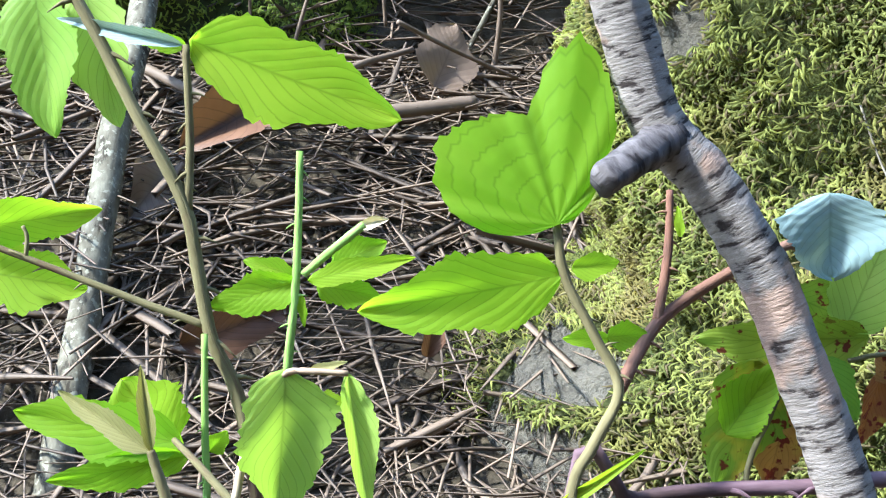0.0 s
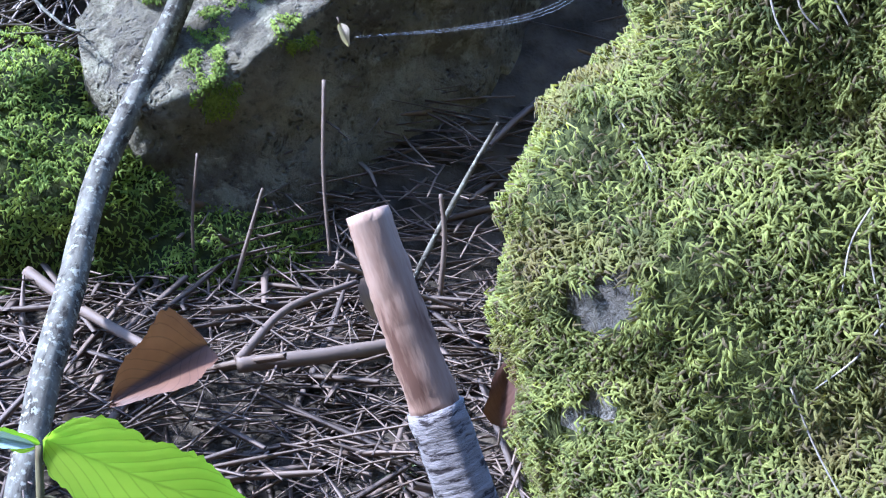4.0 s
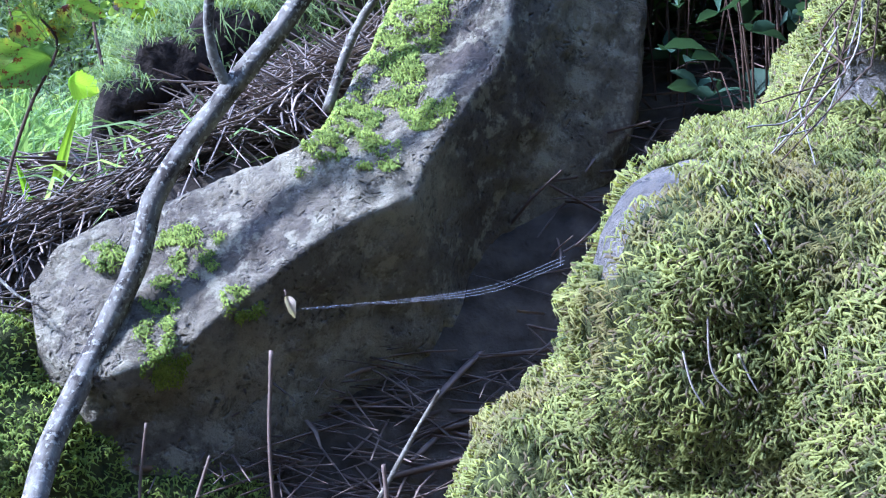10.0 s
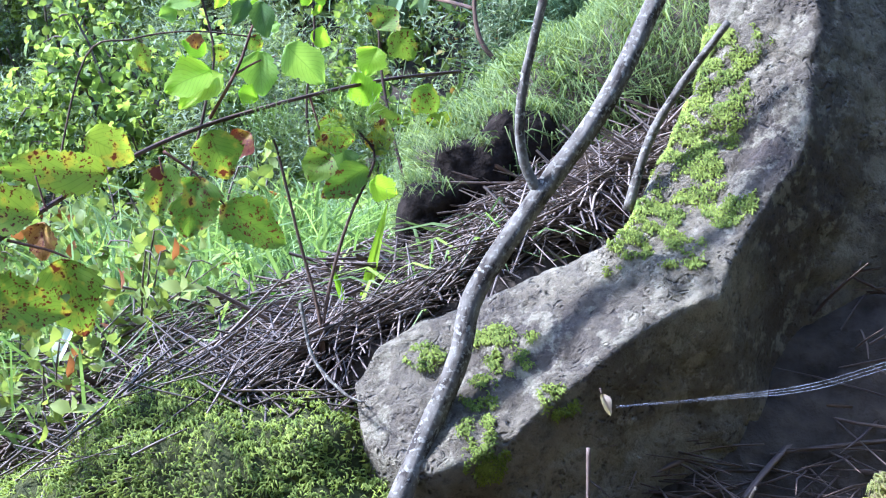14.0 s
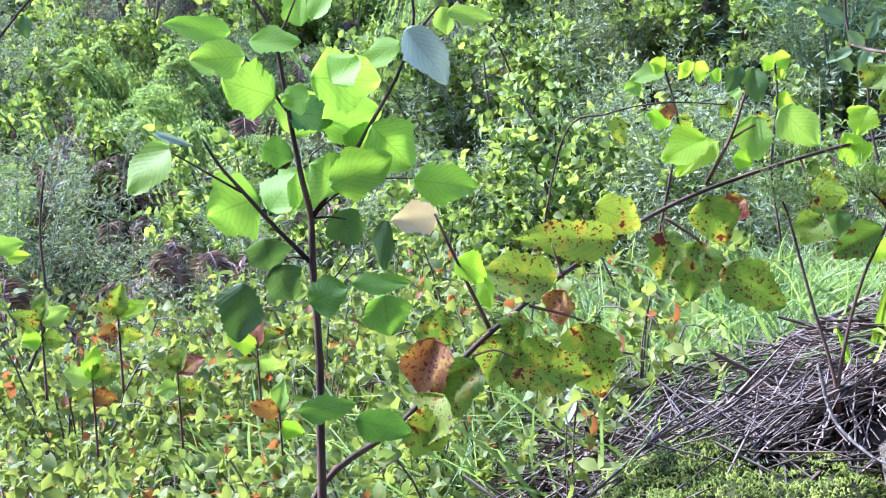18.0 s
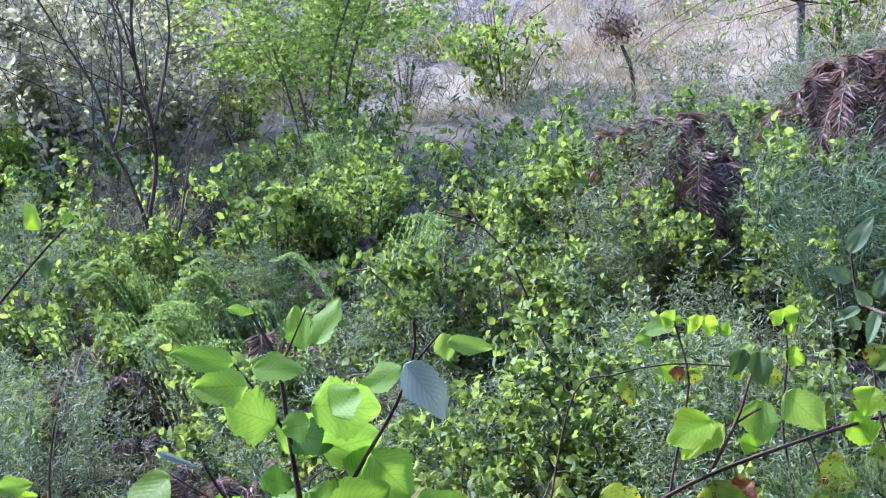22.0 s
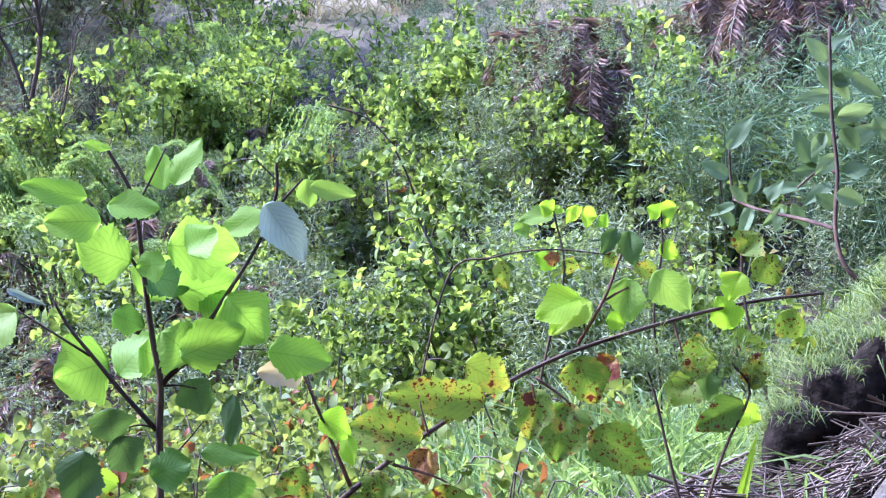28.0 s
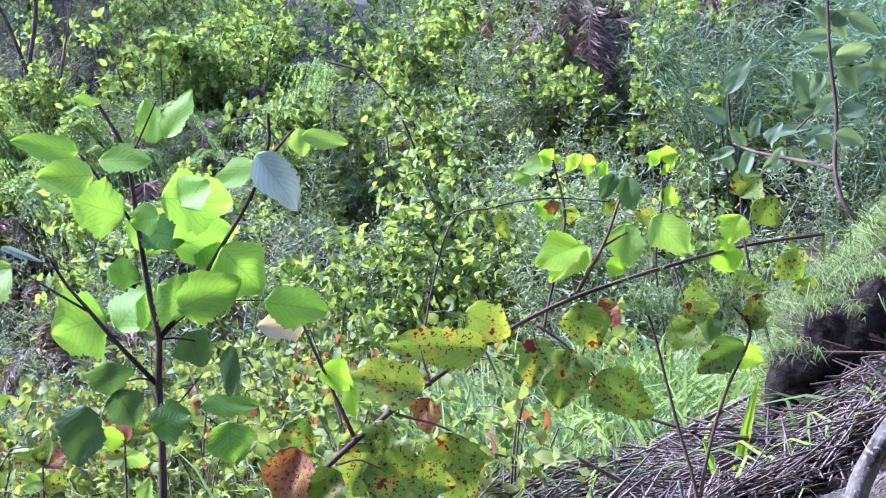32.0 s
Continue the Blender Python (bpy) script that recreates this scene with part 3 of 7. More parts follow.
tube("stem", [(-0.16, 0.51, 0.215), (-0.153, 0.564, 0.270), (-0.151, 0.599, 0.288), (-0.147, 0.654, 0.330), (-0.143, 0.714, 0.372), (-0.138, 0.776, 0.404), (-0.133, 0.854, 0.446),
              (-0.107, 0.905, 0.50),
              (-0.079, 0.925, 0.558), (-0.066, 0.945, 0.603), (-0.023, 0.973, 0.661), (0.034, 1.008, 0.731), (0.075, 1.05, 0.80), (0.11, 1.08, 0.87)], 0.0095, 0.0065, M_stick, e, 70, 12, 0.06, 1)
tube("side_shoot", [(-0.015, 0.978, 0.668), (-0.027, 0.975, 0.70), (-0.027, 0.975, 0.74), (-0.015, 0.978, 0.79), (0.005, 0.98, 0.86)], 0.0042, 0.003, M_stick, e, 24, 8, 0.05, 2)

e = empty("cut_branch", (0.112, 0.185, 0.22), "grey cracked branch with a sawn bare tip and a side stub", "branch")
tube("stem", [(0.112, 0.185, 0.19), (0.110, 0.192, 0.40), (0.103, 0.199, 0.444), (0.097, 0.207, 0.466), (0.090, 0.213, 0.483), (0.082, 0.220, 0.502), (0.071, 0.226, 0.519), (0.060, 0.231, 0.531), (0.0545, 0.235, 0.546), (0.0475, 0.240, 0.567)], 0.0060, 0.0053, M_branch, e, 90, 20, 0.045, 3)
tube("bare_tip", [(0.0478, 0.2398, 0.566), (0.041, 0.2445, 0.586), (0.0355, 0.2485, 0.603)], 0.0050, 0.0042, M_wood, e, 22, 16, 0.06, 4, "barkless brown tip")
tube("side_stub", [(0.0625, 0.2285, 0.5285), (0.0545, 0.221, 0.5272), (0.046, 0.2135, 0.525)], 0.0046, 0.0034, M_stub, e, 18, 14, 0.12, 5, "dark broken stub")

# ---- leaves, thorns and moss ----
LEAF_RNG = np.random.default_rng(11)


def leaf(parent, base, tip, width, mat, fold=0.25, serrate=0.085, rib=0, droop=0.10):
    """One leaf from its stalk's end to its tip: ovate, toothed, pleated along its side veins."""
    rng = LEAF_RNG
    if rib:
        fold, droop, serrate = 0.07, 0.05, 0.085
    b, t = np.array(base), np.array(tip)
    ax = t - b
    L = np.linalg.norm(ax)
    ax /= L
    hint = np.array([rng.normal() * 0.25, -1.0, 0.35 + rng.normal() * 0.25])
    n = hint - ax * (hint @ ax)
    n /= np.linalg.norm(n)
    s = np.cross(n, ax)
    nu, nv = 45, 9
    u = np.linspace(0, 1, nu)
    v = np.linspace(-1, 1, nv)
    shape = np.sin(np.pi * u ** 0.80) ** 0.66 * (1 - 0.12 * u) if rib else np.sin(np.pi * u ** 0.76) ** 0.68 * (1 - 0.2 * u)
    shape /= shape.max()
    U, V = np.meshgrid(u, v, indexing="ij")
    half = width / 2 * shape[:, None]
    wave = 1 + (0.0 if serrate == 0 else 0.12) * np.sin(u[:, None] * (5 + 4 * rng.random()) * 1.5 + rng.random() * 6 + np.sign(V) * 1.7)
    half = half * wave
    tooth = serrate * (1.5 * rng.random((nu, nv)) - 0.7 + 0.35 * np.where(np.arange(nu) % 3 == 0, 1.0, -0.5)[:, None]) * (np.abs(V) > 0.99)
    tooth = tooth + 1.1 * serrate * ((np.arange(nu) % 6) / 5.0 - 0.5)[:, None] * np.abs(V) ** 6
    x = V * half * (1 + tooth)
    pleat = np.sin((U * 9 - np.abs(V) * 3.5) * 2 * np.pi) * 0.0022 * width * np.abs(V) ** 0.5 * shape[:, None]
    lift = np.abs(x) * fold + pleat - droop * L * (U - 0.3) ** 2 + 0.035 * width * np.sin(U * 5 + V * 3 + rng.random() * 6)
    lift = lift * np.cos(fold)
    along = U * L + serrate * width * 0.35 * (np.abs(V) > 0.99)
    p = b + along[..., None] * ax + (x * np.cos(fold * 1.1))[..., None] * s + lift[..., None] * n
    i, j = np.meshgrid(np.arange(nu - 1), np.arange(nv - 1), indexing="ij")
    k = i * nv + j
    f = np.stack([k, k + nv, k + nv + 1, k + 1], -1).reshape(-1, 4)
    uv = np.stack([U, V * 0.5 + 0.5], -1).reshape(-1, 2)
    ob = part_world("leaf", mesh_np("leaf", p.reshape(-1, 3), f, mat, uv), parent)
    return ob


def broad_leaf(parent, base, unit_size):
    """A broad leaflet with a notched tip: a fan of uneven reach about its stalk's end."""
    rng = LEAF_RNG
    turn = [-112, -95, -84, -67, -55, -33, -25, -14, -6, 0, 8.7, 16, 25, 34, 40, 66, 80]
    reach = [30, 135, 196, 255, 276, 252, 237, 222, 270, 330, 366, 330, 262, 210, 128, 50, 20]
    a = np.linspace(-112, 80, 97)
    r = np.interp(a, turn, reach) * unit_size * (1 + 0.022 * (rng.random(97) - 0.5) * 2 + 0.012 * np.where(np.arange(97) % 3 == 0, 1, -0.5))
    k = np.linspace(0, 1, 12)
    A, K = np.meshgrid(np.radians(a), k, indexing="ij")
    R = r[:, None] * K
    up, side, out = np.array([0.0, 0.41, 0.912]), np.array([1.0, 0, 0]), np.array([0, -0.912, 0.41])
    lift = 0.10 * R * np.abs(A + 0.25) ** 1.3 + 0.0005 * np.sin(A * 16) * K - 0.0022 * K ** 2
    p = np.array(base) + (R * np.cos(A))[..., None] * up + (R * np.sin(A))[..., None] * side + lift[..., None] * out
    i, j = np.meshgrid(np.arange(96), np.arange(11), indexing="ij")
    q = i * 12 + j
    f = np.stack([q, q + 12, q + 13, q + 1], -1).reshape(-1, 4)
    uv = np.stack([K * 0.6 + np.abs(A + 0.25) * 0.28, 0.5 + (A + 0.25) * 0.22], -1).reshape(-1, 2)
    part_world("leaf", mesh_np("leaf", p.reshape(-1, 3), f, M_lime, uv), parent)


def thorns(parent, pts, count, size, mat):
    """Small hooked thorns along a cane."""
    rng = LEAF_RNG
    c = curve_points(pts, count * 3 + 2)
    for k in range(count):
        p = c[2 + k * 3] if 2 + k * 3 < len(c) else c[-1]
        side = np.array([rng.choice((-1, 1)), -0.2 + rng.normal() * 0.3, -0.25 + rng.normal() * 0.25])
        side /= np.linalg.norm(side)
        q = p + side * size * (1.25 + 0.6 * rng.random())
        v, f, uv = tube_np([p, 0.5 * (p + q) + (0, 0, size * 0.08), q - (0, 0, size * 0.15)], size * 0.22, size * 0.02, 5, 6)
        part_world("thorn", mesh_np("thorn", v, f, mat, uv), parent)


def feather(parent, base, tip, seed):
    """A spray of fine thread leaves."""
    rng = np.random.default_rng(seed)
    b, t = np.array(base), np.array(tip)
    chunks = [tube_np([b, 0.5 * (b + t) + rng.normal(size=3) * 0.002, t], 0.0005, 0.0003, 6, 4)]
    for k in range(26):
        p = b + (t - b) * (0.45 + 0.55 * rng.random())
        d = rng.normal(size=3) * 0.008 + (t - b) * 0.15
        chunks.append(tube_np([p, p + d], 0.0003, 0.00015, 2, 3))
        for _ in range(3):
            chunks.append(tube_np([p + d * 0.7, p + d + rng.normal(size=3) * 0.004], 0.00025, 0.00012, 2, 3))
    v, f, uv = joined(chunks)
    part_world("frond", mesh_np("frond", v, f, M_fern, uv), parent)


def face_frames(v, f):
    a = v[f[:, 0]]
    n = np.cross(v[f[:, 2]] - a, v[f[:, 3]] - v[f[:, 1]])
    area = 0.5 * np.linalg.norm(n, axis=1)
    n = n / (2 * area[:, None] + 1e-12)
    mid = v[f].mean(1)
    if ((mid - mid.mean(0)) * n).sum() < 0:
        n = -n
    return n, area, mid


def moss_mesh(v, f, covered, count, seed, length=0.0075, width=0.0026, puff=1.0):
    """Curled drooping fronds rooted over the covered faces."""
    rng = np.random.default_rng(seed)
    f = np.array([g for g in f if len(g) == 4])
    n, area, c = face_frames(v, f)
    w = area * covered(c, n)
    pick = rng.choice(len(f), count, p=w / w.sum())
    r = rng.random((count, 2))
    q = v[f[pick]]
    p = (q[:, 0] * (1 - r[:, :1]) + q[:, 1] * r[:, :1]) * (1 - r[:, 1:]) + (q[:, 3] * (1 - r[:, :1]) + q[:, 2] * r[:, :1]) * r[:, 1:]
    n = n[pick]
    clump = 0.009 * fbm(p, 24.0, 2, 5.0) + 0.0075 * fbm(p, 95.0, 1, 3.0)
    p = p + n * (puff * (0.003 + np.clip(clump, -0.0015, 0.011)))[:, None]
    g = np.array([0, 0, -1.0]) - n * (-n[:, 2:])
    g /= np.linalg.norm(g, axis=1)[:, None] + 1e-6
    s = np.cross(n, g)
    a = rng.normal(size=count) * 1.05
    d = g * np.cos(a)[:, None] + s * np.sin(a)[:, None]
    s = np.cross(n, d)
    L = length * (0.6 + 0.8 * rng.random(count))
    W = width * (0.6 + 0.8 * rng.random(count))
    wd = np.array([0.6, 1.0, 0.15])
    up = np.array([-0.12, 0.55, 0.22])
    fw = np.array([0.0, 0.30, 0.92])
    spine = p[:, None] + L[:, None, None] * (n[:, None] * up[None, :, None] + d[:, None] * fw[None, :, None])
    off = (W[:, None] * wd[None])[..., None] * s[:, None]
    ridge = (0.35 * W[:, None] * wd[None])[..., None] * n[:, None]
    verts = np.stack([spine - off / 2, spine + ridge, spine + off / 2], 2).reshape(-1, 3)
    one = np.array([[3 * k + j, 3 * k + j + 1, 3 * k + j + 4, 3 * k + j + 3] for k in range(2) for j in range(2)])
    faces = (np.arange(count)[:, None, None] * 9 + one[None]).reshape(-1, 4)
    return verts, faces


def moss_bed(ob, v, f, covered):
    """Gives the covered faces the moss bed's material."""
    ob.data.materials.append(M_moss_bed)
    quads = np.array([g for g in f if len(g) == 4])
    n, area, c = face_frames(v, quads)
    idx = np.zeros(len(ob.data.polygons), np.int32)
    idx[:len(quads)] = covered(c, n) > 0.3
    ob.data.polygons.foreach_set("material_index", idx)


def outside(c, spots):
    """1 away from the given bare spots (centre, radius), 0 in them, with a ragged edge."""
    out = np.ones(len(c))
    wob = 1 + 0.7 * fbm(c, 28.0, 3, 1.0)
    for p, r in spots:
        out *= smooth_step(0.85, 1.0, np.linalg.norm(c - np.array(p), axis=1) / (r * wob))
    return out


def snapped(v, spots):
    """The spots (centre, radius) moved onto the nearest points of a surface."""
    return [(tuple(v[np.argmin(((v - np.array(p)) ** 2).sum(1))]), r) for p, r in spots]


BARE = snapped(boulder_v, [((0.161, 0.608, 0.637), 0.013), ((0.167, 0.612, 0.653), 0.015), ((0.177, 0.618, 0.664), 0.016), ((0.188, 0.622, 0.672), 0.017), ((0.205, 0.638, 0.677), 0.017), ((0.217, 0.642, 0.680), 0.014),
        ((0.19, 0.67, 0.67), 0.03), ((0.152, 0.64, 0.64), 0.018), ((0.162, 0.655, 0.66), 0.02), ((0.178, 0.665, 0.678), 0.02), ((0.332, 0.678, 0.704), 0.016), ((0.122, 0.573, 0.465), 0.012), ((0.133, 0.557, 0.468), 0.014), ((0.131, 0.565, 0.455), 0.011),
        ((0.157, 0.584, 0.408), 0.010), ((0.110, 0.620, 0.408), 0.014), ((0.148, 0.588, 0.394), 0.009), ((0.087, 0.572, 0.272), 0.032), ((0.070, 0.561, 0.25), 0.03), ((0.095, 0.545, 0.25), 0.026)])


def boulder_cover(c, n):
    facing = (n[:, 1] < 0.55) & (c[:, 1] < 0.98) & (c[:, 2] > 0.24) & (c[:, 0] < 0.54)
    thin = 0.35 + 0.65 * smooth_step(-0.35, 0.0, fbm(c, 18.0, 3, 12.0))
    return facing * outside(c, BARE) * thin


def patch_cover(spots):
    def cover(c, n):
        return (1 - outside(c, spots)) * smooth_step(-0.25, 0.1, fbm(c, 75.0, 2, 6.0))
    return cover


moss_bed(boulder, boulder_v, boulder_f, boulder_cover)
v, f = moss_mesh(boulder_v, boulder_f, boulder_cover, 175000, 21, 0.0068, 0.00115)
m = tagged(new("moss", mesh_np("moss", v, f, M_moss)), "bright green drooping feather moss over the boulder", "moss", kind="stuff")

ROCK_MOSS = snapped(rock_v, [((0.052, 1.000, 0.622), 0.0200), ((0.073, 0.990, 0.632), 0.0275), ((0.090, 0.985, 0.630), 0.0200), ((0.072, 1.030, 0.649), 0.0275), ((0.094, 1.050, 0.673), 0.0350), ((0.117, 1.080, 0.701), 0.0375), ((0.129, 1.100, 0.731), 0.0375), ((0.136, 1.120, 0.762), 0.0375), ((0.124, 1.020, 0.654), 0.0250), ((-0.055, 0.955, 0.572), 0.0175), ((-0.040, 0.950, 0.564), 0.0200), ((-0.034, 0.945, 0.557), 0.0125), ((-0.102, 0.960, 0.548), 0.0150), ((-0.066, 0.915, 0.536), 0.0163), ((-0.065, 0.905, 0.510), 0.0150), ((-0.065, 0.900, 0.493), 0.0175), ((-0.012, 0.910, 0.534), 0.0125), ((-0.000, 0.910, 0.531), 0.0112), ((0.039, 0.985, 0.608), 0.0075),
             ((-0.12, 0.90, 0.36), 0.04), ((-0.07, 0.90, 0.35), 0.05), ((-0.13, 0.89, 0.31), 0.05), ((-0.06, 0.89, 0.30), 0.05), ((-0.02, 0.90, 0.33), 0.03)])
v, f = moss_mesh(rock_v, np.array([g for g in rock_f if len(g) == 4]), patch_cover(ROCK_MOSS), 24000, 22, 0.0032, 0.0012, 0.12)
tagged(new("moss", mesh_np("moss", v, f, M_moss_bright)), "small cushions of yellow-green moss on the grey rock", "moss", kind="stuff")


def low_cover(c, n):
    return (n[:, 2] > -0.3) * (c[:, 1] < 1.08) * (c[:, 2] > 0.34) * (0.4 + 0.6 * smooth_step(-0.3, 0.1, fbm(c, 14.0, 2, 3.0)))


v, f = moss_mesh(low_v, low_f, low_cover, 34000, 23, 0.0052, 0.0014)
tagged(new("moss", mesh_np("moss", v, f, M_moss_bright)), "dense green moss over the low rock", "moss", kind="stuff")


# ---- litter ----
def needles(count, place, seed, lo=0.045, hi=0.13, rad=0.0009, lift=0.013, steep=0.16, along=None):
    """Bent dry pine needles lying where place(rng) puts them."""
    rng = np.random.default_rng(seed)
    p = place(rng, count)
    p = p if p[:, 2].any() else on_ground(p)
    p[:, 2] += lift * rng.random(count) ** 1.5 + 0.002
    a = rng.random(count) * 2 * np.pi if along is None else along + rng.normal(size=count) * 0.75
    d = np.stack([np.cos(a), np.sin(a), rng.normal(size=count) * steep], -1)
    if along is not None:
        ahead, back = p + d * (0.04, 0.04, 0), p - d * (0.04, 0.04, 0)
        d[:, 2] += np.clip((ground_z(ahead[:, 0], ahead[:, 1]) - ground_z(back[:, 0], back[:, 1])) / 0.08, -0.45, 0.45)
    side = np.stack([-np.sin(a), np.cos(a), 0 * a], -1)
    L = (lo + (hi - lo) * rng.random(count))[:, None]
    bend = rng.normal(size=(count, 1)) * 0.10
    t = np.array([-0.5, -0.17, 0.17, 0.5])
    c = p[:, None] + (L * d)[:, None] * t[None, :, None] + (L * bend * side)[:, None] * (t ** 2)[None, :, None] * 2
    up = np.cross(d, side)
    r = rad * (0.6 + 0.8 * rng.random(count))[:, None, None] * np.array([0.8, 1, 1, 0.35])[None, :, None]
    ring = [c + r * (np.cos(k) * side[:, None] + np.sin(k) * up[:, None]) for k in (0.5, 2.6, 4.7)]
    v = np.stack(ring, 2).reshape(-1, 3)
    one = np.array([[3 * k + j, 3 * k + (j + 1) % 3, 3 * k + 3 + (j + 1) % 3, 3 * k + 3 + j] for k in range(3) for j in range(3)])
    f = (np.arange(count)[:, None, None] * 12 + one[None]).reshape(-1, 4)
    return v, f


def box_place(x0, x1, y0, y1):
    return lambda rng, k: np.stack([x0 + (x1 - x0) * rng.random(k), y0 + (y1 - y0) * rng.random(k), np.zeros(k)], -1)


v, f = needles(3600, box_place(-0.42, 0.26, 0.36, 0.99), 31, 0.05, 0.16)
tagged(new("needle_litter", mesh_np("needle_litter", v, f, M_needle)), "tangled brown pine needles on the hollow's floor", "litter", kind="stuff")
v, f = needles(420, box_place(-0.42, 0.26, 0.40, 0.99), 33, 0.04, 0.15, 0.0024, 0.02, 0.22)
tagged(new("twig_litter", mesh_np("twig_litter", v, f, M_needle)), "broken brown twigs among the pine needles", "litter", kind="stuff")
v, f = needles(380, lambda rng, k: np.stack([(u := rng.random(k)) * 0.66 - 0.46, 1.00 + 0.36 * u + (rng.random(k) - 0.35) * 0.30, 0 * u], -1), 34, 0.05, 0.16, 0.0022, 0.03, 0.25)
tagged(new("twig_litter", mesh_np("twig_litter", v, f, M_needle)), "weathered twigs on the needle bank", "litter", kind="stuff")
v, f = needles(9500, lambda rng, k: np.stack([(u := rng.random(k)) * 0.66 - 0.46, 1.00 + 0.36 * u + (rng.random(k) - 0.35) * 0.30, 0 * u], -1), 32, 0.04, 0.12, 0.0009, 0.02, 0.2)
tagged(new("needle_litter", mesh_np("needle_litter", v, f, M_needle_grey)), "grey-brown pine needle bank behind the rock", "litter", kind="stuff")

v, f = needles(5200, lambda rng, k: np.stack([(u := rng.random(k)) * 0.40 - 0.24, 0.985 + 0.16 * u + 0.17 * rng.random(k), 0 * u], -1), 39, 0.04, 0.12, 0.0010, 0.03, 0.22, 0.5)
tagged(new("needle_litter", mesh_np("needle_litter", v, f, M_needle_grey)), "dry needles and thin stems heaped behind the rock", "litter", kind="stuff")
BANK = lambda rng, k: np.stack([(u := rng.random(k)) * 0.62 - 0.46, 1.02 + 0.30 * u + (rng.random(k) - 0.35) * 0.28, 0 * u], -1)
v, f = needles(420, BANK, 35, 0.06, 0.18, 0.0013, 0.035, 0.22, 0.45)
tagged(new("twig_litter", mesh_np("twig_litter", v, f, M_needle_grey)), "long dry stems lying down the needle bank", "litter", kind="stuff")

v, f = needles(800, box_place(0.2, 0.75, 0.98, 1.55), 37, 0.05, 0.14, 0.0011, 0.03, 0.25)
tagged(new("needle_litter", mesh_np("needle_litter", v, f, M_needle)), "brown pine needles in the shade behind the boulder", "litter", kind="stuff")


def on_low_rock(rng, k):
    """Places on the low rock's top and back."""
    top = low_v[(low_v[:, 2] > 0.44) & (low_v[:, 1] > 0.955) | (low_v[:, 2] > 0.47) & (low_v[:, 0] < -0.30)]
    return top[rng.integers(0, len(top), k)] + rng.normal(size=(k, 3)) * (0.006, 0.006, 0.002)


v, f = needles(420, on_low_rock, 36, 0.04, 0.12, 0.0011, 0.014, 0.12, 0.35)
tagged(new("needle_litter", mesh_np("needle_litter", v, f, M_needle_grey)), "pine needles drifted over the low mossy rock", "litter", kind="stuff")


def loose_twig(pts, r0, r1, mat, label, seed, name="twig"):
    v, f, uv = tube_np(pts, r0, r1, 24, 8, 0.08, seed)
    c = v.mean(0)
    ob = new(name, mesh_np(name, v - c, f, mat, uv))
    ob.location = c
    return tagged(ob, label, "twig", "loose twigs")


loose_twig([(-0.180, 0.838, 0.389), (-0.154, 0.812, 0.381), (-0.129, 0.787, 0.376), (-0.089, 0.750, 0.368)], 0.0042, 0.003, M_needle, "brown twig leaning among the needles", 1)
loose_twig([(-0.039, 0.745, 0.363), (-0.012, 0.790, 0.377), (0.031, 0.831, 0.379)], 0.003, 0.002, M_needle, "thin brown curved twig on the needles", 2)
loose_twig([(0.02, 0.775, 0.412), (0.06, 0.80, 0.385), (0.10, 0.82, 0.362)], 0.0016, 0.0012, M_needle, "straight brown stalk on the needles", 3)
loose_twig([(-0.040, 0.744, 0.360), (0.016, 0.752, 0.362), (0.068, 0.769, 0.362)], 0.005, 0.0045, M_needle, "thick dry brown stem lying on the needles", 4)
loose_twig([(0.013, 0.895, 0.50), (0.011, 0.880, 0.44), (0.014, 0.868, 0.385)], 0.0016, 0.0012, M_needle, "brown stalk hanging below the rock's edge", 5)
loose_twig([(-0.075, 0.87, 0.33), (-0.078, 0.875, 0.40), (-0.072, 0.88, 0.455)], 0.0013, 0.001, M_needle, "thin brown stalk standing in the hollow", 6)
loose_twig([(-0.06, 0.85, 0.34), (-0.04, 0.87, 0.40), (-0.03, 0.88, 0.43)], 0.0018, 0.001, M_needle, "thin brown stalk standing in the hollow", 7)
loose_twig([(0.06, 0.86, 0.35), (0.10, 0.88, 0.42), (0.13, 0.89, 0.47)], 0.0022, 0.0014, M_stick, "grey twig leaning under the overhang", 8)
loose_twig([(0.085, 0.84, 0.352), (0.090, 0.845, 0.40), (0.088, 0.85, 0.432)], 0.0022, 0.0015, M_needle, "reddish stalk standing in the litter", 9)
loose_twig([(-0.20, 0.97, 0.595), (-0.19, 0.955, 0.555), (-0.165, 0.93, 0.535), (-0.15, 0.92, 0.53)], 0.0016, 0.001, M_stick, "bleached crooked twig at the rock's foot", 10)
loose_twig([(0.055, 1.05, 0.645), (0.075, 1.065, 0.70), (0.10, 1.07, 0.74), (0.14, 1.08, 0.79)], 0.0042, 0.003, M_stick, "grey twig resting against the rock", 11)


def dead_leaf(base, tip, width, label, fold=0.5, mat=None):
    e = empty("dead_leaf", base, label, "leaf", "dead leaves")
    leaf(e, base, tip, width, mat or M_dead_leaf, fold, 0.04, 0, 0.3)
    e.children[0].name = "blade"
    b, t = np.array(base), np.array(tip)
    tube("stalk", [b, b + (b - t) * 0.12 + (0, 0, 0.001), b + (b - t) * 0.25], 0.0008, 0.0006, M_needle, e, 6, 5)


dead_leaf((-0.057, 0.749, 0.372), (-0.106, 0.705, 0.357), 0.085, "curled rust-brown dead leaf on the needles", 0.95)
dead_leaf((-0.117, 0.711, 0.341), (-0.132, 0.675, 0.328), 0.045, "pale torn dead leaf on the needles", 0.6, M_beige_leaf)
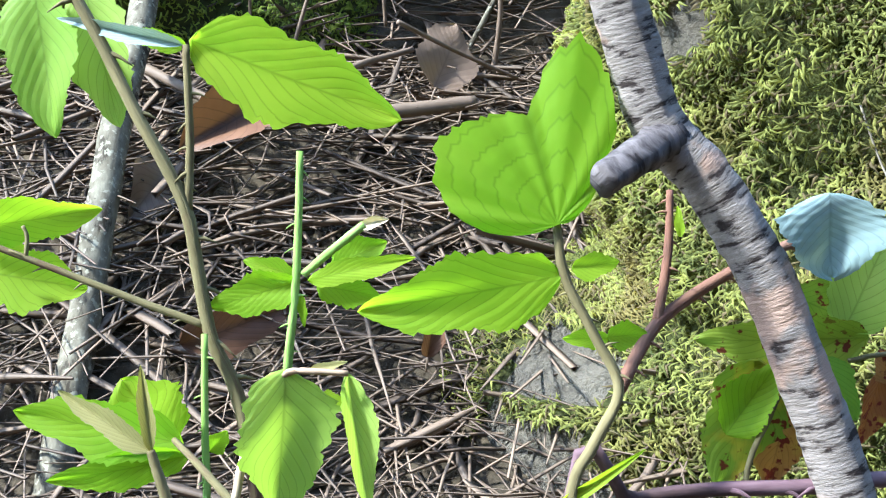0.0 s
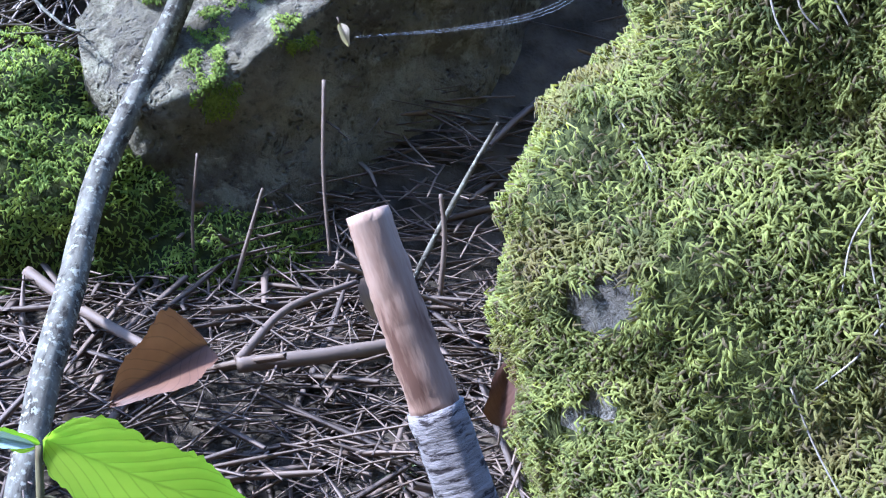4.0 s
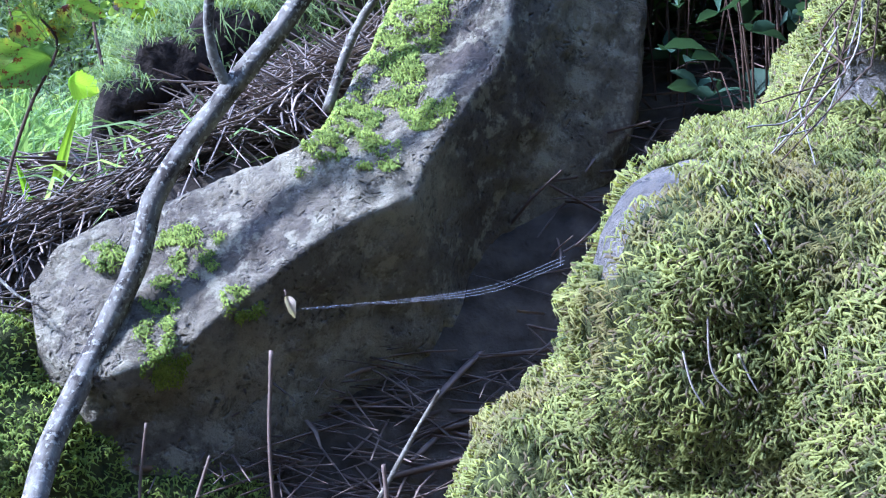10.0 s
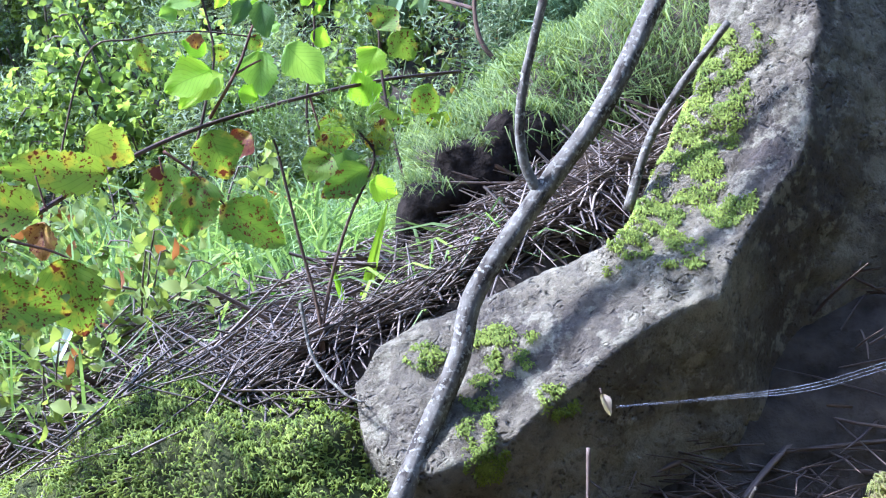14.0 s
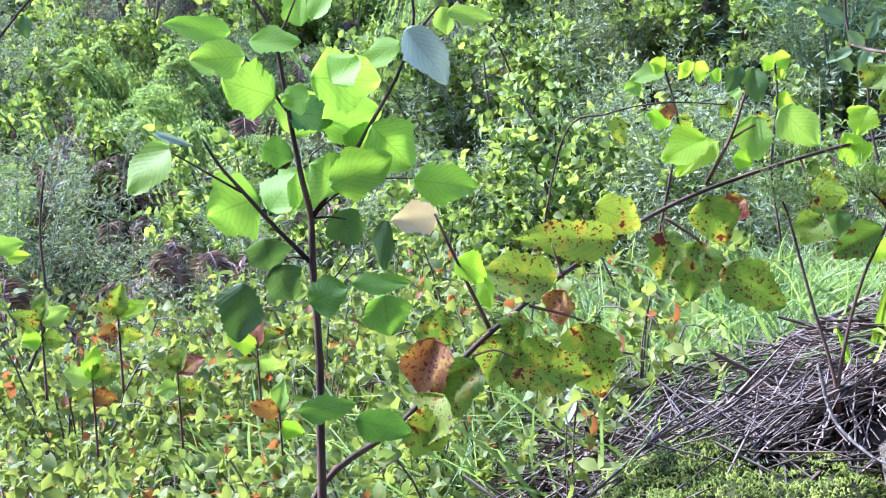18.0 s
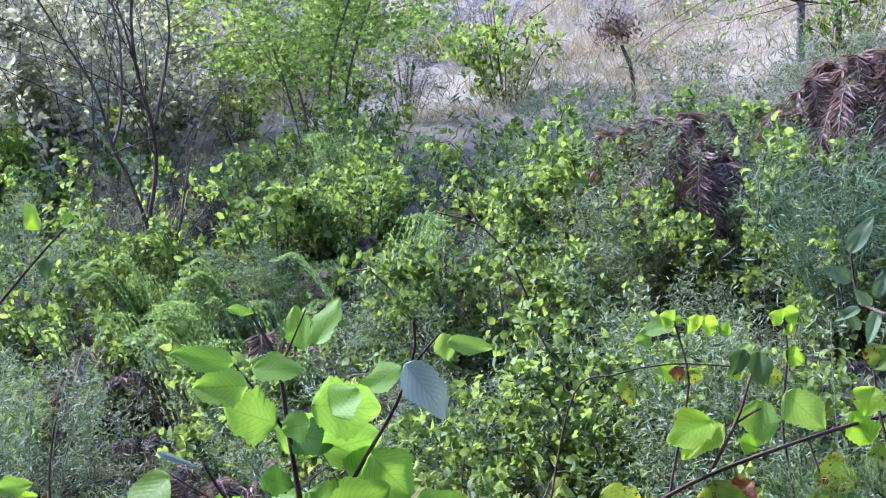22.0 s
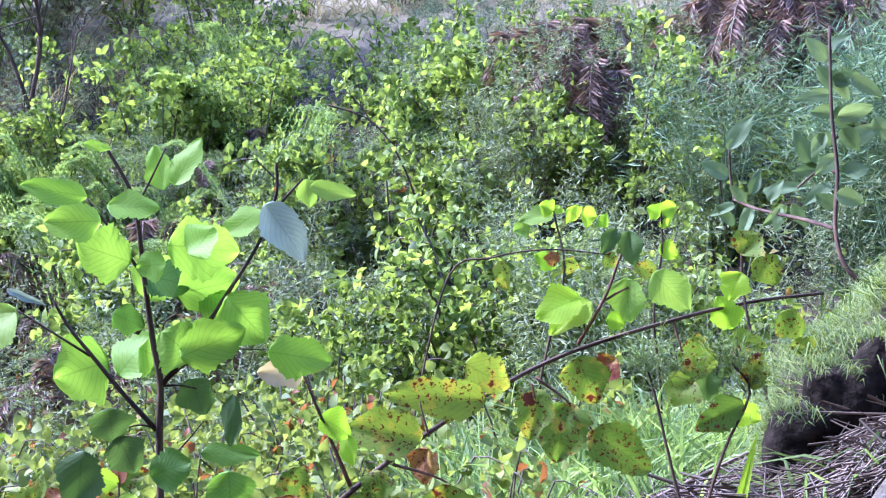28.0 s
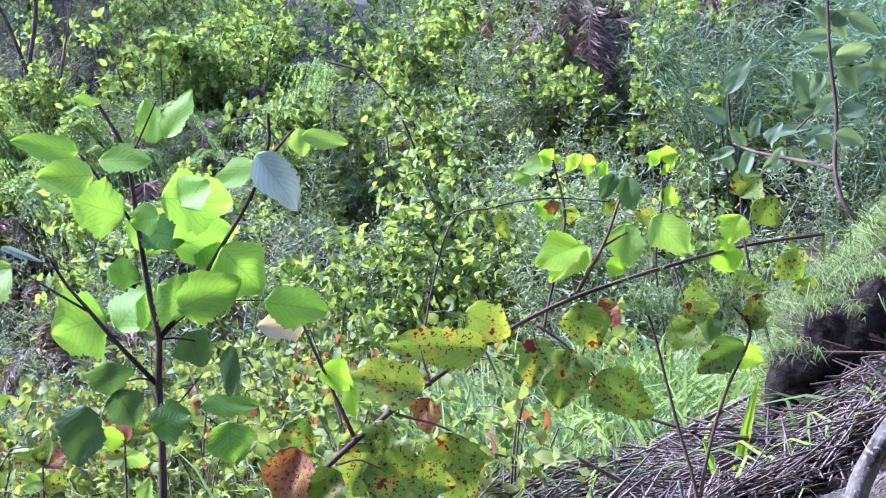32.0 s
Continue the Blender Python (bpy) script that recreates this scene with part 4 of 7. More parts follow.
dead_leaf((0.045, 0.800, 0.362), (0.064, 0.845, 0.396), 0.044, "flat beige dead leaf on the needles", 0.1, M_beige_leaf)
dead_leaf((0.11, 0.68, 0.345), (0.115, 0.685, 0.385), 0.022, "small brown dead leaf beside the boulder", 0.5)
dead_leaf((0.024, 0.906, 0.536), (0.030, 0.902, 0.521), 0.010, "tiny tan leaf scrap caught in a web", 0.7, M_wither)
dead_leaf((-0.10, 0.60, 0.285), (-0.04, 0.61, 0.30), 0.03, "grey-brown dead leaf on the needles", 0.4)
dead_leaf((0.03, 0.58, 0.285), (0.035, 0.585, 0.315), 0.016, "curled brown dead leaf on the needles", 0.7)

# strands of web between the rocks
e = empty("spider_web", (0.03, 0.91, 0.527), "thin pale spider web strand strung between the rocks", "web")
for k in range(3):
    q = 0.0022 * k
    tube("strand", [(0.034, 0.905, 0.527 - 0.2 * q), (0.11, 0.90, 0.534 - 0.5 * q), (0.160, 0.86, 0.553 - q), (0.19, 0.76, 0.597 - q)], 0.00005, 0.00006, M_web, e, 14, 4)

# pine needles fallen on the moss
M_pale_needle = plain_material("pale_needle", (0.16, 0.13, 0.10), (0.29, 0.25, 0.19), 90, 0.6, 0.2, 0.0004)


def near_boulder(x, z):
    """The boulder's front at a place across and up."""
    d = np.hypot(boulder_v[:, 0] - x, boulder_v[:, 2] - z) + 5 * (boulder_v[:, 1] > 0.8)
    y = boulder_v[np.argsort(d)[:4], 1].min()
    return (x, y - 0.009, z)


def moss_needle(a, b, c, seed):
    v, f, uv = tube_np([near_boulder(*a), near_boulder(*b), near_boulder(*c)], 0.0006, 0.0004, 12, 5)
    o = v.mean(0)
    ob = new("pine_needle", mesh_np("pine_needle", v - o, f, M_pale_needle, uv))
    ob.location = o
    tagged(ob, "pale dry pine needle lying on the moss", "needle", "needles on the moss")


moss_needle((0.213, 0.625), (0.215, 0.598), (0.224, 0.586), 1)
moss_needle((0.200, 0.612), (0.192, 0.598), (0.182, 0.588), 2)
moss_needle((0.204, 0.604), (0.207, 0.590), (0.213, 0.580), 3)
moss_needle((0.226, 0.605), (0.230, 0.596), (0.234, 0.589), 4)
moss_needle((0.262, 0.628), (0.259, 0.618), (0.259, 0.607), 5)
moss_needle((0.230, 0.680), (0.231, 0.665), (0.238, 0.652), 6)
moss_needle((0.233, 0.680), (0.235, 0.662), (0.240, 0.648), 7)
moss_needle((0.150, 0.545), (0.162, 0.525), (0.170, 0.510), 8)
moss_needle((0.250, 0.520), (0.240, 0.500), (0.236, 0.480), 9)
moss_needle((0.250, 0.520), (0.247, 0.495), (0.258, 0.440), 10)
moss_needle((0.300, 0.600), (0.285, 0.585), (0.270, 0.572), 11)
moss_needle((0.250, 0.470), (0.240, 0.455), (0.225, 0.440), 12)
moss_needle((0.215, 0.440), (0.225, 0.415), (0.232, 0.400), 13)
needle_rng = np.random.default_rng(88)
for k in range(10):
    j = needle_rng.normal(size=(4, 3)) * (0.012, 0.006, 0.010)
    pts = np.array([(0.330, 0.690, 0.785), (0.316, 0.680, 0.735), (0.296, 0.662, 0.702), (0.262, 0.620, 0.686)])[k % 2:] + j[k % 2:] - (0, 0.008, 0)
    v, f, uv = tube_np(list(pts), 0.0006, 0.0004, 16, 5)
    o = v.mean(0)
    ob = new("pine_needle", mesh_np("pine_needle", v - o, f, M_cane_dark if k % 3 else M_pale_needle, uv))
    ob.location = o
    tagged(ob, "long dark pine needle draped over the boulder's shoulder", "needle", "needles on the moss")

# near-black lump standing in for the shaded recess under the bank's turf mound
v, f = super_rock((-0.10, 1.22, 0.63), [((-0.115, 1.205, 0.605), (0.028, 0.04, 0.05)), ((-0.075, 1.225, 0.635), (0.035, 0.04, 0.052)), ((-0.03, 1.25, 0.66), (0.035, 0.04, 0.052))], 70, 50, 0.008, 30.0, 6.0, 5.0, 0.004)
tagged(new("old_stump", mesh_np("old_stump", v, f, M_recess)), "near-black lump painted as the shaded recess under a turf mound", "stump")
fur = moss_mesh(v, f, lambda c, n: 1.0 * (n[:, 2] > 0.7), 500, 62, 0.016, 0.0010, 0.5)
tagged(new("turf", mesh_np("turf", *fur, M_turf)), "short grass fringe over the dark recess's rim", "grass", kind="stuff")
v, f = super_rock((0.04, 1.38, 0.62), [((-0.05, 1.29, 0.615), (0.085, 0.06, 0.075)), ((0.08, 1.39, 0.66), (0.13, 0.10, 0.10)), ((0.23, 1.50, 0.71), (0.16, 0.13, 0.12))], 80, 60, 0.02, 12.0, 7.0)
tagged(new("turf_mound", mesh_np("turf_mound", v, f, M_soil)), "low earth mound under short dry and green turf", "mound")
mound_fur = moss_mesh(v, f, lambda c, n: 1.0 * (n[:, 2] > -0.2), 12000, 61, 0.036, 0.0012, 0.5)
tagged(new("turf", mesh_np("turf", *mound_fur, M_turf)), "short drooping grass over the mound", "grass", kind="stuff")
TURF_V = v[(v[:, 2] > 0.64) & (v[:, 1] < 1.60) & (v[:, 1] > 1.30)]

# ---- near plants ----
e = empty("bramble", (-0.02, 0.30, 0.24), "young bramble shoot with lime green serrated leaflets and thorns", "bramble", "bramble shoots")
stem = tube("cane", [(-0.0789, 0.3229, 0.5438), (-0.0690, 0.3152, 0.5279), (-0.0591, 0.3063, 0.5093), (-0.0471, 0.2960, 0.4881), (-0.0437, 0.2887, 0.4722), (-0.0404, 0.2813, 0.4562), (-0.0340, 0.2750, 0.4429), (-0.0294, 0.2628, 0.4163), (-0.0266, 0.2388, 0.3631), (-0.0266, 0.2388, 0.2100)], 0.00161, 0.00190, M_cane, e, 40, 10)
thorns(stem, [(-0.0789, 0.3229, 0.5438), (-0.0690, 0.3152, 0.5279), (-0.0591, 0.3063, 0.5093), (-0.0471, 0.2960, 0.4881), (-0.0437, 0.2887, 0.4722), (-0.0404, 0.2813, 0.4562), (-0.0340, 0.2750, 0.4429), (-0.0294, 0.2628, 0.4163)], 9, 0.00467, M_cane)
stem = tube("petiole", [(-0.0460, 0.2953, 0.4865), (-0.0452, 0.3031, 0.5041), (-0.0460, 0.3127, 0.5254)], 0.00124, 0.00095, M_cane, e, 18, 8)
thorns(stem, [(-0.0460, 0.2953, 0.4865), (-0.0452, 0.3031, 0.5041), (-0.0460, 0.3127, 0.5254)], 6, 0.00321, M_cane)
stem = tube("side_cane", [(-0.0413, 0.2827, 0.4591), (-0.0584, 0.2862, 0.4647), (-0.0773, 0.2903, 0.4712), (-0.1004, 0.2952, 0.4790)], 0.00109, 0.00088, M_cane, e, 18, 8)
thorns(stem, [(-0.0413, 0.2827, 0.4591), (-0.0584, 0.2862, 0.4647), (-0.0773, 0.2903, 0.4712), (-0.1004, 0.2952, 0.4790)], 6, 0.00292, M_cane)
leaf(e, (-0.0450, 0.3131, 0.5265), (0.0087, 0.3017, 0.5081), 0.0248, M_lime)
leaf(e, (-0.0466, 0.3127, 0.5254), (-0.0794, 0.3175, 0.5315), 0.0082, M_silver, fold=0.9)
leaf(e, (-0.0461, 0.3151, 0.5247), (-0.0629, 0.3174, 0.5275), 0.0059, M_lime)
leaf(e, (-0.0866, 0.3298, 0.5378), (-0.0827, 0.3131, 0.5010), 0.0224, M_lime_pale)
leaf(e, (-0.0744, 0.3327, 0.5356), (-0.0662, 0.3173, 0.5023), 0.0194, M_lime_pale)
leaf(e, (-0.1060, 0.3006, 0.4800), (-0.0694, 0.3004, 0.4844), 0.0140, M_lime)
leaf(e, (-0.1030, 0.2996, 0.4681), (-0.0747, 0.2961, 0.4643), 0.0187, M_lime)
stem = tube("petiole", [(-0.0881, 0.2924, 0.4744), (-0.0876, 0.2948, 0.4798), (-0.0887, 0.2960, 0.4824)], 0.00066, 0.00051, M_cane, e, 8, 6)
leaf(e, (-0.0463, 0.2600, 0.4382), (-0.0887, 0.2657, 0.4452), 0.0158, M_lime)
leaf(e, (-0.0450, 0.2586, 0.4353), (-0.0809, 0.2578, 0.4286), 0.0110, M_lime)
leaf(e, (-0.0505, 0.2636, 0.4353), (-0.0623, 0.2709, 0.4501), 0.0242, M_lime)
leaf(e, (-0.0461, 0.2167, 0.4636), (-0.0482, 0.2243, 0.4802), 0.0053, M_bud, fold=0.8)
leaf(e, (-0.0461, 0.2166, 0.4634), (-0.0657, 0.2231, 0.4752), 0.0067, M_bud, fold=0.6)
stem = tube("young_stem", [(-0.0315, 0.2387, 0.4333), (-0.0418, 0.2506, 0.4381), (-0.0487, 0.2605, 0.4389)], 0.00114, 0.00080, M_cane, e, 18, 8)
stem = tube("young_stem", [(-0.0425, 0.2116, 0.4527), (-0.0447, 0.2147, 0.4592), (-0.0463, 0.2168, 0.4638)], 0.00132, 0.00096, M_cane, e, 18, 8)
leaf(e, (-0.0413, 0.2694, 0.4296), (-0.0368, 0.2713, 0.4343), 0.0058, M_lime)
e = empty("bramble", (-0.03, 0.30, 0.24), "thin green bramble shoot cut off straight at its top", "bramble", "bramble shoots")
stem = tube("cane", [(-0.0425, 0.2424, 0.2100), (-0.0425, 0.2424, 0.3792), (-0.0418, 0.2612, 0.4210), (-0.0420, 0.2684, 0.4371), (-0.0417, 0.2783, 0.4592)], 0.00130, 0.00087, M_cane_green, e, 24, 10)
thorns(stem, [(-0.0418, 0.2612, 0.4210), (-0.0420, 0.2684, 0.4371), (-0.0417, 0.2783, 0.4592)], 5, 0.00202, M_cane_green)
e = empty("bramble", (0.0, 0.31, 0.24), "green bramble shoot cut at the top with a withered side tip", "bramble", "bramble shoots")
stem = tube("cane", [(-0.0281, 0.2389, 0.2100), (-0.0281, 0.2389, 0.3631), (-0.0243, 0.2625, 0.4164), (-0.0211, 0.2767, 0.4484), (-0.0188, 0.2849, 0.4670), (-0.0176, 0.2920, 0.4830), (-0.0169, 0.2998, 0.5006)], 0.00146, 0.00095, M_cane_green, e, 30, 10)
thorns(stem, [(-0.0211, 0.2767, 0.4484), (-0.0188, 0.2849, 0.4670), (-0.0176, 0.2920, 0.4830), (-0.0169, 0.2998, 0.5006)], 8, 0.00233, M_cane_green)
stem = tube("side_shoot", [(-0.0165, 0.2867, 0.4715), (-0.0102, 0.2886, 0.4764), (-0.0006, 0.2911, 0.4834)], 0.00109, 0.00124, M_cane_green, e, 12, 8)
leaf(e, (-0.0020, 0.2910, 0.4829), (0.0057, 0.2914, 0.4848), 0.0044, M_wither, fold=0.7)
leaf(e, (-0.0179, 0.2860, 0.4697), (-0.0410, 0.2847, 0.4635), 0.0114, M_lime)
leaf(e, (-0.0187, 0.2868, 0.4713), (-0.0320, 0.2891, 0.4747), 0.0064, M_lime)
leaf(e, (-0.0150, 0.2786, 0.4737), (0.0121, 0.2795, 0.4793), 0.0066, M_lime)
leaf(e, (-0.0134, 0.2892, 0.4673), (0.0031, 0.2870, 0.4647), 0.0092, M_lime)
leaf(e, (-0.0093, 0.2947, 0.4701), (0.0051, 0.2965, 0.4762), 0.0093, M_lime)
leaf(e, (-0.0176, 0.2848, 0.4670), (-0.0163, 0.2812, 0.4591), 0.0026, M_lime)
leaf(e, (-0.0132, 0.2807, 0.4383), (-0.0066, 0.2797, 0.4370), 0.0051, M_lime)
e = empty("bramble", (0.0, 0.26, 0.24), "soft young bramble leaves hanging from a hairy stalk", "bramble", "bramble shoots")
stem = tube("stalk", [(-0.0329, 0.1868, 0.2100), (-0.0329, 0.1868, 0.4137), (-0.0281, 0.2056, 0.4565), (-0.0231, 0.2130, 0.4736), (-0.0177, 0.2163, 0.4816), (-0.0107, 0.2162, 0.4824), (-0.0041, 0.2157, 0.4821)], 0.00105, 0.00064, M_stalk, e, 30, 8)
leaf(e, (-0.0174, 0.2168, 0.4827), (-0.0184, 0.2049, 0.4560), 0.0222, M_lime_pale)
leaf(e, (-0.0044, 0.2193, 0.4803), (-0.0001, 0.2069, 0.4533), 0.0109, M_lime_pale, fold=0.8)
leaf(e, (-0.0131, 0.2163, 0.4822), (-0.0043, 0.2167, 0.4844), 0.0021, M_bud)
e = empty("bramble", (0.04, 0.24, 0.24), "bramble cane with three broad sunlit leaflets", "bramble", "bramble shoots")
stem = tube("cane", [(0.0385, 0.2206, 0.5132), (0.0401, 0.2161, 0.5033), (0.0456, 0.2111, 0.4929), (0.0507, 0.2061, 0.4825), (0.0453, 0.2017, 0.4720), (0.0403, 0.1969, 0.4605), (0.0375, 0.1783, 0.4187), (0.0375, 0.1783, 0.2100)], 0.00092, 0.00149, M_cane, e, 40, 10)
thorns(stem, [(0.0385, 0.2206, 0.5132), (0.0401, 0.2161, 0.5033), (0.0456, 0.2111, 0.4929), (0.0507, 0.2061, 0.4825), (0.0453, 0.2017, 0.4720), (0.0403, 0.1969, 0.4605)], 10, 0.00229, M_cane)
broad_leaf(e, (0.0385, 0.2190, 0.5134), 0.000106)
leaf(e, (0.0395, 0.2162, 0.5035), (-0.0016, 0.2153, 0.4961), 0.0172, M_lime)
leaf(e, (0.0415, 0.2165, 0.5046), (0.0511, 0.2167, 0.5062), 0.0057, M_lime)
leaf(e, (0.0508, 0.2201, 0.4867), (0.0411, 0.2207, 0.4866), 0.0045, M_lime)
leaf(e, (0.0504, 0.2203, 0.4869), (0.0589, 0.2202, 0.4878), 0.0062, M_lime)
stem = tube("side_cane", [(0.0514, 0.2093, 0.4807), (0.0620, 0.2242, 0.4881), (0.0779, 0.2340, 0.4941), (0.0941, 0.2394, 0.4993), (0.1093, 0.2470, 0.5002)], 0.00151, 0.00099, M_cane_red, e, 30, 10)
thorns(stem, [(0.0514, 0.2093, 0.4807), (0.0620, 0.2242, 0.4881), (0.0779, 0.2340, 0.4941), (0.0941, 0.2394, 0.4993), (0.1093, 0.2470, 0.5002)], 9, 0.00278, M_cane_red)
stem = tube("side_cane", [(0.0617, 0.2240, 0.4878), (0.0651, 0.2334, 0.5001), (0.0666, 0.2424, 0.5112)], 0.00121, 0.00084, M_cane_red, e, 20, 8)
thorns(stem, [(0.0617, 0.2240, 0.4878), (0.0651, 0.2334, 0.5001), (0.0666, 0.2424, 0.5112)], 9, 0.00217, M_cane_red)
leaf(e, (0.0679, 0.2347, 0.5034), (0.0674, 0.2375, 0.5096), 0.0022, M_lime)
e = empty("bramble", (0.14, 0.27, 0.22), "bramble shoot with blight-spotted yellow-green leaves", "bramble", "bramble shoots")
stem = tube("cane", [(0.0816, 0.1945, 0.2100), (0.0816, 0.1945, 0.4169), (0.0807, 0.2110, 0.4537), (0.0874, 0.2202, 0.4663), (0.0918, 0.2256, 0.4702), (0.1035, 0.2328, 0.4789), (0.1037, 0.2362, 0.4954), (0.0992, 0.2362, 0.5123)], 0.00073, 0.00055, M_cane, e, 36, 8)
leaf(e, (0.0959, 0.2264, 0.5166), (0.0972, 0.2192, 0.5005), 0.0276, M_silver)
leaf(e, (0.1047, 0.2300, 0.4817), (0.1170, 0.2390, 0.5035), 0.0175, M_lime_pale)
leaf(e, (0.1110, 0.2292, 0.4806), (0.0725, 0.2311, 0.4797), 0.0140, M_spot)
leaf(e, (0.0935, 0.2375, 0.4880), (0.1123, 0.2333, 0.4812), 0.0139, M_spot)
leaf(e, (0.0865, 0.2287, 0.4764), (0.0770, 0.2177, 0.4504), 0.0188, M_spot)
leaf(e, (0.0934, 0.2274, 0.4655), (0.0891, 0.2202, 0.4489), 0.0139, M_red)
leaf(e, (0.0778, 0.2192, 0.4629), (0.0892, 0.2249, 0.4770), 0.0119, M_lime)
leaf(e, (0.0985, 0.2252, 0.4788), (0.1063, 0.2189, 0.4659), 0.0096, M_green)
leaf(e, (0.1133, 0.2260, 0.4738), (0.1087, 0.2196, 0.4589), 0.0090, M_red)
leaf(e, (0.1158, 0.2248, 0.4715), (0.1134, 0.2280, 0.4784), 0.0075, M_red)
stem = tube("side_cane", [(0.1059, 0.2274, 0.4760), (0.1115, 0.2276, 0.4772), (0.1184, 0.2275, 0.4778)], 0.00063, 0.00063, M_cane, e, 8, 6)
e = empty("bramble", (0.1, 0.27, 0.30), "purple-brown arching bramble cane with large thorns", "bramble", "bramble shoots")
stem = tube("cane", [(0.0409, 0.2046, 0.2100), (0.0409, 0.2046, 0.4507), (0.0552, 0.2060, 0.4556), (0.0696, 0.2060, 0.4577), (0.0910, 0.2051, 0.4585), (0.1124, 0.2046, 0.4602), (0.1480, 0.2010, 0.4571)], 0.00131, 0.00179, M_cane_purple, e, 30, 12)
thorns(stem, [(0.0552, 0.2060, 0.4556), (0.0696, 0.2060, 0.4577), (0.0910, 0.2051, 0.4585), (0.1124, 0.2046, 0.4602)], 6, 0.00477, M_cane_purple)
e = empty("grass_shoot", (0.05, 0.2, 0.22), "single pale green folded grass shoot", "grass")
leaf(e, (0.0325, 0.1959, 0.4573), (0.0562, 0.2008, 0.4715), 0.0039, M_lime, serrate=0, fold=0.7)
e = empty("sapling", (-0.4782, 0.6507, 0.4180), "slender sapling with bright rounded serrated leaves on dark twigs", "sapling")
stem = tube("trunk", [(-0.4776, 0.6161, 0.3576), (-0.4640, 0.6387, 0.5593), (-0.4597, 0.6467, 0.6326), (-0.4570, 0.6519, 0.6804), (-0.4566, 0.6567, 0.7345), (-0.4555, 0.6595, 0.7616), (-0.4590, 0.6602, 0.7857), (-0.4628, 0.6617, 0.8200), (-0.4662, 0.6636, 0.8578), (-0.4701, 0.6637, 0.8769), (-0.4834, 0.6609, 0.9039)], 0.00305, 0.00102, M_cane_dark, e, 50, 10)
stem = tube("twig", [(-0.4545, 0.6599, 0.7614), (-0.4352, 0.6695, 0.7862), (-0.4189, 0.6780, 0.8113), (-0.4027, 0.6865, 0.8365), (-0.3915, 0.6928, 0.8589), (-0.3757, 0.7005, 0.8772)], 0.00165, 0.00064, M_cane_dark, e, 14, 7)
stem = tube("twig", [(-0.4582, 0.6562, 0.7348), (-0.4756, 0.6513, 0.7571), (-0.4927, 0.6467, 0.7813), (-0.5042, 0.6436, 0.7980), (-0.5125, 0.6419, 0.8142)], 0.00165, 0.00076, M_cane_dark, e, 14, 7)
stem = tube("twig", [(-0.4928, 0.6465, 0.7803), (-0.5079, 0.6417, 0.7916), (-0.5319, 0.6339, 0.8098)], 0.00089, 0.00051, M_cane_dark, e, 14, 7)
stem = tube("twig", [(-0.4640, 0.6617, 0.8252), (-0.4780, 0.6582, 0.8490), (-0.4937, 0.6542, 0.8729)], 0.00114, 0.00064, M_cane_dark, e, 14, 7)
stem = tube("twig", [(-0.4672, 0.6638, 0.8646), (-0.4578, 0.6691, 0.8838), (-0.4503, 0.6734, 0.8998)], 0.00076, 0.00051, M_cane_dark, e, 14, 7)
stem = tube("twig", [(-0.4542, 0.6600, 0.7614), (-0.4393, 0.6667, 0.7732), (-0.4167, 0.6761, 0.7789), (-0.3971, 0.6835, 0.7775)], 0.00064, 0.00038, M_cane_dark, e, 14, 7)
stem = tube("twig", [(-0.4543, 0.6598, 0.7604), (-0.4450, 0.6634, 0.7600), (-0.4358, 0.6667, 0.7575)], 0.00076, 0.00051, M_cane_dark, e, 14, 7)
stem = tube("twig", [(-0.4557, 0.6571, 0.7345), (-0.4675, 0.6529, 0.7386), (-0.4836, 0.6461, 0.7345)], 0.00076, 0.00038, M_cane_dark, e, 14, 7)
stem = tube("twig", [(-0.3930, 0.6921, 0.8590), (-0.3897, 0.6946, 0.8722), (-0.3898, 0.6959, 0.8875)], 0.00089, 0.00102, M_cane_dark, e, 14, 7)
stem = tube("twig", [(-0.4550, 0.6555, 0.7140), (-0.4429, 0.6613, 0.7262), (-0.4325, 0.6664, 0.7384)], 0.00064, 0.00038, M_cane_dark, e, 14, 7)
stem = tube("twig", [(-0.4501, 0.6629, 0.7778), (-0.4536, 0.6631, 0.7952), (-0.4433, 0.6678, 0.8042)], 0.00064, 0.00038, M_cane_dark, e, 14, 7)
leaf(e, (-0.4746, 0.6239, 0.8728), (-0.5094, 0.6112, 0.8818), 0.0158, M_lime2, rib=1)
leaf(e, (-0.4729, 0.6341, 0.8586), (-0.5027, 0.6227, 0.8603), 0.0256, M_lime2, rib=1)
leaf(e, (-0.4626, 0.6468, 0.8338), (-0.4913, 0.6368, 0.8473), 0.0325, M_lime2, rib=1)
leaf(e, (-0.4750, 0.6448, 0.8675), (-0.4471, 0.6555, 0.8652), 0.0211, M_lime2, rib=1)
leaf(e, (-0.4432, 0.6551, 0.8428), (-0.4057, 0.6692, 0.8368), 0.0365, M_lime2, rib=1)
leaf(e, (-0.4734, 0.6731, 0.8132), (-0.4534, 0.6826, 0.8333), 0.0300, M_lime2, rib=1)
leaf(e, (-0.4480, 0.6722, 0.8128), (-0.4142, 0.6860, 0.8199), 0.0316, M_lime2, rib=1)
leaf(e, (-0.4118, 0.6646, 0.8123), (-0.3922, 0.6699, 0.7844), 0.0373, M_lime2, rib=1)
leaf(e, (-0.3990, 0.6881, 0.7758), (-0.3642, 0.7009, 0.7679), 0.0266, M_lime2, rib=1)
leaf(e, (-0.4329, 0.6428, 0.7790), (-0.3988, 0.6573, 0.7929), 0.0288, M_lime2, rib=1)
leaf(e, (-0.4866, 0.6640, 0.7672), (-0.4646, 0.6744, 0.7887), 0.0379, M_lime2, rib=1)
